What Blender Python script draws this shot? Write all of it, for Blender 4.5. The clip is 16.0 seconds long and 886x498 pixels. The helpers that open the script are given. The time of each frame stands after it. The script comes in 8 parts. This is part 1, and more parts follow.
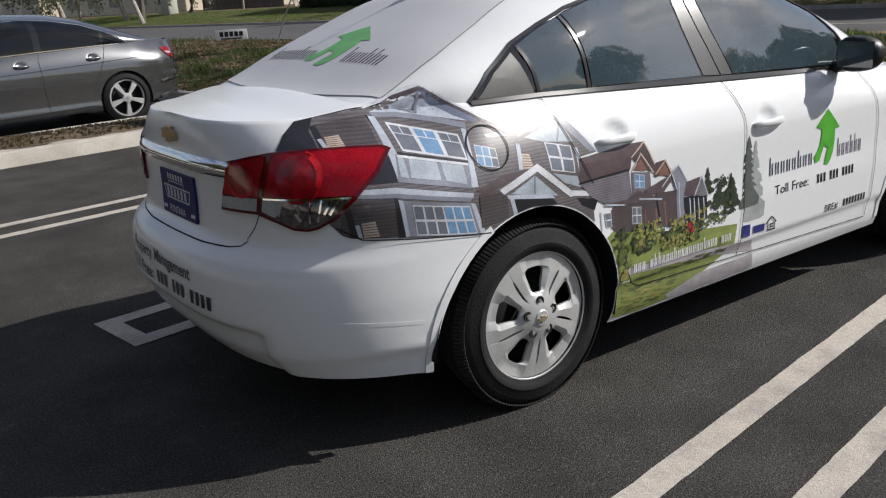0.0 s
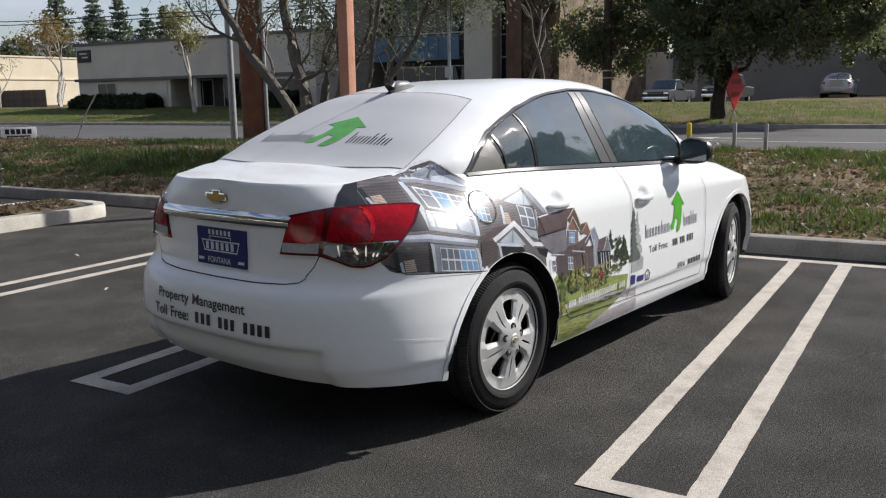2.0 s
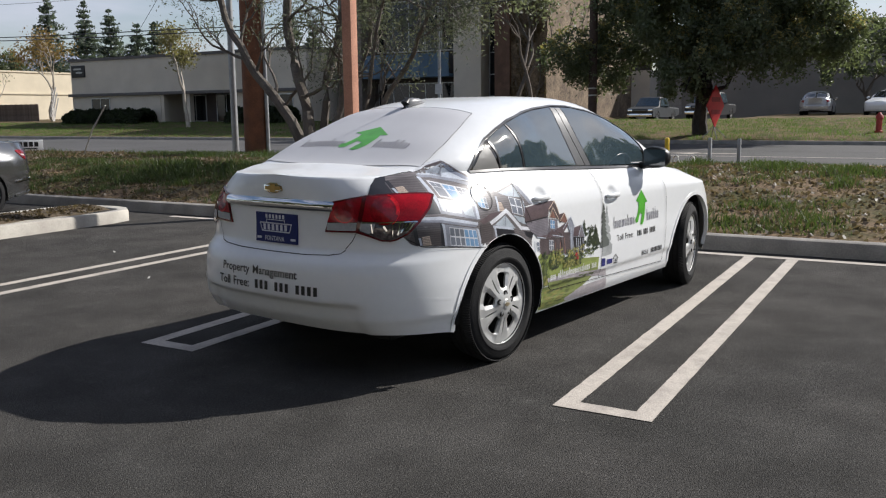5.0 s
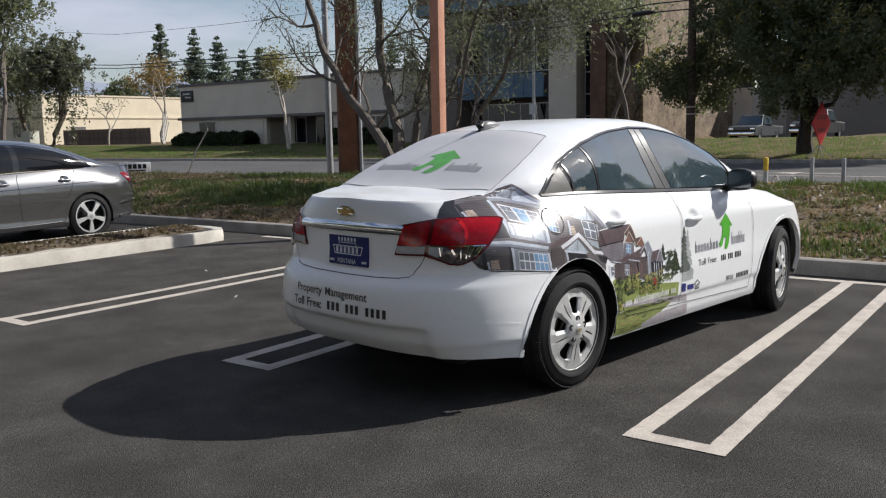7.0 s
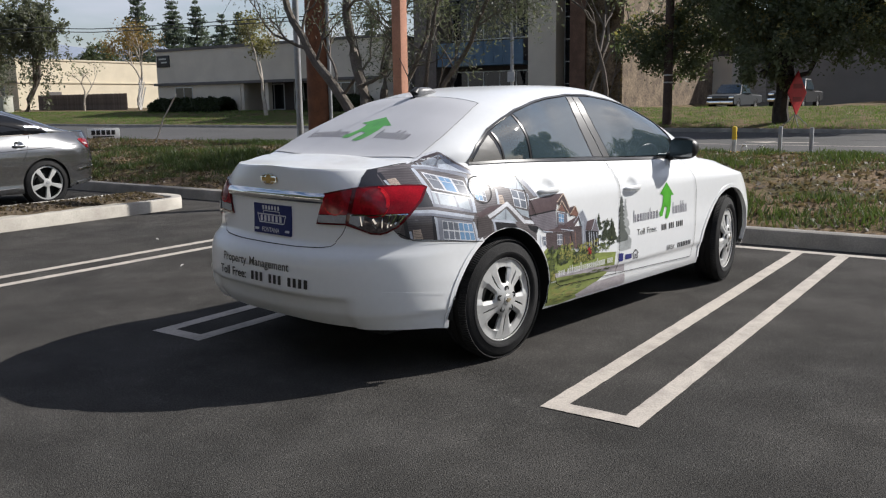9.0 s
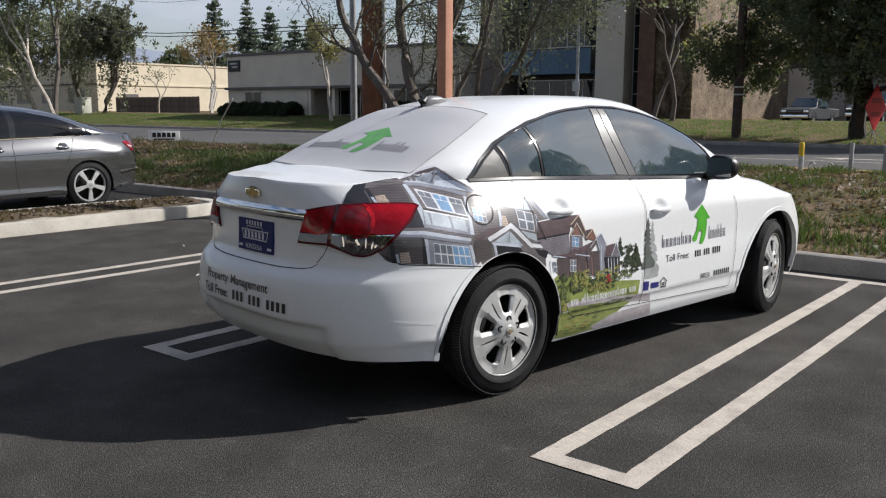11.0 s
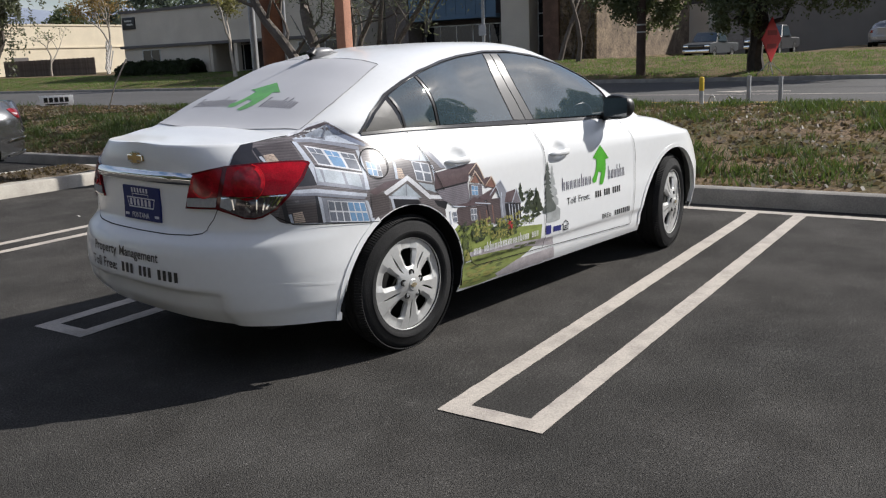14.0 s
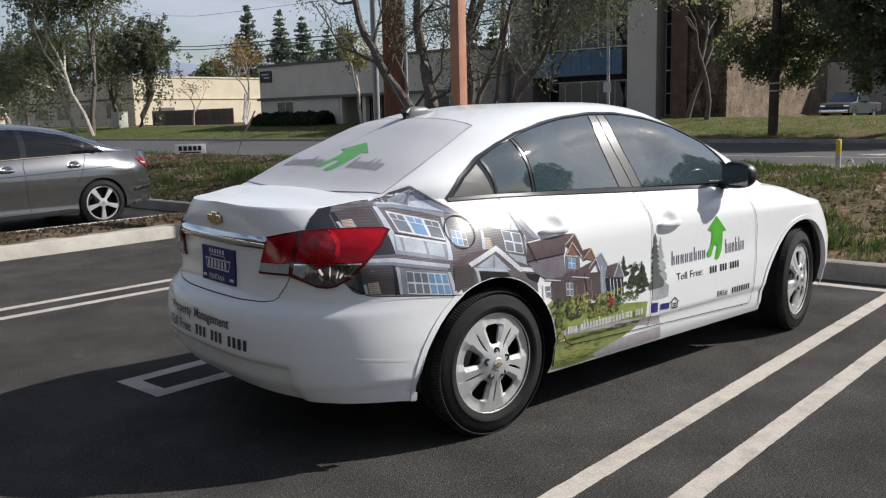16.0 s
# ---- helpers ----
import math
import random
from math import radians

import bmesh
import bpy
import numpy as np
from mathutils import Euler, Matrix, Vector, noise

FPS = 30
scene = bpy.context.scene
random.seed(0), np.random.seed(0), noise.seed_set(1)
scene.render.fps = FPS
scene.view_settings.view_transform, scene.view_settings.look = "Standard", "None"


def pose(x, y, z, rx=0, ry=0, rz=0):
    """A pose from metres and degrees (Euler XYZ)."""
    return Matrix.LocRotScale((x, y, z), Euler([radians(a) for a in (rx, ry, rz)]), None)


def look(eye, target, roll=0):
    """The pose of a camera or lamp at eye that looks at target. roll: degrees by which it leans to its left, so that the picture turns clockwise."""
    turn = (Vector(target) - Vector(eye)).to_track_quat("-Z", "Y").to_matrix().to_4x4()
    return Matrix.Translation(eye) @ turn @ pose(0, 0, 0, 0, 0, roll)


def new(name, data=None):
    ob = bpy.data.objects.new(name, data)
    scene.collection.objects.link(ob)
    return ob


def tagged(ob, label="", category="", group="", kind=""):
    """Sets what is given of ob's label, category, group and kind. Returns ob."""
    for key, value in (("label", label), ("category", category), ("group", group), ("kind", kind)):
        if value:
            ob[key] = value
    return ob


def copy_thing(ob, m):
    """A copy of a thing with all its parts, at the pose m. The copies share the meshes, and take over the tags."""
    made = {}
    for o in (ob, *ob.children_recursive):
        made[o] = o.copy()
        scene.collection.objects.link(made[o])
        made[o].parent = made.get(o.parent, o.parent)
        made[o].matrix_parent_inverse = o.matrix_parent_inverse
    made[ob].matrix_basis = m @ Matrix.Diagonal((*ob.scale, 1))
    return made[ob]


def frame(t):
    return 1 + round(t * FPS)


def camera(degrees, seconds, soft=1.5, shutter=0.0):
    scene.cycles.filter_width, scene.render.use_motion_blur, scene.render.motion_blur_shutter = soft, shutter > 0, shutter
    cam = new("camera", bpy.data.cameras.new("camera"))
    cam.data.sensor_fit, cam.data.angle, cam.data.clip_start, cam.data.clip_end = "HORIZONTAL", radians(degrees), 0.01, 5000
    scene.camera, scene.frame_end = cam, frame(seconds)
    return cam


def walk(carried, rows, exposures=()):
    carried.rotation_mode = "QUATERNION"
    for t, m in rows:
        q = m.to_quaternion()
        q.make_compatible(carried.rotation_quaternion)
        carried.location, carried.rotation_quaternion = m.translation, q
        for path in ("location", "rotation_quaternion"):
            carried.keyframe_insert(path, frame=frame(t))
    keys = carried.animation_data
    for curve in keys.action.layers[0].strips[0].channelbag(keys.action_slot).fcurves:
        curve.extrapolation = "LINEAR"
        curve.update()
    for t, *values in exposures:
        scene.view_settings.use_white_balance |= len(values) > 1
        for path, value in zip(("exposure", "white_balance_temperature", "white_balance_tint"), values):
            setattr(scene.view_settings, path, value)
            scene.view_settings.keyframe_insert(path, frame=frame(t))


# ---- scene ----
cam = camera(54.5, 16.0, soft=1.2)
PATH = [
    (0, (-1.827, -2.906, 1.399), (-0.714, -1.346, 0.828), -3.4),
    (0.5, (-2.104, -2.693, 1.407), (-0.949, -1.16, 0.845), -3.7),
    (1, (-2.419, -2.605, 1.409), (-1.085, -1.196, 0.923), -2.0),
    (1.5, (-2.679, -2.777, 1.393), (-1.22, -1.462, 1.015), -1.0),
    (2, (-3.028, -2.917, 1.383), (-1.491, -1.686, 1.033), -0.9),
    (2.5, (-3.245, -3.074, 1.398), (-1.663, -1.896, 1.069), -0.5),
    (3, (-3.382, -3.305, 1.379), (-1.808, -2.115, 1.058), -1.1),
    (3.5, (-3.568, -3.37, 1.379), (-2.012, -2.156, 1.054), -1.9),
    (3.7, (-3.701, -3.426, 1.365), (-2.165, -2.194, 1.018), -1.8),
    (5.8, (-3.877, -3.454, 1.39), (-2.303, -2.248, 1.126), -0.5),
    (6, (-3.873, -3.454, 1.394), (-2.301, -2.239, 1.161), -0.8),
    (6.5, (-3.87, -3.472, 1.388), (-2.346, -2.198, 1.157), -1.1),
    (7, (-3.763, -3.54, 1.388), (-2.343, -2.156, 1.123), -1.1),
    (7.5, (-3.606, -3.646, 1.386), (-2.236, -2.214, 1.122), -0.4),
    (8, (-3.574, -3.671, 1.387), (-2.2, -2.247, 1.103), -0.7),
    (8.5, (-3.555, -3.701, 1.393), (-2.129, -2.336, 1.071), -0.8),
    (9, (-3.507, -3.709, 1.379), (-2.069, -2.36, 1.04), -0.8),
    (9.2, (-3.472, -3.681, 1.371), (-2.046, -2.32, 1.03), -0.3),
    (11.3, (-2.94, -3.652, 1.396), (-1.616, -2.187, 1.079), -0.1),
    (11.5, (-2.936, -3.629, 1.402), (-1.604, -2.17, 1.087), -0.7),
    (12, (-2.963, -3.582, 1.415), (-1.599, -2.164, 1.053), -1.9),
    (12.5, (-2.969, -3.572, 1.419), (-1.568, -2.202, 1.019), -2.2),
    (13, (-2.944, -3.569, 1.416), (-1.526, -2.217, 1.016), -2.5),
    (13.5, (-2.916, -3.603, 1.416), (-1.487, -2.264, 1.007), -2.7),
    (14, (-2.856, -3.683, 1.393), (-1.41, -2.372, 0.955), -2.3),
    (14.5, (-2.797, -3.678, 1.396), (-1.331, -2.388, 0.965), -1.4),
    (15, (-2.754, -3.498, 1.411), (-1.313, -2.17, 1.008), -0.3),
    (15.5, (-2.681, -3.448, 1.413), (-1.307, -2.045, 1.036), -1.0),
    (16, (-2.519, -3.548, 1.419), (-1.252, -2.032, 1.11), -1.4),
]
EXPOSURE = [(0, -0.2), (0.5, -0.28), (1.0, 0.16), (1.5, 0.15), (2.0, 0.1), (3.0, 0.06), (9, 0.06), (12, 0.02), (16, 0.01)]
walk(cam, [(t, look(eye, target, roll)) for t, eye, target, roll in PATH], EXPOSURE)

from mathutils.bvhtree import BVHTree

# ---------- world, sun ----------
SUN = Vector((0.884 * math.cos(radians(37.4)), -0.467 * math.cos(radians(37.4)), math.sin(radians(37.4))))
world = bpy.data.worlds.new("sky")
scene.world = world
world.use_nodes = True
wn = world.node_tree.nodes
sky = wn.new("ShaderNodeTexSky")
sky.sky_type, sky.sun_disc = "NISHITA", False
sky.sun_elevation, sky.sun_rotation = radians(37.4), radians(117.8)
sky.air_density, sky.dust_density, sky.ozone_density = 1.0, 1.0, 1.6
sky_map = wn.new("ShaderNodeTexCoord")
# thin high cloud: streaks that soften the blue
cl_map = wn.new("ShaderNodeMapping")
cl_map.inputs["Scale"].default_value = (1.6, 1.6, 7.0)
cl_noise = wn.new("ShaderNodeTexNoise")
cl_noise.inputs["Scale"].default_value, cl_noise.inputs["Detail"].default_value = 2.2, 6.0
cl_ramp = wn.new("ShaderNodeValToRGB")
cl_ramp.color_ramp.elements[0].position, cl_ramp.color_ramp.elements[1].position = 0.38, 0.72
cl_mix = wn.new("ShaderNodeMixRGB")
cl_mix.inputs["Color2"].default_value = (7.1, 7.15, 8.4, 1)
wl = world.node_tree.links
wl.new(sky_map.outputs["Generated"], cl_map.inputs["Vector"])
wl.new(cl_map.outputs["Vector"], cl_noise.inputs["Vector"])
wl.new(cl_noise.outputs["Fac"], cl_ramp.inputs["Fac"])
cl_amt = wn.new("ShaderNodeMath")
cl_amt.operation = "MULTIPLY"
cl_amt.inputs[1].default_value = 0.75
wl.new(cl_ramp.outputs["Color"], cl_amt.inputs[0])
wl.new(cl_amt.outputs[0], cl_mix.inputs["Fac"])
wl.new(sky.outputs["Color"], cl_mix.inputs["Color1"])
wl.new(cl_mix.outputs["Color"], wn["Background"].inputs["Color"])
wn["Background"].inputs["Strength"].default_value = 0.098
sun = new("sun", bpy.data.lights.new("sun", "SUN"))
sun.data.energy, sun.data.angle, sun.data.color = 6.1, radians(0.55), (1.0, 0.965, 0.92)
sun.matrix_world = look((0, 0, 30), Vector((0, 0, 30)) - SUN)

# ---------- materials ----------
MATS = {}


def mat(name, color, rough=0.6, metal=0.0, var=0.12, scale=6.0, fine=90.0, bump=0.0, bscale=120.0, coat=0.0, color2=None, spec=0.5, island=False, objvar=0.0, mixpos=(0.35, 0.7)):
    """A procedural surface: base colour broken at two scales, with fine relief."""
    if name in MATS:
        return MATS[name]
    m = bpy.data.materials.new(name)
    m.use_nodes = True
    n, l = m.node_tree.nodes, m.node_tree.links
    b = n["Principled BSDF"]
    b.inputs["Roughness"].default_value, b.inputs["Metallic"].default_value = rough, metal
    b.inputs["Specular IOR Level"].default_value = spec
    b.inputs["Coat Weight"].default_value, b.inputs["Coat Roughness"].default_value = coat, 0.03
    tc = n.new("ShaderNodeTexCoord")
    big = n.new("ShaderNodeTexNoise")
    big.inputs["Scale"].default_value, big.inputs["Detail"].default_value = scale, 5.0
    small = n.new("ShaderNodeTexNoise")
    small.inputs["Scale"].default_value, small.inputs["Detail"].default_value = fine, 3.0
    l.new(tc.outputs["Object"], big.inputs["Vector"])
    l.new(tc.outputs["Object"], small.inputs["Vector"])
    ramp = n.new("ShaderNodeValToRGB")
    c2 = color2 or tuple(c * (1 - 2 * var) for c in color)
    ramp.color_ramp.elements[0].position, ramp.color_ramp.elements[1].position = mixpos
    ramp.color_ramp.elements[0].color, ramp.color_ramp.elements[1].color = (*c2, 1), (*color, 1)
    l.new(big.outputs["Fac"], ramp.inputs["Fac"])
    vary = n.new("ShaderNodeMapRange")
    vary.inputs["From Min"].default_value, vary.inputs["From Max"].default_value = 0.3, 0.7
    vary.inputs["To Min"].default_value, vary.inputs["To Max"].default_value = 1 - var, 1 + var
    l.new(small.outputs["Fac"], vary.inputs["Value"])
    mul = n.new("ShaderNodeMixRGB")
    mul.blend_type = "MULTIPLY"
    mul.inputs["Fac"].default_value = 1.0
    l.new(ramp.outputs["Color"], mul.inputs["Color1"])
    l.new(vary.outputs["Result"], mul.inputs["Color2"])
    out = mul.outputs["Color"]
    if island or objvar:
        src = n.new("ShaderNodeNewGeometry").outputs["Random Per Island"] if island else n.new("ShaderNodeObjectInfo").outputs["Random"]
        amount = objvar or 0.3
        vr = n.new("ShaderNodeMapRange")
        vr.inputs["To Min"].default_value, vr.inputs["To Max"].default_value = 1 - amount, 1 + amount
        l.new(src, vr.inputs["Value"])
        m2 = n.new("ShaderNodeMixRGB")
        m2.blend_type = "MULTIPLY"
        m2.inputs["Fac"].default_value = 1.0
        l.new(out, m2.inputs["Color1"])
        l.new(vr.outputs["Result"], m2.inputs["Color2"])
        out = m2.outputs["Color"]
    l.new(out, b.inputs["Base Color"])
    if bump:
        bn = n.new("ShaderNodeTexNoise")
        bn.inputs["Scale"].default_value, bn.inputs["Detail"].default_value = bscale, 4.0
        l.new(tc.outputs["Object"], bn.inputs["Vector"])
        bp = n.new("ShaderNodeBump")
        bp.inputs["Strength"].default_value, bp.inputs["Distance"].default_value = bump, 0.01
        l.new(bn.outputs["Fac"], bp.inputs["Height"])
        l.new(bp.outputs["Normal"], b.inputs["Normal"])
    MATS[name] = m
    return m


def leafy(name, color, objvar=0.35):
    """Foliage: thin leaves that let some light through."""
    m = mat(name, color, rough=0.55, var=0.25, scale=1.2, fine=9, island=True, objvar=objvar)
    n, l = m.node_tree.nodes, m.node_tree.links
    if "Translucent BSDF" in n:
        return m
    tr, mx = n.new("ShaderNodeBsdfTranslucent"), n.new("ShaderNodeMixShader")
    tr.inputs["Color"].default_value = (color[0] * 1.35, color[1] * 1.45, color[2] * 1.0, 1)
    mx.inputs["Fac"].default_value = 0.42
    l.new(n["Principled BSDF"].outputs[0], mx.inputs[1])
    l.new(tr.outputs[0], mx.inputs[2])
    l.new(mx.outputs[0], n["Material Output"].inputs["Surface"])
    return m


ASPHALT = mat("asphalt", (0.070, 0.066, 0.061), rough=0.97, var=0.55, scale=0.7, fine=130, bump=0.8, bscale=200, color2=(0.050, 0.048, 0.045), spec=0.06)


def speckled(m):
    """Worn asphalt: soft scuffs and pale stone chips over the base."""
    n, l = m.node_tree.nodes, m.node_tree.links
    base = n["Principled BSDF"].inputs["Base Color"]
    old = base.links[0].from_socket
    tc = n.new("ShaderNodeTexCoord")
    for scale, detail, lo, hi, a, b in ((2.3, 6.0, 0.35, 0.72, 0.82, 1.25), (75.0, 2.0, 0.60, 0.72, 1.0, 1.75), (11.0, 8.0, 0.58, 0.75, 1.0, 1.28)):
        nz, mr, mu = n.new("ShaderNodeTexNoise"), n.new("ShaderNodeMapRange"), n.new("ShaderNodeMixRGB")
        nz.inputs["Scale"].default_value, nz.inputs["Detail"].default_value = scale, detail
        mr.inputs["From Min"].default_value, mr.inputs["From Max"].default_value = lo, hi
        mr.inputs["To Min"].default_value, mr.inputs["To Max"].default_value = a, b
        mu.blend_type = "MULTIPLY"
        mu.inputs["Fac"].default_value = 1.0
        l.new(tc.outputs["Object"], nz.inputs["Vector"])
        l.new(nz.outputs["Fac"], mr.inputs["Value"])
        l.new(old, mu.inputs["Color1"])
        l.new(mr.outputs["Result"], mu.inputs["Color2"])
        old = mu.outputs["Color"]
    l.new(old, base)


speckled(ASPHALT)
ROAD = mat("road_asphalt", (0.088, 0.085, 0.083), rough=0.85, var=0.2, scale=0.4, fine=60, bump=0.3, bscale=120, color2=(0.07, 0.068, 0.066), spec=0.3)
LINE = mat("line_paint", (0.46, 0.415, 0.365), rough=0.8, var=0.16, scale=7, fine=110, bump=0.4, bscale=200, color2=(0.35, 0.315, 0.28), mixpos=(0.30, 0.55), spec=0.2)
YELLOW = mat("yellow_paint", (0.62, 0.36, 0.05), rough=0.7, var=0.15, scale=5)
CONCRETE = mat("concrete", (0.52, 0.49, 0.43), rough=0.9, var=0.12, scale=3, fine=80, bump=0.4, bscale=90, color2=(0.36, 0.33, 0.29))
KERBC = mat("kerb_concrete", (0.30, 0.28, 0.25), rough=0.9, var=0.15, scale=3, fine=80, bump=0.4, bscale=90, color2=(0.2, 0.185, 0.165))
PAINT = mat("white_paint", (0.77, 0.78, 0.785), rough=0.26, var=0.012, scale=1.5, fine=30, coat=0.4, spec=0.4)
SILVER = mat("silver_paint", (0.20, 0.203, 0.21), rough=0.24, metal=0.85, var=0.03, scale=2, fine=400, coat=0.9)
RUBBER = mat("rubber", (0.016, 0.016, 0.017), rough=0.8, var=0.25, scale=9, fine=80, bump=0.25, bscale=150, spec=0.3)
BLACK = mat("black_plastic", (0.012, 0.012, 0.013), rough=0.45, var=0.2)
GLOSSBLACK = mat("gloss_black", (0.01, 0.01, 0.011), rough=0.08, var=0.1, coat=0.6)
GAP = mat("shadow_gap", (0.01, 0.01, 0.01), rough=0.9, var=0.1)
DARKGLASS = mat("dark_glass", (0.008, 0.009, 0.011), rough=0.04, var=0.1, spec=0.4)
TINT = mat("tinted_glass", (0.048, 0.072, 0.086), rough=0.03, var=0.1, spec=1.0, coat=0.9)
CHROME = mat("chrome", (0.75, 0.76, 0.77), rough=0.06, metal=1.0, var=0.03)
ALLOY = mat("silver_wheel", (0.53, 0.53, 0.52), rough=0.42, metal=0.35, var=0.05, coat=0.12)
GOLD = mat("gold_badge", (0.45, 0.29, 0.09), rough=0.38, metal=0.7, var=0.1)
FILM = mat("perforated_film", (0.58, 0.58, 0.60), rough=0.6, var=0.04, scale=3, fine=600)
WOODP = mat("pole_wood", (0.21, 0.085, 0.04), rough=0.85, var=0.25, scale=3, fine=40, bump=0.6, bscale=30, color2=(0.12, 0.05, 0.027))
RUST = mat("rust_steel", (0.52, 0.26, 0.17), rough=0.75, var=0.15, scale=4, fine=60, color2=(0.42, 0.2, 0.13))
GALV = mat("galvanised", (0.38, 0.39, 0.4), rough=0.5, metal=0.4, var=0.12)
BARK = mat("bark", (0.15, 0.128, 0.108), rough=0.9, var=0.25, scale=4, fine=40, bump=0.7, bscale=22, color2=(0.10, 0.083, 0.068))
PALEBARK = mat("pale_bark", (0.46, 0.42, 0.36), rough=0.9, var=0.2, scale=3, fine=30, bump=0.5, bscale=20, color2=(0.3, 0.26, 0.21))


# ---------- mesh helpers ----------
A_LOT = radians(8.18)
LOT = Matrix.Rotation(A_LOT, 4, "Z")  # the lot and street stand at this turn to the parked car


def lot(u, v, z=0.0):
    return LOT @ Vector((u, v, z))


def part(name, bm, material, parent=None, label="", smooth=True, kind=""):
    me = bpy.data.meshes.new(name)
    bm.to_mesh(me)
    bm.free()
    me.materials.append(material)
    if smooth:
        me.shade_smooth()
        me.set_sharp_from_angle(angle=radians(38))
    ob = new(name, me)
    if parent:
        ob.parent = parent
    if label or kind:
        tagged(ob, label=label, kind=kind)
    return ob


def mesh_of(verts, faces):
    bm = bmesh.new()
    vs = [bm.verts.new(v) for v in verts]
    for f in faces:
        try:
            bm.faces.new([vs[i] for i in f])
        except ValueError:
            pass
    bm.normal_update()
    return bm


def box(bm, x0, x1, y0, y1, z0, z1, m=None, bevel=0.0):
    b = bmesh.new()
    bmesh.ops.create_cube(b, size=1)
    for v in b.verts:
        v.co = Vector((x0 + (v.co.x + 0.5) * (x1 - x0), y0 + (v.co.y + 0.5) * (y1 - y0), z0 + (v.co.z + 0.5) * (z1 - z0)))
    if bevel:
        bmesh.ops.bevel(b, geom=list(b.edges), offset=bevel, segments=2, affect="EDGES", profile=0.6)
    join(bm, b, m)
    return bm


def join(bm, b, m=None):
    """Add the mesh b to bm, at the pose m."""
    b.verts.index_update()
    vs = [bm.verts.new(m @ v.co if m else v.co) for v in b.verts]
    for f in b.faces:
        try:
            bm.faces.new([vs[v.index] for v in f.verts])
        except ValueError:
            pass
    b.free()
    bm.normal_update()
    return bm


def boxed(*a, m=None, bevel=0.0):
    return box(bmesh.new(), *a, m=m, bevel=bevel)


def tube(bm, points, radii, sides=8, caps=True):
    """A tapered tube along points."""
    rings, pts = [], [Vector(p) for p in points]
    up = Vector((0, 0, 1))
    for i, p in enumerate(pts):
        d = (pts[min(i + 1, len(pts) - 1)] - pts[max(i - 1, 0)]).normalized()
        s = d.cross(up if abs(d.z) < 0.95 else Vector((1, 0, 0))).normalized()
        t = s.cross(d)
        r = radii[i] if hasattr(radii, "__len__") else radii
        rings.append([bm.verts.new(p + r * (math.cos(2 * math.pi * k / sides) * s + math.sin(2 * math.pi * k / sides) * t)) for k in range(sides)])
    for a, b in zip(rings, rings[1:]):
        for k in range(sides):
            bm.faces.new((a[k], a[(k + 1) % sides], b[(k + 1) % sides], b[k]))
    if caps:
        bm.faces.new(rings[0][::-1])
        bm.faces.new(rings[-1])
    bm.normal_update()
    return bm


def lathe(bm, profile, axis="y", steps=48, m=None):
    """Turn (radius, height) round an axis."""
    b = bmesh.new()
    rings = []
    for r, h in profile:
        ring = []
        for k in range(steps):
            a = 2 * math.pi * k / steps
            c, s = r * math.cos(a), r * math.sin(a)
            ring.append(b.verts.new((c, h, s) if axis == "y" else (c, s, h)))
        rings.append(ring)
    for p, q in zip(rings, rings[1:]):
        for k in range(steps):
            b.faces.new((p[k], p[(k + 1) % steps], q[(k + 1) % steps], q[k]))
    bmesh.ops.recalc_face_normals(b, faces=b.faces)
    return join(bm, b, m)


def smooth_curve(*pts):
    """A smooth line through (x, y) pairs, without overshoot."""
    xs, ys = [p[0] for p in pts], [p[1] for p in pts]
    d = [(ys[i + 1] - ys[i]) / (xs[i + 1] - xs[i]) for i in range(len(xs) - 1)]
    t = [d[0]] + [0 if d[i - 1] * d[i] <= 0 else 2 * d[i - 1] * d[i] / (d[i - 1] + d[i]) for i in range(1, len(d))] + [d[-1]]

    def f(x):
        if x <= xs[0]:
            return ys[0]
        if x >= xs[-1]:
            return ys[-1]
        i = max(k for k in range(len(xs) - 1) if xs[k] <= x)
        h = xs[i + 1] - xs[i]
        s = (x - xs[i]) / h
        return (2 * s**3 - 3 * s**2 + 1) * ys[i] + (s**3 - 2 * s**2 + s) * h * t[i] + (3 * s**2 - 2 * s**3) * ys[i + 1] + (s**3 - s**2) * h * t[i + 1]

    return f

# ---------- the ground ----------
ground_u = smooth_curve((-60, -0.02), (4.36, -0.02), (4.42, 0.10), (6, 0.24), (8.3, 0.43), (10.5, 0.43), (12.8, 0.27), (14.2, 0.10), (14.45, -0.02), (31, -0.02), (31.25, 0.13), (36, 0.52), (41, 0.88), (60, 1.0), (150, 1.2), (900, 2.0))
US = [-500, -200, -60, -10, 0, 4.3, 4.36, 4.42] + [4.42 + 0.11 * i for i in range(1, 90)] + [14.32, 14.45, 18, 24, 30.9, 31.0, 31.25] + [31.25 + 1.2 * i for i in range(1, 10)] + [43.5, 45, 46, 48, 52, 60, 90, 150, 260, 500, 900]
VS = [-900, -400, -150, -80, -50, -30] + [-20 + 0.5 * i for i in range(22)] + [-9 + 0.22 * i for i in range(172)] + [29 + 0.5 * i for i in range(27)] + [45, 50, 56, 62, 70, 80, 95, 120, 160, 250, 450, 900]


def ground_h(u, v):
    z = ground_u(u)
    if 4.4 < u < 14.2:
        z += 0.035 * noise.noise((u * 0.9, v * 0.9, 0)) + 0.030 * noise.noise((u * 2.7, v * 2.7, 5)) + 0.022 * noise.noise((u * 6.3, v * 6.3, 9))
    if u > 42 and 4 < v < 18.5:
        z -= 0.42 * min(1, (u - 42) / 4) * min(1, max(0, (v - 6) / 4)) * min(1, max(0, (17.6 - v) / 1.5))
    return z


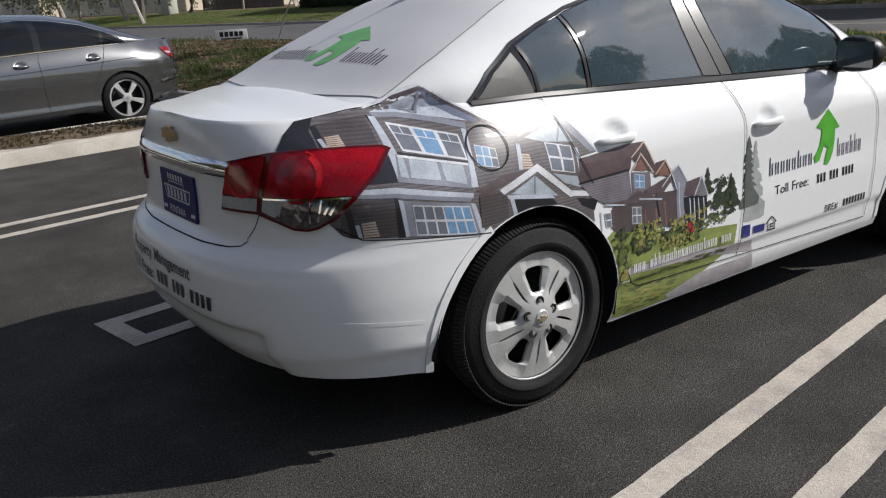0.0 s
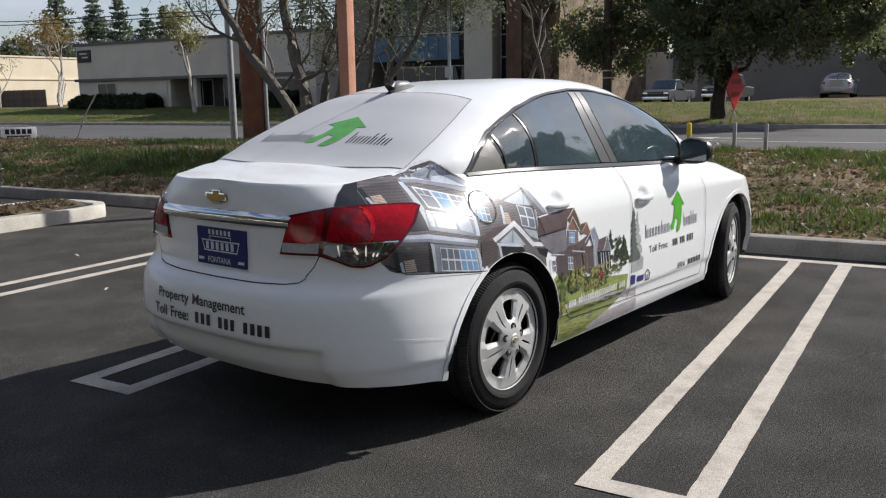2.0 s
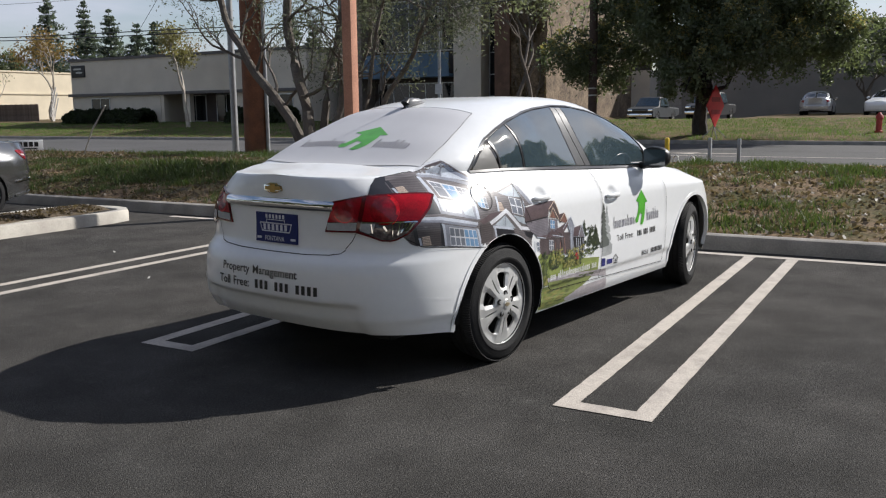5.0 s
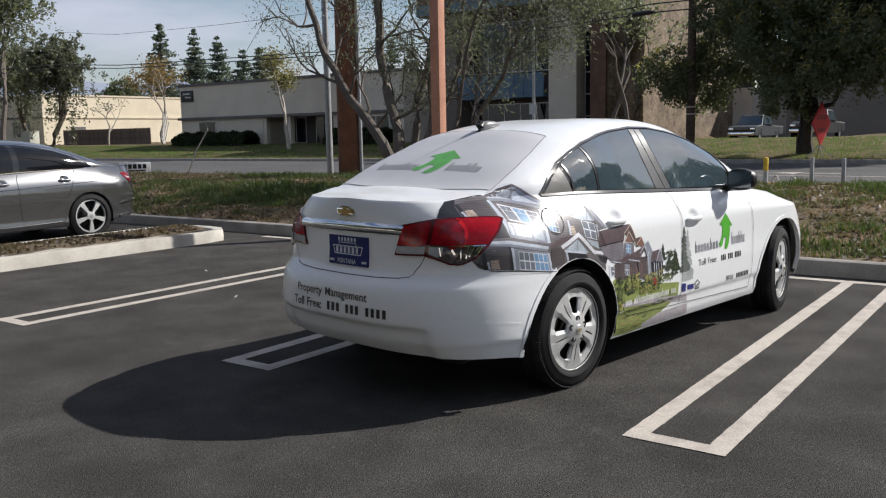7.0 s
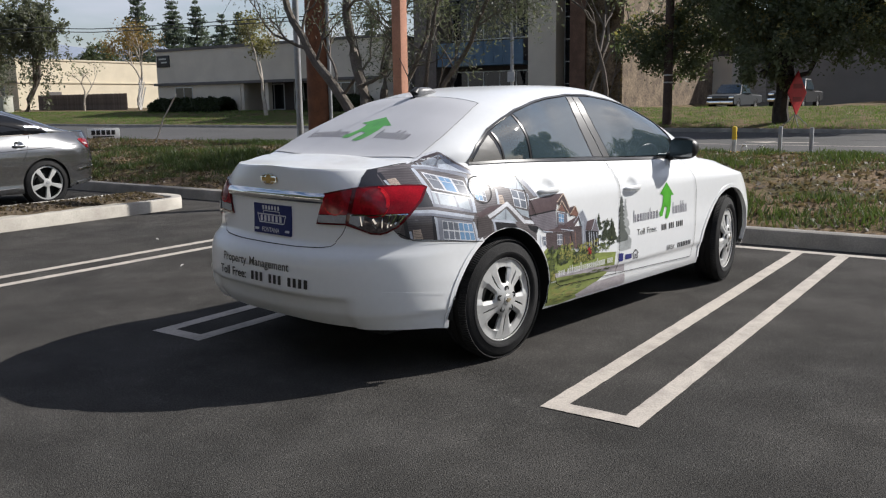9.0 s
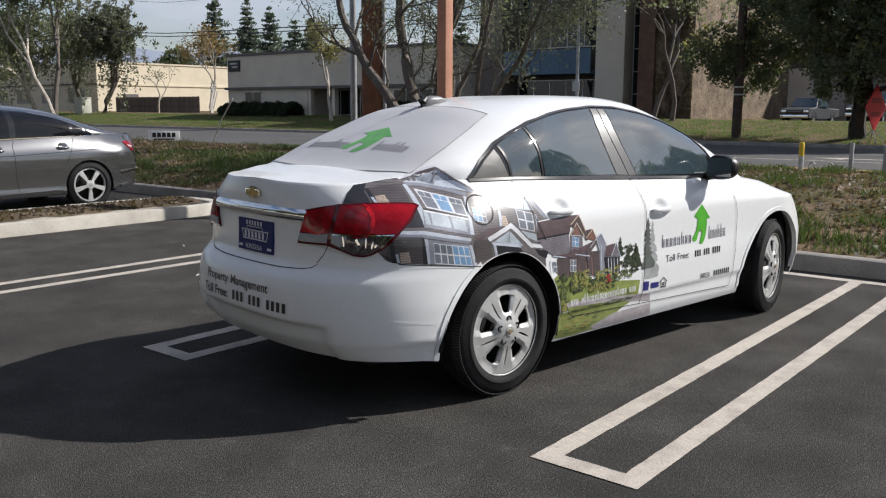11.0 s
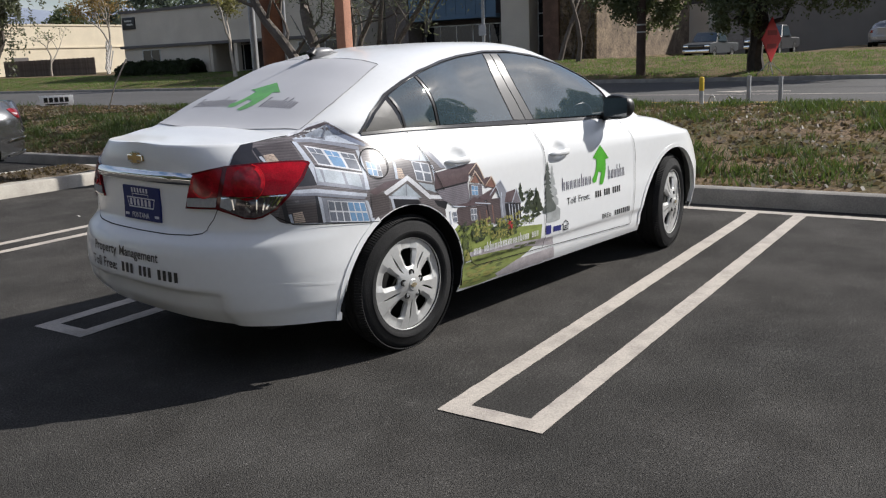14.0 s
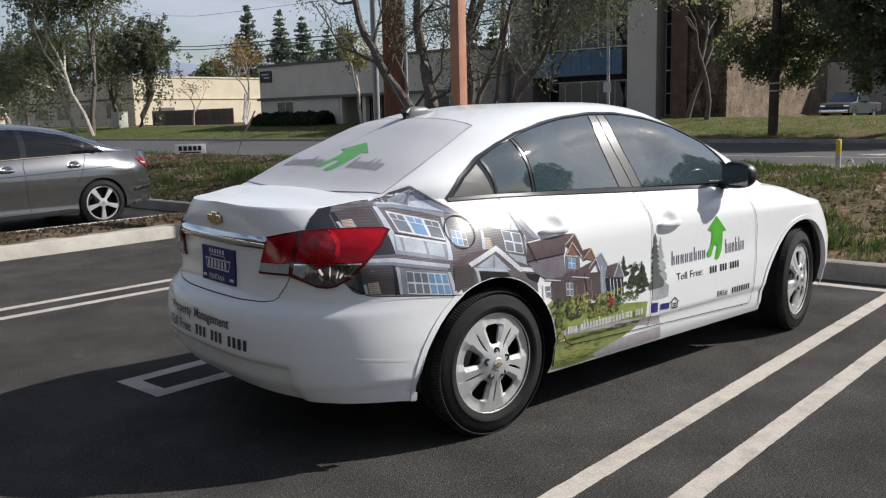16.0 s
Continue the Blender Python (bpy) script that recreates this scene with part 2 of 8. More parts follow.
gm = mesh_of([lot(u, v, ground_h(u, v)) for u in US for v in VS], [(i * len(VS) + j, (i + 1) * len(VS) + j, (i + 1) * len(VS) + j + 1, i * len(VS) + j + 1) for i in range(len(US) - 1) for j in range(len(VS) - 1)])
EARTH = mat("grassy_earth", (0.072, 0.066, 0.030), rough=0.95, var=0.5, scale=1.3, fine=26, bump=1.0, bscale=18, color2=(0.15, 0.105, 0.066), mixpos=(0.44, 0.60), spec=0.1)
tagged(part("ground", gm, EARTH), "uneven dry earth with patchy green grass", "ground", kind="structure")


def slab(name, u0, u1, v0, v1, z, material, label, category, step=4.0):
    nu, nv = max(1, int((u1 - u0) / step)), max(1, int((v1 - v0) / step))
    bm = mesh_of([lot(u0 + (u1 - u0) * i / nu, v0 + (v1 - v0) * j / nv, z) for i in range(nu + 1) for j in range(nv + 1)], [(i * (nv + 1) + j, (i + 1) * (nv + 1) + j, (i + 1) * (nv + 1) + j + 1, i * (nv + 1) + j + 1) for i in range(nu) for j in range(nv)])
    return tagged(part(name, bm, material, smooth=False), label, category, kind="structure")


slab("pavement", -60, 4.34, -60, 60, 0.0, ASPHALT, "dark worn asphalt of the parking lot", "parking lot", 8)
slab("road", 14.5, 30.95, -400, 400, 0.0, ROAD, "grey asphalt street with lane lines", "road", 20)


def stripe(name, pts, w, z, material, label):
    """A painted line along lot points, with squared ends."""
    ends = [Vector((u, v, 0)) for u, v in pts]
    P = [ends[0]]
    for p, q in zip(ends, ends[1:]):
        n = max(1, int((q - p).length / 0.05)) if (q - p).length < 30 else 1
        P += [p.lerp(q, i / n) for i in range(1, n + 1)]
    wear = random.Random(len(P))
    vs, fs = [], []
    for i, p in enumerate(P):
        d1 = (p - P[i - 1]).normalized() if i else (P[1] - p).normalized()
        d2 = (P[i + 1] - p).normalized() if i < len(P) - 1 else d1
        n = Vector((-(d1 + d2).y, (d1 + d2).x, 0)).normalized()
        k = w / 2 / max(0.3, n.dot(Vector((-d1.y, d1.x, 0))))
        vs += [LOT @ (p + n * (k + wear.gauss(0, 0.0011)) + Vector((0, 0, z))), LOT @ (p - n * (k + wear.gauss(0, 0.0011)) + Vector((0, 0, z)))]
    fs = [(2 * i, 2 * i + 1, 2 * i + 3, 2 * i + 2) for i in range(len(P) - 1)]
    bm = mesh_of(vs, fs)
    for f in bm.faces:
        if f.normal.z < 0:
            f.normal_flip()
    return tagged(part(name, bm, material, smooth=False), label, "painted line", kind="structure")


for v0, v1, u0 in ((-1.856, -1.382, -0.69), (0.841, 1.271, -0.80), (3.40, 3.83, -0.93)):
    h = 0.05
    stripe("stall_line", [(4.0, v1 - h), (u0 + h, v1 - h), (u0 + h, v0 + h), (4.0, v0 + h)], 0.1, 0.004, LINE, "worn white hairpin stall line on asphalt")
stripe("front_line", [(4.06, -14), (4.06, 6.2)], 0.11, 0.004, LINE, "worn white line along the kerb")
stripe("lane_line", [(21.9, -120), (21.9, 15)], 0.14, 0.004, LINE, "white lane line on the street")
stripe("centre_line", [(18.2, -120), (18.2, 15)], 0.12, 0.004, YELLOW, "yellow centre line on the street")
stripe("centre_line", [(18.5, -120), (18.5, 15)], 0.12, 0.004, YELLOW, "yellow centre line on the street")


arrow = mesh_of([lot(u, v, 0.004) for u, v in ((23.32, 2.4), (23.32, 3.7), (22.95, 3.7), (23.45, 4.6), (23.95, 3.7), (23.58, 3.7), (23.58, 2.4))], [tuple(range(7))])
for f in arrow.faces:
    if f.normal.z < 0:
        f.normal_flip()
tagged(part("lane_arrow", arrow, LINE, smooth=False), "white lane arrow painted on the street", "painted line", kind="structure")


def kerb(name, pts, w, top, material, label):
    """A kerb with a battered face and a rounded top edge, along lot points (its face on the left)."""
    prof = [(0, -0.05), (0.02, top - 0.035), (0.032, top - 0.01), (0.055, top), (w - 0.01, top), (w, top - 0.02), (w, -0.05)]
    P = [Vector((u, v, 0)) for u, v in pts]
    vs, k = [], len(prof)
    for i, p in enumerate(P):
        d1 = (p - P[i - 1]).normalized() if i else (P[1] - p).normalized()
        d2 = (P[i + 1] - p).normalized() if i < len(P) - 1 else d1
        n = Vector(((d1 + d2).y, -(d1 + d2).x, 0)).normalized()
        s = 1 / max(0.4, n.dot(Vector((d1.y, -d1.x, 0))))
        vs += [LOT @ (p + n * a * s + Vector((0, 0, z))) for a, z in prof]
    fs = [(i * k + j, i * k + j + 1, (i + 1) * k + j + 1, (i + 1) * k + j) for i in range(len(P) - 1) for j in range(k - 1)]
    fs += [tuple(range(k)), tuple((len(P) - 1) * k + j for j in reversed(range(k)))]
    bm = mesh_of(vs, fs)
    bmesh.ops.recalc_face_normals(bm, faces=bm.faces)
    return tagged(part(name, bm, material), label, "kerb", kind="structure")



# ---------- cars ----------


def arch_r(c, ax, a):
    """The radius of a wheel arch at an angle in degrees; its trailing edge runs out towards the sill."""
    k = max(0.0, min(1.0, ((a % 360) - 128) / 72)) if (a % 360) < 270 else 0.0
    return c["arch"] + c["flare"][1 if ax else 0] * k * k * (3 - 2 * k)


class Body:
    """The skin of a saloon: rear axle at x = 0, nose towards +x, right side at -y."""

    def __init__(self, c):
        self.c = c

    def top(self, x):
        return self.c["top_z"](x)

    def half(self, x, z, zt):
        c = self.c
        b, knee = c["half"](min(z, c["knee"])), c["knee"]
        if z > knee:
            t = min(1.0, (z - knee) / max(0.02, zt - knee))
            b = b - (b - c["top_y"](x)) * t ** c["round"]
        return b

    def lower(self, arch=True):
        c, wb, p = self.c, self.c["wb"], self.c["p"]
        cols = [("r", radians(90) * i / 44) for i in range(44)]
        n = int(wb / 0.014)
        cols += [("s", wb * i / n) for i in range(n + 1)]
        cols += [("f", radians(90) * (1 - i / 36)) for i in range(1, 37)]
        NZ, ring = 60, []
        for kind, q in cols:
            col = []
            for j in range(NZ + 1):
                v = j / NZ
                if kind == "s":
                    zt, zb = self.top(q), c["bottom"](q)
                    z = zb + (zt - zb) * v
                    cup = sum(0.019 * max(0.0, 1 - ((q - hx - 0.005) / 0.066) ** 2 - ((z - hz - 0.016) / 0.042) ** 2) ** 0.9 for hx, hz in c["cups"])
                    col.append(Vector((q, -self.half(q, z, zt) + cup, z)))
                else:
                    pw = p if kind == "r" else c["pf"]
                    r = (abs(math.cos(q)) ** pw + abs(math.sin(q)) ** pw) ** (-1 / pw)
                    ref = c["rear"](0.9) if kind == "r" else c["front"](0.7)
                    x0 = -ref * r * math.cos(q) if kind == "r" else wb + ref * r * math.cos(q)
                    zt, zb = self.top(x0), c["bottom"](x0)
                    z = zb + (zt - zb) * v
                    a = c["rear"](z) if kind == "r" else c["front"](z)
                    y = -self.half(x0, z, zt) * r * math.sin(q)
                    if kind == "r":
                        a -= c["valance"](z) * max(0.0, min(1.0, (0.60 - abs(y)) / 0.05))
                    x = -a * r * math.cos(q) if kind == "r" else wb + a * r * math.cos(q)
                    col.append(Vector((x, y, z)))
            ring.append(col)
        verts, faces, K = [], [], NZ + 1
        for col in ring:
            verts += col
        for i in range(len(ring) - 1):
            for j in range(NZ):
                faces.append((i * K + j, i * K + K + j, i * K + K + j + 1, i * K + j + 1))
        # the lid, bonnet and floor
        M = 12
        cap0 = len(verts)
        for col in ring:
            e = col[-1]
            for k in range(1, M + 1):
                s = (k / M) ** 1.9
                verts.append(Vector((e.x, e.y * (1 - s), e.z + c["crown"](e.x) * (1 - (1 - s) ** 2))))
        for i in range(len(ring) - 1):
            for k in range(M):
                a = i * K + NZ if k == 0 else cap0 + i * M + k - 1
                b = (i + 1) * K + NZ if k == 0 else cap0 + (i + 1) * M + k - 1
                faces.append((a, b, cap0 + (i + 1) * M + k, cap0 + i * M + k))
        # wheel arches
        if arch:
            keep, gone = [], set()
            for f in faces:
                m = sum((verts[i] for i in f), Vector()) / 4
                if m.z < 0.85 and abs(m.y) > 0.5 and any(math.hypot(m.x - ax, m.z - c["wz"]) < arch_r(c, ax, math.degrees(math.atan2(m.z - c["wz"], m.x - ax))) for ax in (0, wb)):
                    gone |= {(min(i, j), max(i, j)) for i, j in zip(f, f[1:] + f[:1])}
                else:
                    keep.append(f)
            faces = keep
            rim = {i for f in faces for e in zip(f, f[1:] + f[:1]) if (min(e), max(e)) in gone for i in e}
            for i in rim:
                v = verts[i]
                for ax in (0, wb):
                    d = math.hypot(v.x - ax, v.z - c["wz"])
                    R = arch_r(c, ax, math.degrees(math.atan2(v.z - c["wz"], v.x - ax)))
                    if abs(v.y) > 0.5 and v.z < 0.85 and 0.1 < d < R + 0.08:
                        s = R / d
                        v.x, v.z = ax + (v.x - ax) * s, c["wz"] + (v.z - c["wz"]) * s
        n0 = len(verts)
        verts += [Vector((v.x, -v.y, v.z)) for v in verts]
        faces += [tuple(i + n0 for i in reversed(f)) for f in faces]
        bm = mesh_of(verts, faces)
        bmesh.ops.remove_doubles(bm, verts=bm.verts, dist=0.0008)
        bmesh.ops.delete(bm, geom=[v for v in bm.verts if not v.link_faces], context="VERTS")
        bmesh.ops.recalc_face_normals(bm, faces=bm.faces)
        return bm

    def cabin(self):
        c = self.c
        NX, NT = 96, 96
        verts, faces = [], []
        x0, x1 = c["cab"]
        for i in range(NX + 1):
            x = x0 + (x1 - x0) * i / NX
            zb, yb = self.top(x) - 0.02, c["cab_y"](x)
            h, n, lean = max(0.002, c["roof"](x) - zb), c["cab_n"](x), c["lean"](x)
            for j in range(NT + 1):
                t = math.pi * j / NT
                cs, sn = math.cos(t), math.sin(t)
                r = (abs(cs) ** n + abs(sn) ** n) ** (-1 / n)
                verts.append(Vector((x, -yb * r * cs * (1 - lean * r * sn), zb + h * r * sn)))
        K = NT + 1
        faces = [(i * K + j, i * K + j + 1, i * K + K + j + 1, i * K + K + j) for i in range(NX) for j in range(NT)]
        bm = mesh_of(verts, faces)
        bmesh.ops.recalc_face_normals(bm, faces=bm.faces)
        if sum(f.normal.z for f in bm.faces) < 0:
            bmesh.ops.reverse_faces(bm, faces=bm.faces)
        return bm


class Wrap:
    """Lays flat shapes on a body: side views in (x, z), rear views in (y, z), top views in (x, y)."""

    WAYS = {
        "R": (Vector((1, 0, 0)), Vector((0, 0, 1)), Vector((0, 1, 0))),
        "L": (Vector((1, 0, 0)), Vector((0, 0, 1)), Vector((0, -1, 0))),
        "B": (Vector((0, 1, 0)), Vector((0, 0, 1)), Vector((1, 0, 0))),
        "T": (Vector((1, 0, 0)), Vector((0, 1, 0)), Vector((0, 0, -1))),
        "D": (Vector((0.7071, -0.7071, 0)), Vector((0, 0, 1)), Vector((0.7071, 0.7071, 0))),
        "E": (Vector((0.7071, 0.7071, 0)), Vector((0, 0, 1)), Vector((0.7071, -0.7071, 0))),
    }

    def __init__(self, *bms):
        b = bmesh.new()
        for m in bms:
            join(b, m.copy())
        bmesh.ops.triangulate(b, faces=b.faces)
        self.tree = BVHTree.FromBMesh(b)
        b.free()

    def at(self, way, s, t, off):
        h, u, d = self.WAYS[way]
        o = h * s + u * t - d * 5
        hit, nor, _, _ = self.tree.ray_cast(o, d)
        if hit is None:
            hit, nor, _, _ = self.tree.find_nearest(h * s + u * t - d * 0.7)
        if nor.dot(d) > 0:
            nor = -nor
        return hit + nor * off, nor

    def lay(self, bm, way, off, thick=0.0):
        """Project the flat mesh bm; with thick, give it sides of that depth."""
        for v in bm.verts:
            v.co, _ = self.at(way, v.co.x, v.co.y, off)
        bm.normal_update()
        d = self.WAYS[way][2]
        for f in bm.faces:
            if f.normal.dot(d) > 0:
                f.normal_flip()
        bm.normal_update()
        if thick:
            edges = [e for e in bm.edges if len(e.link_faces) == 1]
            nm = {v: v.normal.copy() for e in edges for v in e.verts}
            got = bmesh.ops.extrude_edge_only(bm, edges=edges)["geom"]
            fresh = [g for g in got if isinstance(g, bmesh.types.BMVert)]
            for v in fresh:
                near = min(nm, key=lambda q: (q.co - v.co).length_squared)
                v.co -= nm[near] * thick
            bm.normal_update()
            bmesh.ops.recalc_face_normals(bm, faces=bm.faces)
        return bm

    def shape(self, way, pts, off=0.002, step=0.05, thick=0.0):
        """A filled outline."""
        bm = bmesh.new()
        bm.faces.new([bm.verts.new((x, y, 0)) for x, y in pts])
        bmesh.ops.triangulate(bm, faces=bm.faces)
        for ax in (0, 1):
            lo, hi = min(p[ax] for p in pts), max(p[ax] for p in pts)
            k = math.ceil((lo + 1e-4) / step)
            while k * step < hi - 1e-4:
                co, no = [0, 0, 0], [0, 0, 0]
                co[ax], no[ax] = k * step, 1
                bmesh.ops.bisect_plane(bm, geom=list(bm.verts) + list(bm.edges) + list(bm.faces), plane_co=co, plane_no=no)
                k += 1
        return self.lay(bm, way, off, thick)

    def line(self, way, pts, width, off=0.0025, step=0.03, thick=0.0, closed=False):
        """A band along a line."""
        P = [Vector(p).to_3d() for p in pts]
        if closed:
            P.append(P[0])
        Q = [P[0]]
        for a, b in zip(P, P[1:]):
            n = max(1, round((b - a).length / step))
            Q += [a.lerp(b, i / n) for i in range(1, n + 1)]
        bm, prev, first = bmesh.new(), None, None
        for i, p in enumerate(Q):
            if closed and i == len(Q) - 1:
                pair = first
            else:
                before = Q[i - 1] if i else (Q[-2] if closed else Q[0])
                after = Q[i + 1] if i < len(Q) - 1 else Q[-1]
                d1, d2 = (p - before), (after - p)
                d1 = d1.normalized() if d1.length > 1e-9 else d2.normalized()
                d2 = d2.normalized() if d2.length > 1e-9 else d1
                n = Vector((-(d1 + d2).y, (d1 + d2).x, 0))
                n = n.normalized() if n.length > 1e-6 else Vector((-d1.y, d1.x, 0))
                k = width / 2 / max(0.5, n.dot(Vector((-d1.y, d1.x, 0))))
                pair = (bm.verts.new(p + n * k), bm.verts.new(p - n * k))
            first = first or pair
            if prev:
                bm.faces.new((prev[0], prev[1], pair[1], pair[0]))
            prev = pair
        return self.lay(bm, way, off, thick)

    def text(self, way, words, x, y, size, off=0.003, flip=False, squeeze=1.0, bold=0.0):
        """Lettering from the built-in font, its lower left corner at (x, y): a mesh for each word."""
        out, start = [], 0.0
        for word in words.split():
            meshes = []
            for body in (word, words[: words.index(word)] + "|"):
                cu = bpy.data.curves.new("letters", "FONT")
                cu.body, cu.size, cu.resolution_u, cu.offset = body, size, 3, bold
                ob = bpy.data.objects.new("letters", cu)
                bm = bmesh.new()
                bm.from_mesh(ob.to_mesh())
                ob.to_mesh_clear()
                bpy.data.objects.remove(ob)
                bpy.data.curves.remove(cu)
                meshes.append(bm)
            bm, ruler = meshes
            if words.index(word):
                start = max(v.co.x for v in ruler.verts) - 0.1 * size
            ruler.free()
            bmesh.ops.triangulate(bm, faces=bm.faces)
            for v in bm.verts:
                v.co = Vector((x + (-1 if flip else 1) * (start + v.co.x) * squeeze, y + v.co.y, 0))
            out.append(self.lay(bm, way, off))
        return out


def circle(cx, cy, r, n=28, ry=None):
    return [(cx + r * math.cos(2 * math.pi * i / n), cy + (ry or r) * math.sin(2 * math.pi * i / n)) for i in range(n)]


def polar_disc(r0, r1, depth, holes, nr=26, na=200, thick=0.02):
    """A wheel face: a domed ring with holes, given by tests on (radius, angle in degrees)."""
    bm = bmesh.new()
    g = []
    for i in range(nr + 1):
        r = r0 + (r1 - r0) * i / nr
        g.append([bm.verts.new((r * math.cos(2 * math.pi * k / na), depth(r, 360 * k / na), r * math.sin(2 * math.pi * k / na))) for k in range(na)])
    for i in range(nr):
        for k in range(na):
            r, a = r0 + (r1 - r0) * (i + 0.5) / nr, 360 * (k + 0.5) / na
            if not holes(r, a):
                bm.faces.new((g[i][k], g[i + 1][k], g[i + 1][(k + 1) % na], g[i][(k + 1) % na]))
    bmesh.ops.delete(bm, geom=[v for v in bm.verts if not v.link_faces], context="VERTS")
    edges = [e for e in bm.edges if len(e.link_faces) == 1]
    for v in [x for x in bmesh.ops.extrude_edge_only(bm, edges=edges)["geom"] if isinstance(x, bmesh.types.BMVert)]:
        v.co.y += thick
    bmesh.ops.recalc_face_normals(bm, faces=bm.faces)
    return bm


def cover_depth(q, rim):
    return 0.004 + 0.9 * max(0, q - 0.10) ** 2 - 0.020 * math.exp(-((q - 0.02) / 0.06) ** 2)


def cover_face(rim):
    """A plastic wheel cover: five wide windows, and between them pairs of flat petals parted by a curved slot."""
    q0, q1 = 0.088, 0.176
    rows = [0.030, 0.045, 0.060, 0.070, 0.078] + [q0 + (q1 - q0) * k / 16 for k in range(17)] + [0.190, 0.197, 0.205, 0.213, rim - 0.004, rim]
    S, W = 8, 3

    def half_angles(q):
        t = min(1.0, max(0.0, (q - q0) / (q1 - q0)))
        ends = min(1.0, t / 0.10, (1 - t) / 0.16) if 0 < t < 1 else 0.0
        w = (12.5 + 2.5 * t) * (0.62 + 0.38 * ends ** 0.5)
        t2 = min(1.0, max(0.0, (q - 0.082) / 0.100))
        e = math.degrees(0.0050 * math.sin(math.pi * t2) ** 0.4 / q) if 0 < t2 < 1 else math.degrees(0.0006 / q)
        return w, e

    bm, g = bmesh.new(), []
    for q in rows:
        w, e = half_angles(q)
        fade = min(1.0, max(0.0, (q - 0.074) / 0.03)) * min(1.0, max(0.0, (rim - 0.001 - q) / 0.030)) ** 0.7
        # each petal: a flat face, then a facet that falls towards the window
        side = [(w * k / W, 0.0110) for k in range(W + 1)]
        for k in range(1, S + 1):
            f = k / S
            side.append((w + (36 - e - w) * f, 0.0110 - 0.0095 * f / 0.375 if f < 0.4 else 0.0015 + 0.0030 * (f - 0.375)))
        seq = [(-a, d) for a, d in side[::-1]][:-1] + side + [(36.0, 0.004)]
        bend = 5.0 * (q - 0.13) / 0.05 * min(1.0, max(0.0, (q - 0.075) / 0.02))  # the slots sweep slightly
        ring = []
        for c in range(5):
            for a, d in seq:
                sweep = bend * max(0.0, (abs(a) - w) / (36 - w)) * 0.5
                p = radians(90 + 72 * c + a - sweep)
                ring.append(bm.verts.new((q * math.cos(p), cover_depth(q, rim) + d * fade, q * math.sin(p))))
        g.append(ring)
    n, step = len(g[0]), len(g[0]) // 5
    for i in range(len(rows) - 1):
        q = (rows[i] + rows[i + 1]) / 2
        for k in range(n):
            a = k % step
            window = abs(a + 0.5 - (step - 2) / 2) < W
            slot = a >= step - 2
            if (window and q0 < q < q1) or (slot and 0.082 < q < 0.182):
                continue
            bm.faces.new((g[i][k], g[i + 1][k], g[i + 1][(k + 1) % n], g[i][(k + 1) % n]))
    bmesh.ops.delete(bm, geom=[v for v in bm.verts if not v.link_faces], context="VERTS")
    rim_edges = [e for e in bm.edges if len(e.link_faces) == 1]
    for v in [x for x in bmesh.ops.extrude_edge_only(bm, edges=rim_edges)["geom"] if isinstance(x, bmesh.types.BMVert)]:
        v.co.y += 0.010
    bmesh.ops.recalc_face_normals(bm, faces=bm.faces)
    return bm


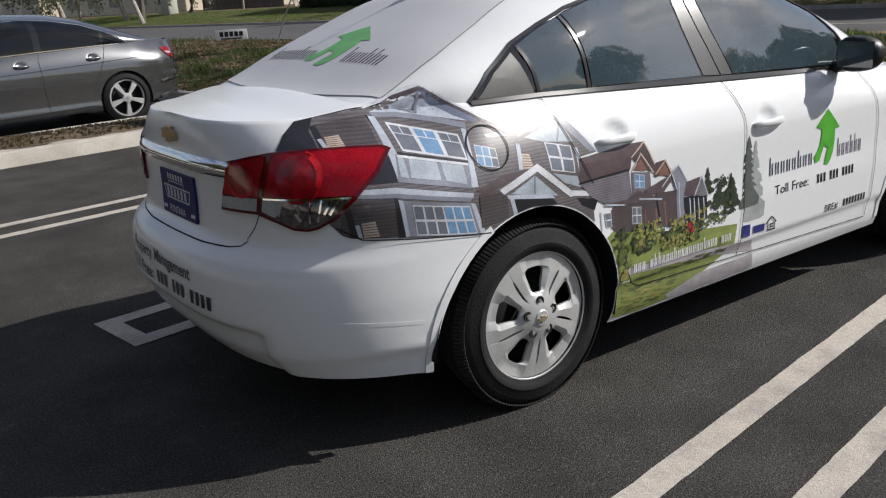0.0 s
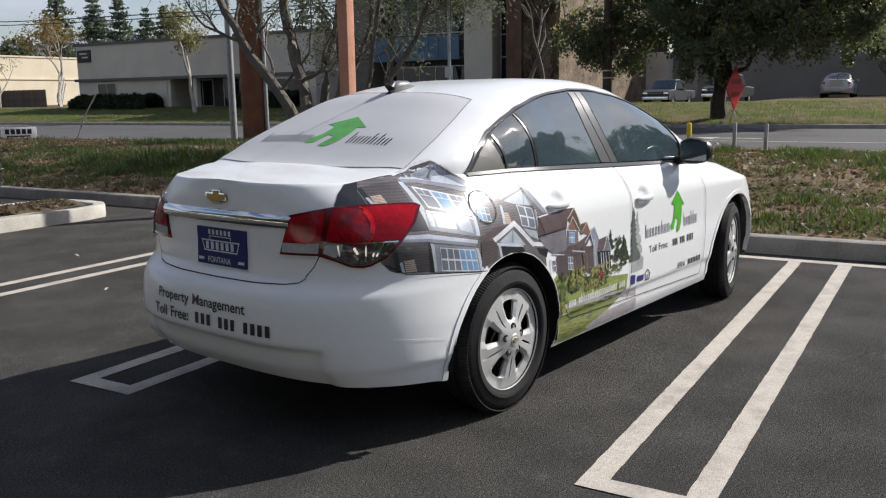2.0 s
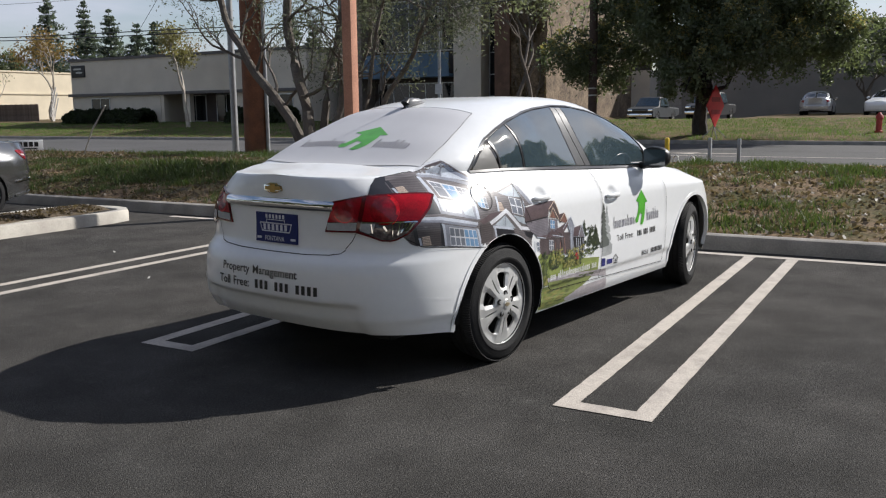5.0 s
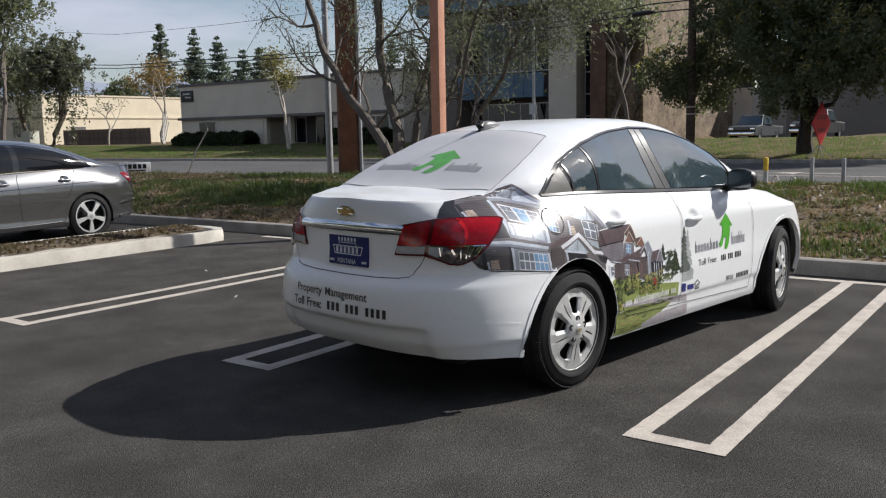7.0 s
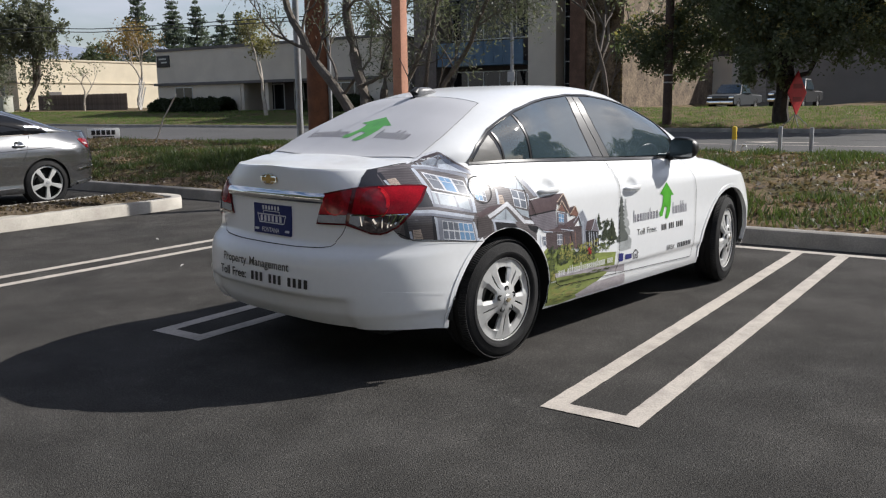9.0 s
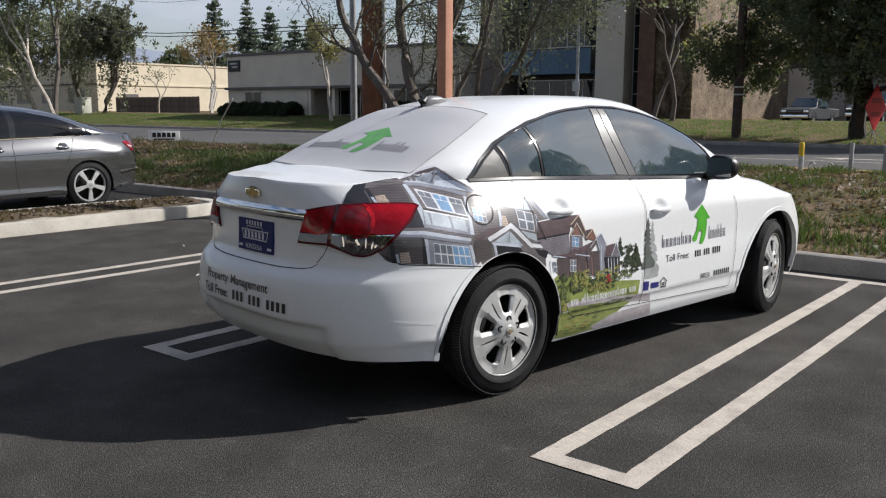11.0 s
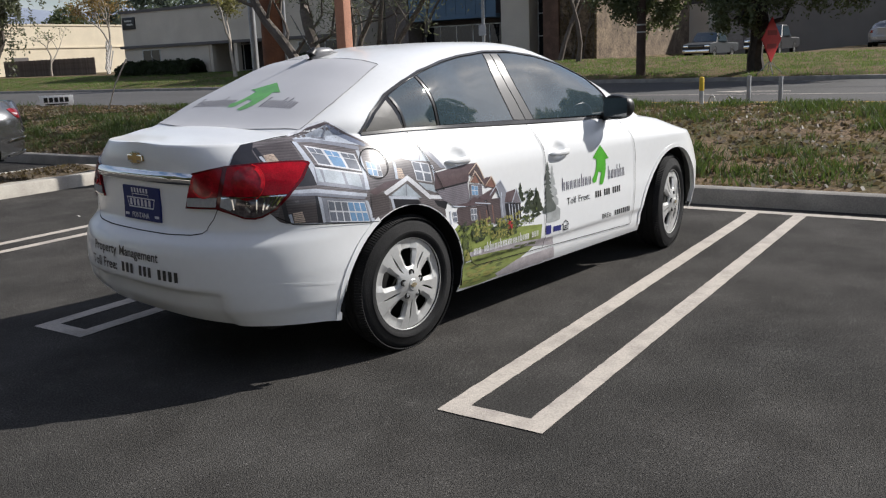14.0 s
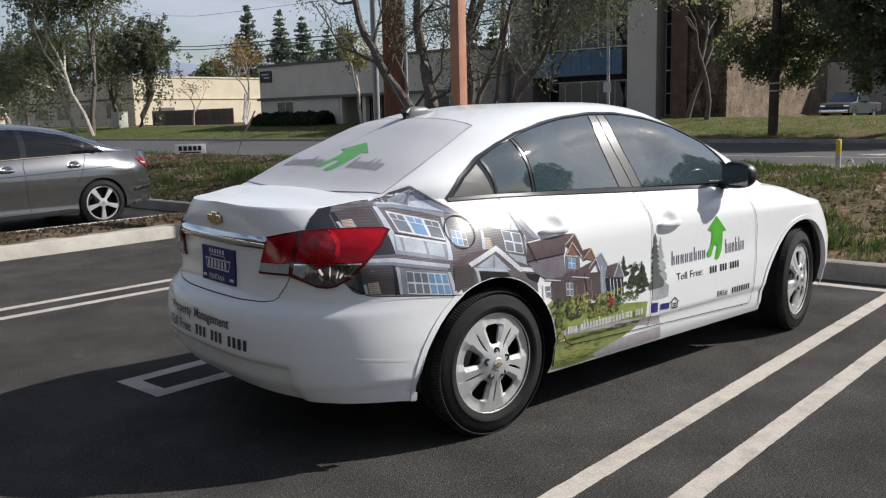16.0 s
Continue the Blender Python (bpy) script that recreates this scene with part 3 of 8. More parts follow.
def make_wheel(parent, x, y, z, r, width, rim, style, steer=0.0):
    """A wheel whose face looks to -y; set steer 180 for the other side."""
    m = pose(x, y, z, 0, 0, steer)
    h = width
    wheel = part("wheel", lathe(bmesh.new(), [(r - 0.012, 0.012), (r - 0.003, 0.03), (r, 0.05), (r, 0.078), (r - 0.009, 0.08), (r - 0.009, 0.087), (r, 0.089), (r, 0.123), (r - 0.009, 0.125), (r - 0.009, 0.132), (r, 0.134), (r, h - 0.05), (r - 0.012, h - 0.012), (r - 0.05, h), (rim + 0.012, h - 0.01), (rim, h - 0.03)], steps=72, m=m), RUBBER, parent, "black rubber tyre on its wheel")
    b = bmesh.new()
    prof = [(rim - 0.004, 0.02), (rim + 0.004, 0.006), (rim + 0.016, 0.002), (r - 0.075, -0.004), (r - 0.062, -0.005), (r - 0.058, -0.002), (r - 0.03, 0.001), (r - 0.012, 0.012)]
    part("sidewall", lathe(b, prof, steps=72, m=m), RUBBER, wheel)
    # tread blocks along the shoulder
    tb = bmesh.new()
    for k in range(150):
        a = 2 * math.pi * k / 150
        bb = boxed(-0.0048, 0.0048, 0.006, 0.045, -0.003, 0.003)
        join(tb, bb, m @ Matrix.Rotation(a, 4, "Y") @ Matrix.Translation((0, 0, r - 0.0075)) @ Matrix.Rotation(radians(28), 4, "X"))
    part("tread", tb, RUBBER, wheel, kind="stuff")
    part("brake", lathe(bmesh.new(), [(0.0, 0.075), (0.12, 0.075), (0.13, 0.08), (0.13, 0.1), (rim - 0.03, 0.12), (rim, 0.10), (rim, 0.03)], steps=48, m=m), GAP, wheel)
    if style == "cover":
        face = cover_face(rim)
        join_m = bmesh.new()
        join(join_m, face, m)
        cover = part("hub_cap", join_m, ALLOY, wheel, "silver plastic wheel cover with ten spokes", smooth=False)
        part("cap_rim", lathe(bmesh.new(), [(rim - 0.002, 0.012), (rim, 0.008), (rim + 0.003, 0.008), (rim + 0.006, 0.012)], steps=72, m=m), ALLOY, wheel)
        c = bmesh.new()
        lathe(c, [(0.0, -0.02), (0.026, -0.019), (0.033, -0.013), (0.033, 0.01)], steps=24, m=m)
        part("hub_centre", c, ALLOY, wheel)
        g = bmesh.new()
        box(g, -0.019, 0.019, -0.024, -0.019, -0.0055, 0.0055, m=m)
        box(g, -0.008, 0.008, -0.0245, -0.0195, -0.0105, 0.0105, m=m)
        part("hub_badge", g, mat("dull_gold", (0.45, 0.38, 0.25), rough=0.35, metal=0.5, var=0.1), wheel, "small dull gold badge")
        for k in range(5):
            a = radians(90 + 72 * k)
            at = m @ Matrix.Translation((0.060 * math.cos(a), cover_depth(0.060, rim), 0.060 * math.sin(a)))
            part("nut_recess", lathe(bmesh.new(), [(0.0165, 0.004), (0.0165, -0.0022), (0.014, -0.0024), (0.012, -0.0010), (0.0, -0.0008)], steps=18, m=at), GAP, wheel)
            part("wheel_nut", lathe(bmesh.new(), [(0, -0.0034), (0.006, -0.003), (0.0075, 0.0), (0.0075, 0.006)], steps=6, m=at), GALV, wheel)
    else:
        face = polar_disc(0.025, rim, lambda q, a: 0.012 + 0.5 * max(0, q - 0.13) ** 2 - 0.01 * math.exp(-((q - 0.02) / 0.05) ** 2),
            lambda q, a: 0.062 < q < rim - 0.02 and (abs(((a - 54) % 72) - 36) < 36 - 9.5 - 1.0 * (0.2 - q) / max(q, 0.05) * 3 or (0.10 < q < rim - 0.035 and abs((a - 18 + 36) % 72 - 36) < 1.6)), nr=60, na=400, thick=0.03)
        j = bmesh.new()
        join(j, face, m)
        part("alloy_rim", j, ALLOY, wheel, "five-spoke alloy rim")
        part("hub_centre", lathe(bmesh.new(), [(0.0, -0.002), (0.024, 0.0), (0.028, 0.008), (0.028, 0.03)], steps=24, m=m), GALV, wheel)
    return wheel


WHITE_SHAPE = dict(
    wb=2.685, wz=0.33, arch=0.382, flare=(0.045, 0.10), cups=((0.397, 0.879), (1.272, 0.824)), p=3.2, pf=2.42, knee=0.80, round=1.6, cab=(-0.47, 2.52),
    half=smooth_curve((0.15, 0.80), (0.2, 0.848), (0.26, 0.866), (0.33, 0.872), (0.36, 0.884), (0.5, 0.886), (0.62, 0.879), (0.76, 0.876), (0.80, 0.874)),
    rear=smooth_curve((0.25, 0.86), (0.29, 0.90), (0.36, 0.945), (0.45, 0.957), (0.58, 0.95), (0.635, 0.93), (0.665, 0.895), (0.70, 0.868), (0.80, 0.862), (0.90, 0.862), (0.98, 0.860), (1.03, 0.853), (1.06, 0.846)),
    valance=smooth_curve((0.2, 0.036), (0.40, 0.033), (0.424, 0.028), (0.440, 0.0), (0.6, 0.0)),
    front=smooth_curve((0.2, 0.84), (0.35, 0.92), (0.52, 0.93), (0.62, 0.89), (0.72, 0.79), (0.80, 0.66)),
    bottom=smooth_curve((-0.95, 0.285), (-0.5, 0.262), (-0.37, 0.24), (0.3, 0.20), (2.4, 0.20), (3.0, 0.21), (3.6, 0.22)),
    top_z=smooth_curve((-0.90, 1.056), (-0.68, 1.056), (-0.43, 1.080), (-0.14, 1.058), (0.5, 1.034), (1.2, 1.0), (1.9, 0.965), (2.3, 0.948), (2.6, 0.918), (2.9, 0.870), (3.2, 0.790), (3.45, 0.70), (3.62, 0.62)),
    top_y=smooth_curve((-0.9, 0.62), (-0.42, 0.622), (-0.14, 0.735), (0.5, 0.778), (1.2, 0.788), (1.9, 0.775), (2.3, 0.755), (3.0, 0.69), (3.6, 0.60)),
    crown=smooth_curve((-0.9, 0.005), (-0.6, 0.014), (-0.4, 0.02), (0, 0.0), (2.2, 0.03), (2.5, 0.055), (3.2, 0.06), (3.6, 0.03)),
    roof=smooth_curve((-0.47, 1.085), (-0.41, 1.108), (-0.2, 1.215), (0.0, 1.31), (0.2, 1.395), (0.27, 1.412), (0.5, 1.447), (0.9, 1.472), (1.2, 1.470), (1.45, 1.452), (1.7, 1.387), (2.0, 1.262), (2.3, 1.10), (2.52, 0.965)),
    cab_y=smooth_curve((-0.47, 0.60), (-0.41, 0.622), (-0.14, 0.728), (0.4, 0.764), (1.2, 0.772), (1.9, 0.768), (2.52, 0.70)),
    cab_n=smooth_curve((-0.47, 3.4), (-0.2, 3.2), (0.2, 2.75), (0.32, 2.9), (0.6, 4.2), (1.0, 6.0), (1.25, 5.6), (1.6, 3.9), (1.9, 3.3), (2.52, 3.4)),
    lean=smooth_curve((-0.47, 0.0), (0.24, 0.0), (0.7, 0.22), (1.0, 0.265), (1.25, 0.25), (1.6, 0.12), (1.9, 0.03), (2.2, 0.0), (2.52, 0.0)),
)


def arch_parts(thing, c, paint):
    """Wheel wells and the rolled lips of the arches."""
    for ax in (0, c["wb"]):
        for sy in (-1, 1):
            R = c["arch"]
            y1 = sy * (c["half"](0.45) - 0.012)
            b = bmesh.new()
            n, g = 40, []
            for i in range(n + 1):
                a = radians(-14 + 199 * i / n)
                R = arch_r(c, ax, math.degrees(a))
                g.append([b.verts.new((ax + r * math.cos(a), y, c["wz"] + r * math.sin(a))) for r, y in ((R + 0.004, y1 - (sy * 0.10 * max(0.0, math.cos(a)) if ax else 0)), (R + 0.012, y1 - sy * 0.05 - (sy * 0.10 * max(0.0, math.cos(a)) if ax else 0)), (R + 0.012, sy * 0.46), (0.02, sy * 0.45))])
            for p, q in zip(g, g[1:]):
                for k in range(3):
                    b.faces.new((p[k], p[k + 1], q[k + 1], q[k]))
            part("wheel_well", b, GAP, thing)



# ---------- the white car ----------
PRINTS = {}


def ink(name, color, rough=0.32, boards=0.0):
    """Printed vinyl; boards: the pitch of printed lap siding."""
    key = "print_" + name
    fresh = key not in MATS
    m = mat(key, color, rough=rough, var=0.13, scale=16, fine=150, coat=0.35)
    if fresh and boards:
        n, l = m.node_tree.nodes, m.node_tree.links
        base = n["Principled BSDF"].inputs["Base Color"]
        old = base.links[0].from_socket
        tc, wave, ramp, mul = n.new("ShaderNodeTexCoord"), n.new("ShaderNodeTexWave"), n.new("ShaderNodeMapRange"), n.new("ShaderNodeMixRGB")
        wave.bands_direction, wave.wave_profile = "Z", "SAW"
        wave.inputs["Scale"].default_value = 2 * math.pi / (20 * boards)
        ramp.inputs["To Min"].default_value, ramp.inputs["To Max"].default_value = 0.62, 1.25
        mul.blend_type = "MULTIPLY"
        mul.inputs["Fac"].default_value = 1.0
        l.new(tc.outputs["Object"], wave.inputs["Vector"])
        l.new(wave.outputs["Fac"], ramp.inputs["Value"])
        l.new(old, mul.inputs["Color1"])
        l.new(ramp.outputs["Result"], mul.inputs["Color2"])
        l.new(mul.outputs["Color"], base)
    return m


def bar_word(w, way, x, y, height, letters, pitch, direction=1, off=0.003, fat=0.16):
    """Writing reduced to plain bars, tall (|), low (.) or one block for each figure (#), a mesh for each word."""
    out, bm = [], None
    for i, k in enumerate(letters + " "):
        if k == " ":
            if bm:
                out.append(bm)
            bm = None
            continue
        bm = bm or bmesh.new()
        for f0, wide, h in ((0.14, 0.60, height),) if k == "#" else ((0.14, fat, height if k == "|" else height * 0.66), (0.56, fat, height * 0.66)):
            x0, x1 = (i + f0) * pitch, (i + f0 + wide) * pitch
            join(bm, w.shape(way, [(x + direction * x0, y), (x + direction * x1, y), (x + direction * x1, y + h), (x + direction * x0, y + h)], off, step=0.05))
    return out


def put_words(thing, name, words, colour, label=""):
    for bm in words:
        part(name, bm, colour, thing, label, kind="stuff")


def put(thing, w, name, colour, shapes, off, label="", way="R", step=0.02):
    for pts in shapes:
        ob = part(name, w.shape(way, pts, off, step), colour, thing, label)
    return ob


def put_lines(thing, w, name, colour, lines, width, off, label="", way="R"):
    for pts in lines:
        ob = part(name, w.line(way, pts, width, off, step=0.02), colour, thing, label)
    return ob


def arc(cx, cz, r, a0, a1, n=14):
    return [(cx + r * math.cos(radians(a0 + (a1 - a0) * i / n)), cz + r * math.sin(radians(a0 + (a1 - a0) * i / n))) for i in range(n + 1)]


def quad_in(q, s0, s1, t0, t1):
    """A smaller four-sided shape inside q (its corners in order), by shares across and along."""
    def at(s, t):
        return tuple((1 - t) * ((1 - s) * q[0][i] + s * q[1][i]) + t * ((1 - s) * q[3][i] + s * q[2][i]) for i in (0, 1))
    return [at(s0, t0), at(s1, t0), at(s1, t1), at(s0, t1)]


def house_prints(thing, w):
    """The printed picture of houses along the flank."""
    inks = {"siding": ink("siding", (0.100, 0.086, 0.088), boards=0.011), "night": ink("night", (0.024, 0.024, 0.030)), "pale": ink("pale", (0.56, 0.60, 0.68)), "mid": ink("mid", (0.28, 0.295, 0.345)),
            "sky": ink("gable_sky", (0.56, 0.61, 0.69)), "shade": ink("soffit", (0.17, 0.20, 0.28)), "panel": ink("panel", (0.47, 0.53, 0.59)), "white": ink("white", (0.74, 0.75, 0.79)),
            "roof": ink("roof", (0.125, 0.090, 0.098)), "lilac": ink("lilac_wall", (0.215, 0.198, 0.225), boards=0.009), "brown": ink("brown", (0.108, 0.083, 0.087), boards=0.009), "rust": ink("rust_gable", (0.26, 0.14, 0.11)),
            "tan": ink("tan", (0.64, 0.51, 0.41)), "blue": ink("blue", (0.19, 0.35, 0.56)), "glass": ink("glass", (0.175, 0.195, 0.235)), "lawn": ink("bright_lawn", (0.30, 0.36, 0.10)), "lawn2": ink("lawn", (0.26, 0.31, 0.09)), "drive": ink("drive", (0.47, 0.43, 0.45))}
    names = {"roof": "roof_print", "lawn": "lawn_print", "lawn2": "lawn_print", "drive": "drive_print", "rust": "gable_print", "brown": "gable_print"}

    A = 0.388

    def lift(k):
        return 0.0014 + 0.00030 * k

    def clear(p):
        """Keep a printed point off the wheel arch."""
        d = math.hypot(p[0], p[1] - 0.33)
        return p if d > A else (p[0] * A / d, 0.33 + (p[1] - 0.33) * A / d)

    def flat(colour, k, *shapes):
        shapes = [[clear(p) for p in q] for q in shapes]
        put(thing, w, names.get(colour, "house_print"), inks[colour], shapes, lift(k))

    def edge(colour, k, *lines):
        put_lines(thing, w, "trim_print", inks[colour], lines, 0.0075 if lines[0][0][0] < 0.3 else 0.0055, lift(k))

    def shutter(k, q, n=6):
        for i in range(n):
            put(thing, w, "shutter_print", inks["tan"], [quad_in(q, 0, 1, i / n, (i + 0.72) / n)], lift(k))

    def sash(k, q, cols, rows, sunny):
        """A printed window: a white frame, panes that mirror the sky in some columns, thin glazing bars."""
        put(thing, w, "window_print", inks["white"], [q], lift(k))
        for i in range(cols):
            s0, s1 = (i + 0.09) / cols, (i + 0.91) / cols
            for j in range(rows):
                t0, t1 = (j + 0.08) / rows, (j + 0.92) / rows
                put(thing, w, "pane_print", inks["blue" if i in sunny else "glass"], [quad_in(q, s0, s1, t0, t1)], lift(k + 1))
            if cols == 3 and rows == 1:
                for a, b in ((quad_in(q, s0, s1, 0.36, 0.36)[0], quad_in(q, s0, s1, 0.36, 0.36)[1]), (quad_in(q, 0.5 * (s0 + s1), s1, 0.08, 0.36)[0], quad_in(q, 0.5 * (s0 + s1), s1, 0.08, 0.36)[3])):
                    put_lines(thing, w, "bar_print", inks["white"], [[a, b]], 0.003, lift(k + 2))

    base = [(-0.406, 1.082), (-0.358, 1.101), (-0.276, 1.124), (-0.228, 1.085), (-0.129, 1.014), (-0.048, 0.963), (0.012, 0.966), (0.106, 0.982), (0.169, 0.984), (0.203, 0.963), (0.246, 0.907), (0.295, 0.851), (0.213, 0.845), (0.2, 0.805), (0.223, 0.74), (0.348, 0.705), (0.342, 0.688), (0.281, 0.686), (0.264, 0.661)] + arc(0, 0.33, A, 46, 119)
    base += [(-0.192, 0.666), (-0.511, 0.71), (-0.627, 0.72), (-0.648, 0.73), (-0.666, 0.755), (-0.681, 0.777), (-0.61, 0.856), (-0.464, 0.962), (-0.587, 0.974), (-0.739, 0.967), (-0.703, 1.015), (-0.657, 1.049), (-0.593, 1.058), (-0.495, 1.068)]
    put(thing, w, "house_print", ink("wall", (0.165, 0.148, 0.152), boards=0.011), [base], lift(0), "printed picture of grey houses on the flank")
    flat('night', 1, [(-0.737, 0.973), (-0.703, 1.015), (-0.657, 1.049), (-0.605, 1.057), (-0.636, 1.023), (-0.64, 0.975)], [(-0.467, 1.054), (-0.455, 1.048), (-0.461, 0.942), (-0.478, 0.868), (-0.564, 0.871), (-0.458, 0.952)], [(-0.099, 0.758), (0.073, 0.73), (0.097, 0.697), (-0.015, 0.713), (-0.093, 0.703)], [(0.184, 0.711), (0.286, 0.688), (0.269, 0.652), (0.21, 0.679)])
    flat('siding', 1, [(-0.613, 1.037), (-0.469, 1.054), (-0.481, 0.964), (-0.627, 0.974)], [(-0.63, 0.823), (-0.501, 0.827), (-0.504, 0.714), (-0.527, 0.712), (-0.627, 0.72), (-0.655, 0.74)])
    flat('night', 2, [(-0.629, 1.032), (-0.612, 1.036), (-0.615, 0.976), (-0.635, 0.974)], [(-0.638, 0.82), (-0.622, 0.824), (-0.61, 0.722), (-0.627, 0.72)], [(-0.503, 0.826), (-0.49, 0.824), (-0.482, 0.707), (-0.502, 0.708)])
    shutter(2, [(-0.609, 1.003), (-0.57, 1.006), (-0.569, 0.974), (-0.615, 0.974)])
    shutter(2, [(-0.598, 0.763), (-0.562, 0.766), (-0.553, 0.717), (-0.595, 0.718)])
    flat('pale', 3, [(-0.629, 0.998), (-0.617, 1), (-0.614, 0.974), (-0.626, 0.975)], [(-0.615, 0.758), (-0.604, 0.76), (-0.598, 0.719), (-0.608, 0.72)], [(-0.492, 0.821), (-0.477, 0.816), (-0.461, 0.707), (-0.48, 0.707)], [(-0.108, 0.762), (-0.092, 0.759), (-0.075, 0.692), (-0.091, 0.69)])
    flat('pale', 2, [(-0.46, 1.049), (-0.442, 1.046), (-0.442, 0.944), (-0.456, 0.871), (-0.475, 0.874), (-0.47, 0.932)], [(-0.146, 0.964), (-0.081, 0.964), (-0.063, 0.951), (-0.142, 0.955)], [(-0.042, 0.924), (-0.026, 0.919), (-0.042, 0.842), (-0.058, 0.845)], [(-0.119, 0.775), (0.071, 0.744), (0.086, 0.728), (-0.113, 0.761)])
    flat('sky', 1, [(-0.372, 1.076), (-0.288, 1.107), (-0.237, 1.068), (-0.181, 1.009), (-0.282, 1.032), (-0.37, 1.049), (-0.449, 1.059)])
    flat('shade', 2, [(-0.284, 1.113), (-0.139, 1.015), (-0.162, 1.001), (-0.216, 1.029), (-0.276, 1.079)])
    flat('mid', 3, [(-0.45, 1.057), (-0.369, 1.051), (-0.282, 1.032), (-0.19, 1.005), (-0.197, 0.988), (-0.292, 1.017), (-0.379, 1.038), (-0.443, 1.044)], [(-0.449, 0.942), (-0.235, 0.892), (-0.24, 0.817), (-0.477, 0.869)])
    sash(1, [(-0.422, 1.029), (-0.23, 0.975), (-0.235, 0.9), (-0.422, 0.948)], 3, 1, (1,))
    flat('panel', 4, [(-0.448, 0.933), (-0.432, 0.929), (-0.44, 0.876), (-0.463, 0.882)], [(-0.417, 0.927), (-0.338, 0.91), (-0.345, 0.856), (-0.434, 0.875)], [(-0.326, 0.905), (-0.259, 0.89), (-0.263, 0.833), (-0.331, 0.853)])
    flat('pale', 4, [(-0.213, 0.99), (-0.199, 0.987), (-0.223, 0.872), (-0.227, 0.818), (-0.251, 0.824), (-0.236, 0.897)])
    flat('pale', 1, [(-0.581, 0.858), (-0.489, 0.855), (-0.246, 0.804), (-0.248, 0.79), (-0.494, 0.839), (-0.593, 0.845)], [(0.193, 0.881), (0.209, 0.875), (0.223, 0.741), (0.204, 0.745)])
    flat('mid', 2, [(-0.595, 0.845), (-0.494, 0.839), (-0.252, 0.791), (-0.261, 0.78), (-0.498, 0.827), (-0.61, 0.836)])
    flat('mid', 4, [(-0.477, 0.816), (-0.254, 0.774), (-0.227, 0.671), (-0.468, 0.707)])
    sash(5, [(-0.453, 0.801), (-0.265, 0.767), (-0.242, 0.676), (-0.447, 0.707)], 6, 2, (3, 4, 5))
    flat('pale', 5, [(-0.26, 0.775), (-0.245, 0.772), (-0.21, 0.67), (-0.231, 0.674)])
    flat('roof', 1, [(-0.117, 0.968), (-0.03, 0.973), (0.099, 0.981), (-0.016, 0.943), (-0.098, 0.946)])
    sash(1, [(-0.195, 0.941), (-0.125, 0.92), (-0.131, 0.863), (-0.209, 0.88)], 3, 2, (0, 1))
    shutter(1, [(-0.04, 0.893), (-0.001, 0.885), (0.005, 0.837), (-0.044, 0.843)])
    flat('panel', 1, [(-0.001, 0.936), (0.167, 0.971), (0.197, 0.897), (0.07, 0.914)], [(0.084, 0.811), (0.193, 0.783), (0.204, 0.745), (0.134, 0.77)], [(-0.102, 0.775), (0.003, 0.817), (0.101, 0.734)])
    flat('mid', 1, [(0.168, 0.982), (0.203, 0.963), (0.295, 0.851), (0.259, 0.858), (0.183, 0.939)])
    sash(1, [(0.074, 0.912), (0.182, 0.886), (0.183, 0.796), (0.076, 0.822)], 2, 2, ())
    flat('roof', 2, [(-0.237, 0.81), (-0.125, 0.84), (0.007, 0.838), (-0.146, 0.805), (-0.196, 0.788)], [(0.203, 0.839), (0.448, 0.854), (0.535, 0.851), (0.459, 0.807), (0.451, 0.766), (0.199, 0.757)])
    flat('white', 3, [(-0.146, 0.797), (0.021, 0.852), (0.184, 0.721), (0.155, 0.719), (0.015, 0.828), (-0.134, 0.777)])
    flat('white', 4, [(0.154, 0.742), (0.348, 0.705), (0.348, 0.689), (0.169, 0.72)])
    flat('siding', 6, [(-0.226, 0.794), (-0.142, 0.79), (-0.117, 0.763), (-0.117, 0.701), (-0.226, 0.689)])
    edge('white', 2, [(-0.459, 1.072), (-0.404, 1.084), (-0.356, 1.103), (-0.275, 1.125), (-0.228, 1.086), (-0.128, 1.015), (-0.042, 0.964)], [(-0.022, 0.946), (0.168, 0.982), (0.204, 0.965)])
    edge('brown', 3, [(-0.366, 1.092), (-0.284, 1.113), (-0.23, 1.074), (-0.134, 1.006), (-0.056, 0.955)])
    edge('white', 3, [(0.204, 0.965), (0.296, 0.853)])
    edge('mid', 4, [(-0.289, 1.105), (-0.315, 1.045)])
    edge('mid', 5, [(-0.358, 1.065), (-0.315, 1.045)])
    edge('mid', 2, [(0.168, 0.968), (0.13, 0.908)])
    edge('mid', 3, [(0.002, 0.815), (-0.003, 0.757)])
    edge('night', 5, [(-0.442, 0.944), (-0.238, 0.894)], [(0.228, 0.739), (0.348, 0.705)])
    edge('white', 6, [(-0.447, 0.937), (-0.24, 0.888)])
    flat('lilac', 6, [(0.204, 0.752), (0.442, 0.764), (0.455, 0.661), (0.405, 0.646), (0.319, 0.666), (0.254, 0.699)])
    flat('brown', 3, [(0.455, 0.803), (0.529, 0.85), (0.585, 0.759), (0.554, 0.739)])
    flat('rust', 4, [(0.468, 0.759), (0.505, 0.794), (0.536, 0.746)])
    flat('lilac', 1, [(0.456, 0.753), (0.554, 0.737), (0.563, 0.641), (0.461, 0.654)])
    sash(2, [(0.47, 0.745), (0.524, 0.732), (0.524, 0.684), (0.473, 0.693)], 2, 2, (0, 1))
    flat('roof', 7, [(0.308, 0.664), (0.428, 0.66), (0.488, 0.682), (0.603, 0.634), (0.616, 0.625), (0.405, 0.644)])
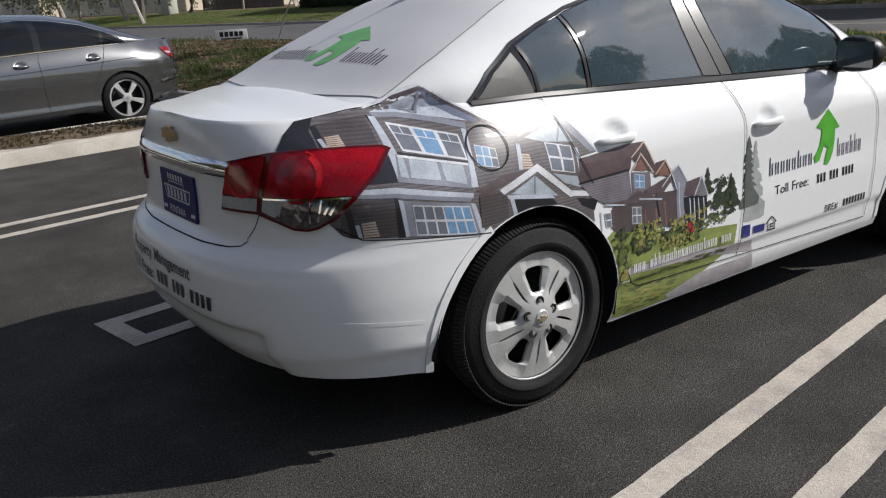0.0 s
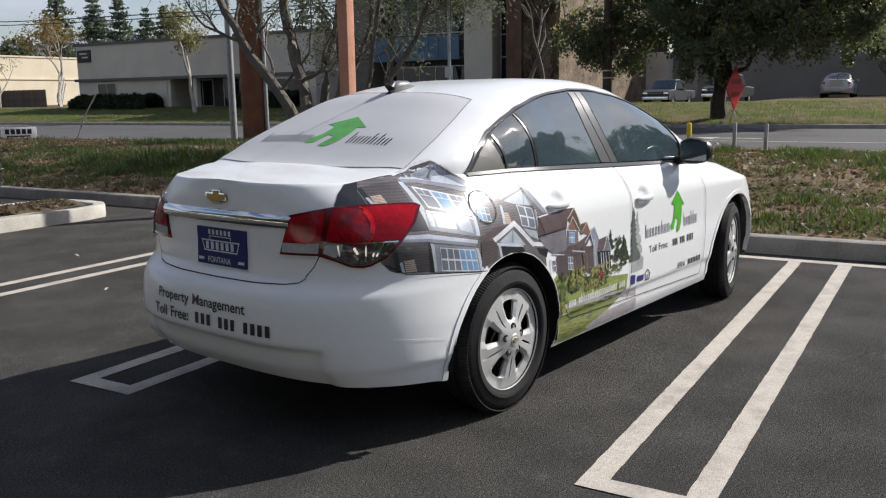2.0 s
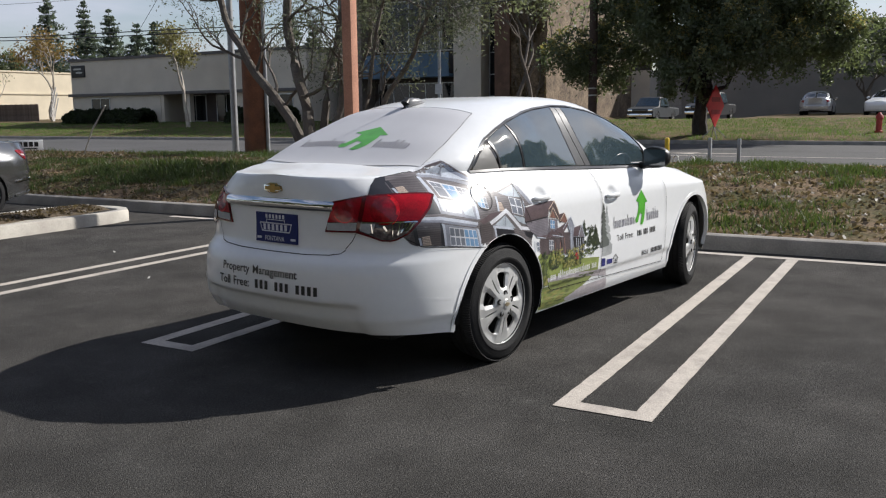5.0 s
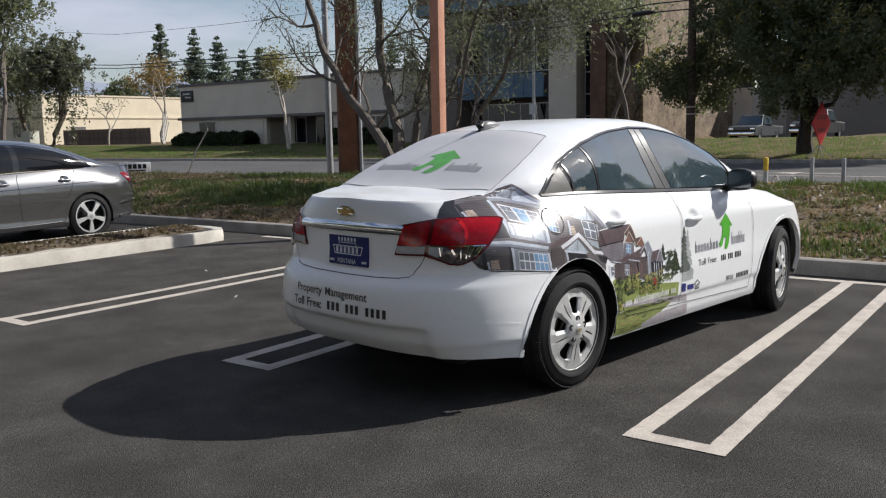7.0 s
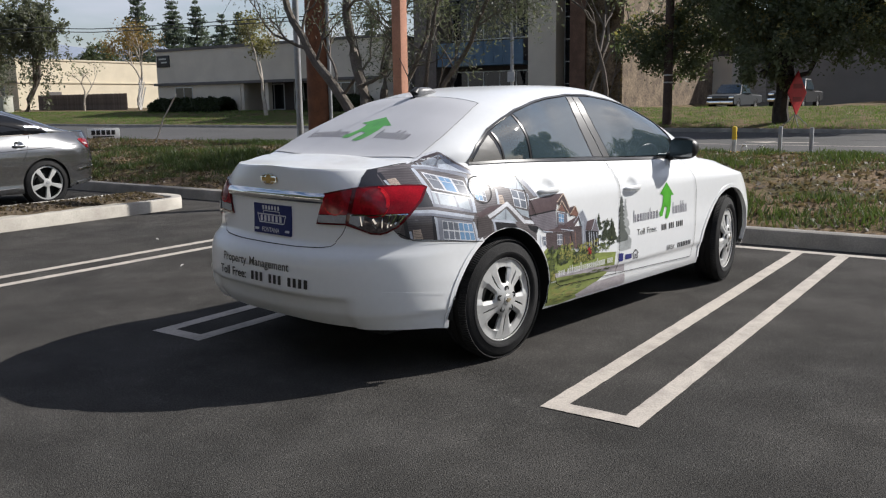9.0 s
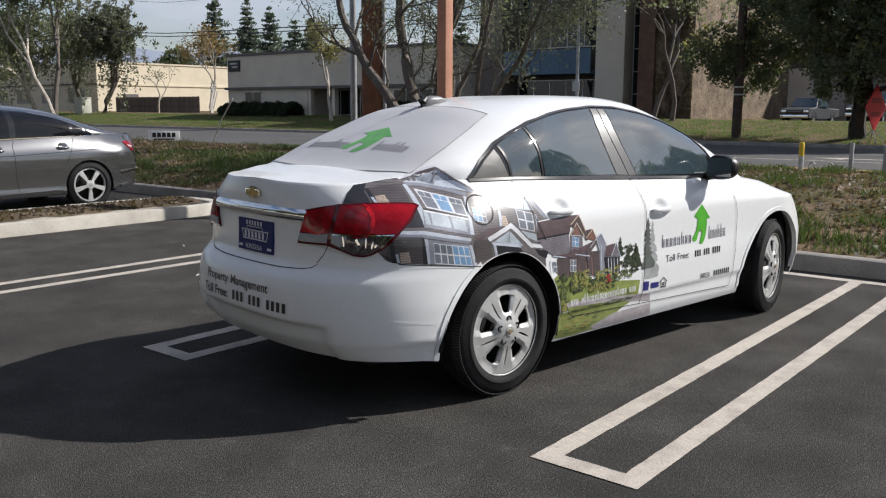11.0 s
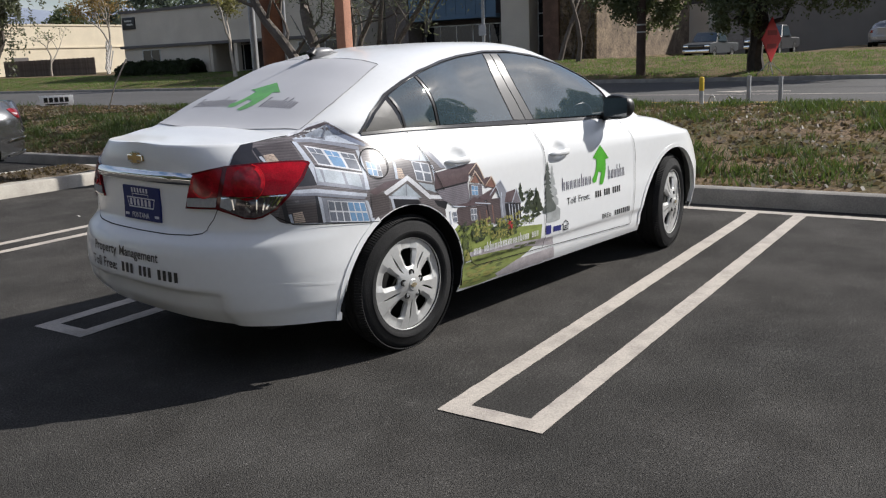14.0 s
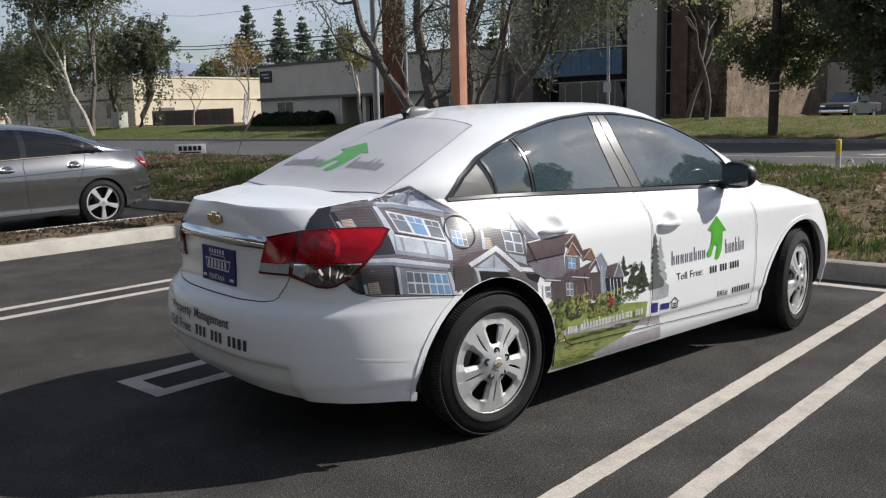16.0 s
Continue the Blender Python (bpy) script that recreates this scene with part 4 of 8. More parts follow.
    flat('brown', 1, [(0.361, 0.646), (0.603, 0.623), (0.613, 0.521), (0.375, 0.545), (0.328, 0.592)])
    sash(2, [(0.457, 0.626), (0.505, 0.619), (0.504, 0.558), (0.456, 0.564)], 2, 2, ())
    sash(2, [(0.316, 0.631), (0.349, 0.628), (0.352, 0.575), (0.324, 0.577)], 1, 2, ())
    flat('roof', 4, [(0.555, 0.765), (0.632, 0.77), (0.669, 0.728), (0.585, 0.713)])
    flat('rust', 5, [(0.585, 0.725), (0.635, 0.767), (0.679, 0.699)])
    flat('roof', 8, [(0.524, 0.676), (0.663, 0.71), (0.679, 0.693), (0.622, 0.647), (0.542, 0.654)])
    flat('brown', 9, [(0.585, 0.654), (0.699, 0.646), (0.707, 0.515), (0.61, 0.526)])
    flat('mid', 10, [(0.666, 0.72), (0.707, 0.737), (0.757, 0.668), (0.749, 0.507), (0.7, 0.512), (0.698, 0.655)])
    flat('roof', 11, [(0.737, 0.616), (0.754, 0.667), (0.837, 0.674), (0.807, 0.605)])
    flat('lilac', 12, [(0.804, 0.606), (0.844, 0.673), (0.881, 0.589)])
    flat('night', 13, [(0.737, 0.611), (0.875, 0.593), (0.872, 0.5), (0.746, 0.512)])
    edge('tan', 5, [(0.456, 0.805), (0.529, 0.85), (0.579, 0.762)], [(0.459, 0.757), (0.506, 0.812), (0.573, 0.732)])
    edge('tan', 11, [(0.579, 0.724), (0.635, 0.769), (0.679, 0.699)])
    edge('pale', 12, [(0.616, 0.672), (0.669, 0.715), (0.702, 0.646)])
    edge('pale', 13, [(0.669, 0.72), (0.707, 0.739), (0.76, 0.668)])
    edge('pale', 14, [(0.8, 0.604), (0.844, 0.675), (0.885, 0.589)], [(0.773, 0.603), (0.776, 0.515)], [(0.823, 0.593), (0.827, 0.509)], [(0.854, 0.59), (0.858, 0.507)])
    edge('night', 7, [(0.199, 0.757), (0.445, 0.765)])
    edge('pale', 8, [(0.319, 0.66), (0.416, 0.642)])
    edge('pale', 10, [(0.493, 0.65), (0.616, 0.627)])
    edge('rust', 2, [(0.528, 0.602), (0.526, 0.522)], [(0.584, 0.599), (0.585, 0.527)])
    edge('rust', 10, [(0.631, 0.616), (0.636, 0.517)])
    edge('pale', 15, [(0.797, 0.598), (0.8, 0.51)])
    edge('pale', 1, [(0.299, 0.638), (0.303, 0.569)])
    edge('pale', 11, [(0.711, 0.674), (0.716, 0.522)])
    flat('lawn', 1, [(0.442, 0.44), (0.709, 0.437), (1.022, 0.427), (1.066, 0.437), (1.069, 0.403), (0.744, 0.414), (0.458, 0.415)])
    flat('drive', 1, [(0.422, 0.402), (0.712, 0.389), (1.186, 0.348), (1.206, 0.298), (0.714, 0.361), (0.441, 0.375)], [(0.666, 0.235), (0.867, 0.28), (1.208, 0.282), (1.23, 0.215), (0.7, 0.212)])
    flat('lawn2', 2, [(0.435, 0.375), (0.715, 0.359), (0.943, 0.334), (0.87, 0.308), (0.481, 0.321)])

    # lawn, drive and planting
    green, lawn, dark_green, yellow, red = ink("leaf", (0.125, 0.155, 0.055)), ink("lawn", (0.22, 0.265, 0.075)), ink("deep_leaf", (0.045, 0.058, 0.036)), ink("straw", (0.33, 0.31, 0.10)), ink("flower", (0.45, 0.03, 0.05))
    put(thing, w, "lawn_print", lawn, [arc(0, 0.33, A, 33, -17, 20) + [(0.52, 0.206), (0.70, 0.215), (0.80, 0.25), (1.06, 0.34), (1.075, 0.44), (0.75, 0.475), (0.43, 0.55), (0.36, 0.56)]], 0.0012, "printed green lawn")
    rng = random.Random(4)

    def blobs(name, colour, spots, n, r0, r1, off, wide=1.0):
        bm = bmesh.new()
        for i in range(n):
            x0, x1, z0, z1 = spots[i % len(spots)]
            t = rng.random()
            x, z, r = x0 + (x1 - x0) * t, z0 + (z1 - z0) * rng.random(), rng.uniform(r0, r1)
            if math.hypot(x, z - 0.33) < A + r * (0.3 + wide):
                continue
            pts = [(x + wide * r * rng.uniform(0.5, 1.25) * math.cos(k * 0.785), z + r * rng.uniform(0.4, 1.0) * math.sin(k * 0.785)) for k in range(8)]
            join(bm, w.shape("R", pts, off + 0.0002 * (i % 5)))
        part(name, bm, colour, thing, kind="stuff")

    blobs("shrub_print", dark_green, [(0.33, 0.42, 0.40, 0.56), (0.88, 1.06, 0.50, 0.62), (0.62, 0.85, 0.46, 0.53), (0.93, 1.05, 0.54, 0.66), (0.62, 0.84, 0.44, 0.50), (0.45, 0.55, 0.45, 0.50)], 330, 0.006, 0.016, 0.0040)
    blobs("shrub_print", green, [(0.34, 0.44, 0.38, 0.54), (0.46, 0.58, 0.46, 0.55), (0.60, 1.02, 0.47, 0.54), (0.6, 0.82, 0.43, 0.49)], 330, 0.004, 0.012, 0.0048)
    blobs("shrub_print", yellow, [(0.47, 0.60, 0.47, 0.56), (0.66, 0.88, 0.49, 0.55), (0.60, 0.80, 0.43, 0.48), (0.36, 0.42, 0.36, 0.42)], 260, 0.003, 0.010, 0.0058)
    blobs("flower_print", red, [(0.755, 0.79, 0.455, 0.51)], 10, 0.006, 0.011, 0.0068)
    blobs("lawn_print", green, [(0.40, 0.72, 0.22, 0.34), (0.5, 1.0, 0.33, 0.36)], 60, 0.004, 0.008, 0.0018, 5.0)
    blobs("lawn_print", yellow, [(0.40, 0.66, 0.23, 0.33)], 40, 0.004, 0.007, 0.0028, 5.0)
    # conifers fading into the white
    fade = ink("faded_leaf", (0.42, 0.44, 0.44))
    for x, tip, foot, r, col, off in ((1.19, 0.765, 0.44, 0.075, fade, 0.0016), (1.145, 0.79, 0.50, 0.07, ink("dusk_leaf", (0.12, 0.135, 0.125)), 0.0024), (0.885, 0.705, 0.60, 0.035, dark_green, 0.0024), (1.03, 0.66, 0.52, 0.06, dark_green, 0.0022)):
        pts_l, pts_r, n = [], [], 11
        for i in range(n + 1):
            z, k = tip + (foot - tip) * i / n, r * (i / n) ** 0.8
            pts_l += [(x - k * rng.uniform(0.7, 1.15), z), (x - k * rng.uniform(0.3, 0.6), z - 0.004)]
            pts_r += [(x + k * rng.uniform(0.7, 1.1), z), (x + k * rng.uniform(0.3, 0.6), z - 0.004)]
        put(thing, w, "conifer_print", col, [pts_l + pts_r[::-1]], off)
    # the web address along the lawn, as bars
    put_words(thing, "lettering", bar_word(w, "R", 0.455, 0.382, 0.048, "... .||...|.......|... ..."[:26], 0.0222, off=0.0072, fat=0.26), ink("white_bars", (0.80, 0.80, 0.82)), "white web address as bars")


def arrow_print(thing, w, way, f, colour, off):
    """The green arrow that turns up out of a house: f maps (across, up), each from 0 to 1."""
    head = [(0.50, 1.0), (0.05, 0.72), (0.26, 0.66), (0.25, 0.52), (0.205, 0.385), (0.37, 0.36), (0.53, 0.31), (0.79, 0.40), (0.80, 0.50), (0.78, 0.62), (0.98, 0.63)]
    left = [(0.205, 0.385), (0.12, 0.28), (0.0, 0.20), (0.06, 0.09), (0.22, 0.11), (0.37, 0.36)]
    right = [(0.53, 0.31), (0.40, 0.03), (0.54, 0.0), (0.64, 0.06), (0.74, 0.20), (0.79, 0.40)]
    put(thing, w, "arrow_print", colour, [[f(x, y) for x, y in shape] for shape in (head, left, right)], off, "bright green arrow emblem", way=way)


def tail_lamp(thing, w, way):
    """A two-piece rear lamp: red lenses over clear ones, in a dark red surround."""
    lens = mat("red_lens", (0.38, 0.005, 0.014), rough=0.15, var=0.25, scale=9, fine=160, coat=0.15, spec=0.2)
    deep = mat("deep_red_lens", (0.12, 0.002, 0.006), rough=0.12, var=0.2, scale=18, coat=0.45, spec=0.3)
    bright = mat("bright_red_lens", (0.80, 0.012, 0.022), rough=0.14, var=0.2, scale=30, coat=0.3, spec=0.3)
    clear = mat("clear_lens", (0.62, 0.56, 0.56), rough=0.15, metal=0.2, var=0.25, scale=30, fine=150, coat=0.5, color2=(0.32, 0.22, 0.22))
    smoke = mat("smoked_lens", (0.16, 0.13, 0.13), rough=0.10, metal=0.3, var=0.4, scale=38, coat=0.6, color2=(0.06, 0.05, 0.05))
    outline = [(-0.343, 0.787), (-0.299, 0.940), (-0.212, 0.957), (-0.144, 0.967), (-0.012, 0.972), (0.10, 0.972), (0.180, 0.967), (0.203, 0.957), (0.176, 0.897), (0.117, 0.832), (0.061, 0.782), (0.005, 0.753), (-0.028, 0.746), (-0.072, 0.749), (-0.127, 0.769), (-0.195, 0.790)]
    lamp = part("tail_lamp", w.shape(way, outline, 0.010, 0.03, thick=0.014), deep, thing, "red and clear two-piece tail lamp")
    part("inner_lens", w.shape(way, [(-0.328, 0.838), (-0.292, 0.932), (-0.210, 0.949), (-0.158, 0.958), (-0.184, 0.842)], 0.0125, 0.03), lens, lamp)
    part("outer_lens", w.shape(way, [(-0.166, 0.846), (-0.143, 0.959), (-0.012, 0.964), (0.10, 0.964), (0.172, 0.960), (0.188, 0.952), (0.163, 0.900), (0.113, 0.844)], 0.0125, 0.03), lens, lamp)
    part("reversing_lens", w.shape(way, [(-0.333, 0.797), (-0.329, 0.834), (-0.186, 0.838), (-0.193, 0.800)], 0.0125, 0.03), clear, lamp, "clear lower lens")
    part("indicator_lens", w.shape(way, [(-0.177, 0.800), (-0.168, 0.842), (0.108, 0.840), (0.050, 0.785), (0.0, 0.760), (-0.030, 0.754), (-0.070, 0.757), (-0.122, 0.776)], 0.0125, 0.03), smoke, lamp, "clear lower lens")
    part("lens_facet", w.shape(way, [(-0.172, 0.802), (-0.166, 0.838), (-0.098, 0.838), (-0.108, 0.800), (-0.13, 0.786)], 0.0138, 0.03), clear, lamp)
    part("reflector", w.shape(way, circle(-0.055, 0.893, 0.067, 28, 0.066), 0.0135, 0.03), mat("round_red_lens", (0.36, 0.004, 0.013), rough=0.15, var=0.25, scale=20, coat=0.3), lamp)
    part("reflector", w.shape(way, circle(-0.245, 0.888, 0.048, 24, 0.048), 0.0135, 0.03), mat("round_red_lens", (0.25, 0.003, 0.009)), lamp)
    part("light_guide", w.line(way, arc(-0.055, 0.893, 0.064, -20, 60, 16), 0.012, 0.0145), bright, lamp)
    part("light_guide", w.line(way, arc(-0.055, 0.893, 0.073, -60, 75, 18), 0.004, 0.0148), bright, lamp)
    part("light_guide", w.line(way, arc(-0.245, 0.888, 0.05, 200, 330, 12), 0.007, 0.0148), bright, lamp)
    for a, b, wd in (((-0.118, 0.832), (-0.112, 0.790), 0.006), ((-0.060, 0.822), (-0.045, 0.800), 0.010), ((-0.060, 0.800), (-0.045, 0.778), 0.010), ((-0.015, 0.830), (-0.018, 0.772), 0.005), ((0.020, 0.836), (0.006, 0.776), 0.006), ((0.052, 0.836), (0.022, 0.790), 0.007), ((0.072, 0.836), (0.042, 0.796), 0.007), ((0.090, 0.836), (0.064, 0.804), 0.006), ((-0.165, 0.838), (0.105, 0.838), 0.005)):
        part("lens_bar", w.line(way, [a, b], wd, 0.0148), CHROME, lamp)
    part("lens_rim", w.line(way, [(-0.166, 0.846), (-0.143, 0.959)], 0.010, 0.0140), deep, lamp)

    return lamp


def side_glass(thing, w, way):
    """Side windows: a black surround, panes, and a bright lower moulding."""
    dlo = [(-0.144, 1.058), (-0.049, 1.145), (0.083, 1.222), (0.22, 1.273), (0.374, 1.32), (0.581, 1.361), (0.775, 1.388), (1.003, 1.405), (1.203, 1.402), (1.409, 1.374), (1.656, 1.313), (1.868, 1.226), (1.969, 1.129), (2.028, 1.034), (2.007, 0.984), (1.911, 0.974), (1.09, 1.011), (0.356, 1.046), (0.146, 1.052)]
    back_edge = [(0.970, 1.392), (0.944, 1.303), (0.950, 1.212), (0.968, 1.125), (0.988, 1.031)]
    split = [(1.042, 1.391), (1.029, 1.301), (1.048, 1.208), (1.077, 1.12), (1.105, 1.022)]
    fore_edge = [(1.113, 1.390), (1.106, 1.297), (1.127, 1.202), (1.159, 1.11), (1.187, 1.019)]
    trim = part("window_surround", w.shape(way, dlo, 0.002, 0.04), GLOSSBLACK, thing, "black window surround")
    part("quarter_panel", w.shape(way, [(-0.105, 1.066), (-0.029, 1.138), (0.064, 1.195), (0.12, 1.060)], 0.0035, 0.04), mat("grey_trim", (0.17, 0.165, 0.155), rough=0.5, var=0.05), thing, "grey quarter panel")
    part("window_pane", w.shape(way, [(0.091, 1.212), (0.201, 1.257), (0.310, 1.293), (0.335, 1.18), (0.350, 1.055), (0.144, 1.061)], 0.0035, 0.04), TINT, thing, "dark tinted glass")
    part("window_pane", w.shape(way, [(0.342, 1.302), (0.481, 1.334), (0.738, 1.374)] + back_edge + [(0.38, 1.054), (0.366, 1.18)], 0.0035, 0.04), TINT, thing, "dark tinted glass")
    part("window_pane", w.shape(way, [(1.246, 1.388), (1.418, 1.362), (1.637, 1.305), (1.839, 1.22), (1.929, 1.129), (1.959, 1.039), (1.937, 0.991)] + fore_edge[::-1], 0.0035, 0.04), TINT, thing, "dark tinted glass")
    satin = mat("satin_pillar", (0.026, 0.026, 0.028), rough=0.34, var=0.06, spec=0.5, coat=0.25)
    for e0, e1, g0, g1 in ((back_edge, split, 0.012, -0.004), (split, fore_edge, 0.004, -0.008)):
        part("door_pillar", w.shape(way, [(x + g0, z) for x, z in e0] + [(x + g1, z) for x, z in e1[::-1]], 0.004, 0.04), satin, thing, "satin grey door pillar")
    for px, pz, qx, qz in ((0.326, 1.295, 0.365, 1.054), (0.098, 1.208, 0.138, 1.058)):
        part("window_strip", w.line(way, [(px, pz), (0.5 * (px + qx) + 0.006, 0.5 * (pz + qz)), (qx, qz)], 0.014, 0.0050, thick=0.004), satin, thing)
    part("upper_moulding", w.line(way, dlo[:14], 0.009, 0.006, thick=0.006), satin, thing)
    part("belt_moulding", w.line(way, [(-0.139, 1.056), (0.146, 1.053), (0.356, 1.045), (1.09, 1.010), (1.958, 0.971)], 0.016, 0.006, thick=0.008), BLACK, thing, "black belt moulding")
    return trim


def door_handle(thing, w, way, x, z, paint, length=0.2):
    """A bowed pull handle that bridges the pressed cup in the door, its ends rounded into the skin."""
    side = -1 if way == "R" else 1
    h, rings, n, k = bmesh.new(), [], 20, 14
    for i in range(n + 1):
        t = 2 * i / n - 1
        p, _ = w.at(way, x + math.copysign(max(abs(t), 0.86), t if t else 1) * length / 2, z, 0)
        q, _ = w.at(way, x - math.copysign(0.86, t if t else 1) * length / 2, z, 0)
        y = p.y if abs(t) > 0.86 else (p.y * (0.5 + 0.5 * abs(t) / 0.86) + q.y * (0.5 - 0.5 * abs(t) / 0.86))
        end = max(0.0, 1 - abs(t) ** 6) ** 0.5
        tall, deep = (0.0155 + 0.003 * t) * (0.35 + 0.65 * end), 0.010 * (0.3 + 0.7 * end)
        out = 0.020 * (1 - abs(t) ** 3) + 0.003
        rings.append([h.verts.new((x + t * length / 2, y + side * (out + deep * math.cos(a)), z + tall * math.sin(a))) for a in (2 * math.pi * j / k for j in range(k))])
    for a, b in zip(rings, rings[1:]):
        for j in range(k):
            h.faces.new((a[j], a[(j + 1) % k], b[(j + 1) % k], b[j]))
    h.faces.new(rings[0])
    h.faces.new(rings[-1][::-1])
    bmesh.ops.recalc_face_normals(h, faces=h.faces)
    return part("door_handle", h, paint, thing, "body-coloured pull handle")


def wing_mirror(thing, side, x, y, z, shell, back):
    """A door mirror: a rounded housing open to the rear, its glass and its foot."""
    b = bmesh.new()
    bmesh.ops.create_uvsphere(b, u_segments=28, v_segments=18, radius=1)
    for v in b.verts:
        q = v.co.copy()
        n = 2.6
        k = (abs(q.x) ** n + abs(q.y) ** n + abs(q.z) ** n) ** (-1 / n)
        q *= k
        wide = 1.0 - 0.25 * max(0, q.x)
        v.co = Vector((x + 0.085 * max(q.x, -0.55), y + side * 0.098 * q.y * wide, z + 0.076 * q.z * wide * (1 - 0.12 * q.y)))
    mirror = part("wing_mirror", b, shell, thing, "black door mirror")
    part("mirror_glass", boxed(x - 0.052, x - 0.048, y - side * 0.078, y + side * 0.078, z - 0.054, z + 0.054, bevel=0.0015), TINT, mirror)
    f = bmesh.new()
    tube(f, [(x + 0.03, y - side * 0.06, z - 0.05), (x + 0.05, y - side * 0.14, z - 0.065), (x + 0.06, y - side * 0.22, z - 0.05)], [0.03, 0.028, 0.03], 10)
    part("mirror_foot", f, back, mirror)
    return mirror


PANEL_LABELS = {"boot_lid": "white boot lid", "rear_bumper": "white rear bumper with black lettering", "rear_door": "white rear door under printed houses", "front_door": "white front door with a green arrow"}


def panel_of(p, n):
    """Which panel of the shell a place belongs to."""
    x, y, z = p.x, abs(p.y), p.z
    if x < -0.36 and ((n.z > 0.72 and y < 0.60) or (y < 0.53 and x < -0.6 and z > 0.665)):
        return "boot_lid"
    if x < -0.15 and z < 0.668 - 0.11 * max(-0.45, min(0.0, x + 0.19)):
        return "rear_bumper"
    if x > 3.15 and z < 0.62:
        return "front_bumper"
    if n.z > 0.62 and x > 2.15:
        return "bonnet"
    back = smooth_curve((0.30, 0.45), (0.45, 0.41), (0.75, 0.262), (0.86, 0.20), (1.04, 0.132))(z)
    if z > 0.30 and n.z < 0.9 and back < x < 1.108:
        return "rear_door"
    if z > 0.285 and n.z < 0.9 and 1.108 <= x < 2.11:
        return "front_door"
    return "front_wing" if x >= 2.11 else "body"


def split_body(thing, bm, paint):
    """The painted shell in its panels, shaded as one surface."""
    bm.normal_update()
    groups = {}
    for f in bm.faces:
        c = f.calc_center_median()
        name = panel_of(c, f.normal)
        side = 0 if name in ("boot_lid", "rear_bumper", "front_bumper", "bonnet", "body") else (1 if c.y > 0 else -1)
        groups.setdefault((name, side), []).append(f)
    for (name, side), faces in groups.items():
        index, verts, normals, polys = {}, [], [], []
        for f in faces:
            row = []
            for v in f.verts:
                if v not in index:
                    index[v] = len(verts)
                    verts.append(v.co.copy())
                    normals.append(v.normal.copy())
                row.append(index[v])
            polys.append(row)
        me = bpy.data.meshes.new(name)
        me.from_pydata(verts, [], polys)
        me.materials.append(paint)
        me.shade_smooth()
        me.normals_split_custom_set_from_vertices(normals)
        ob = new(name, me)
        ob.parent = thing
        if name in PANEL_LABELS:
            tagged(ob, PANEL_LABELS[name])
    bm.free()


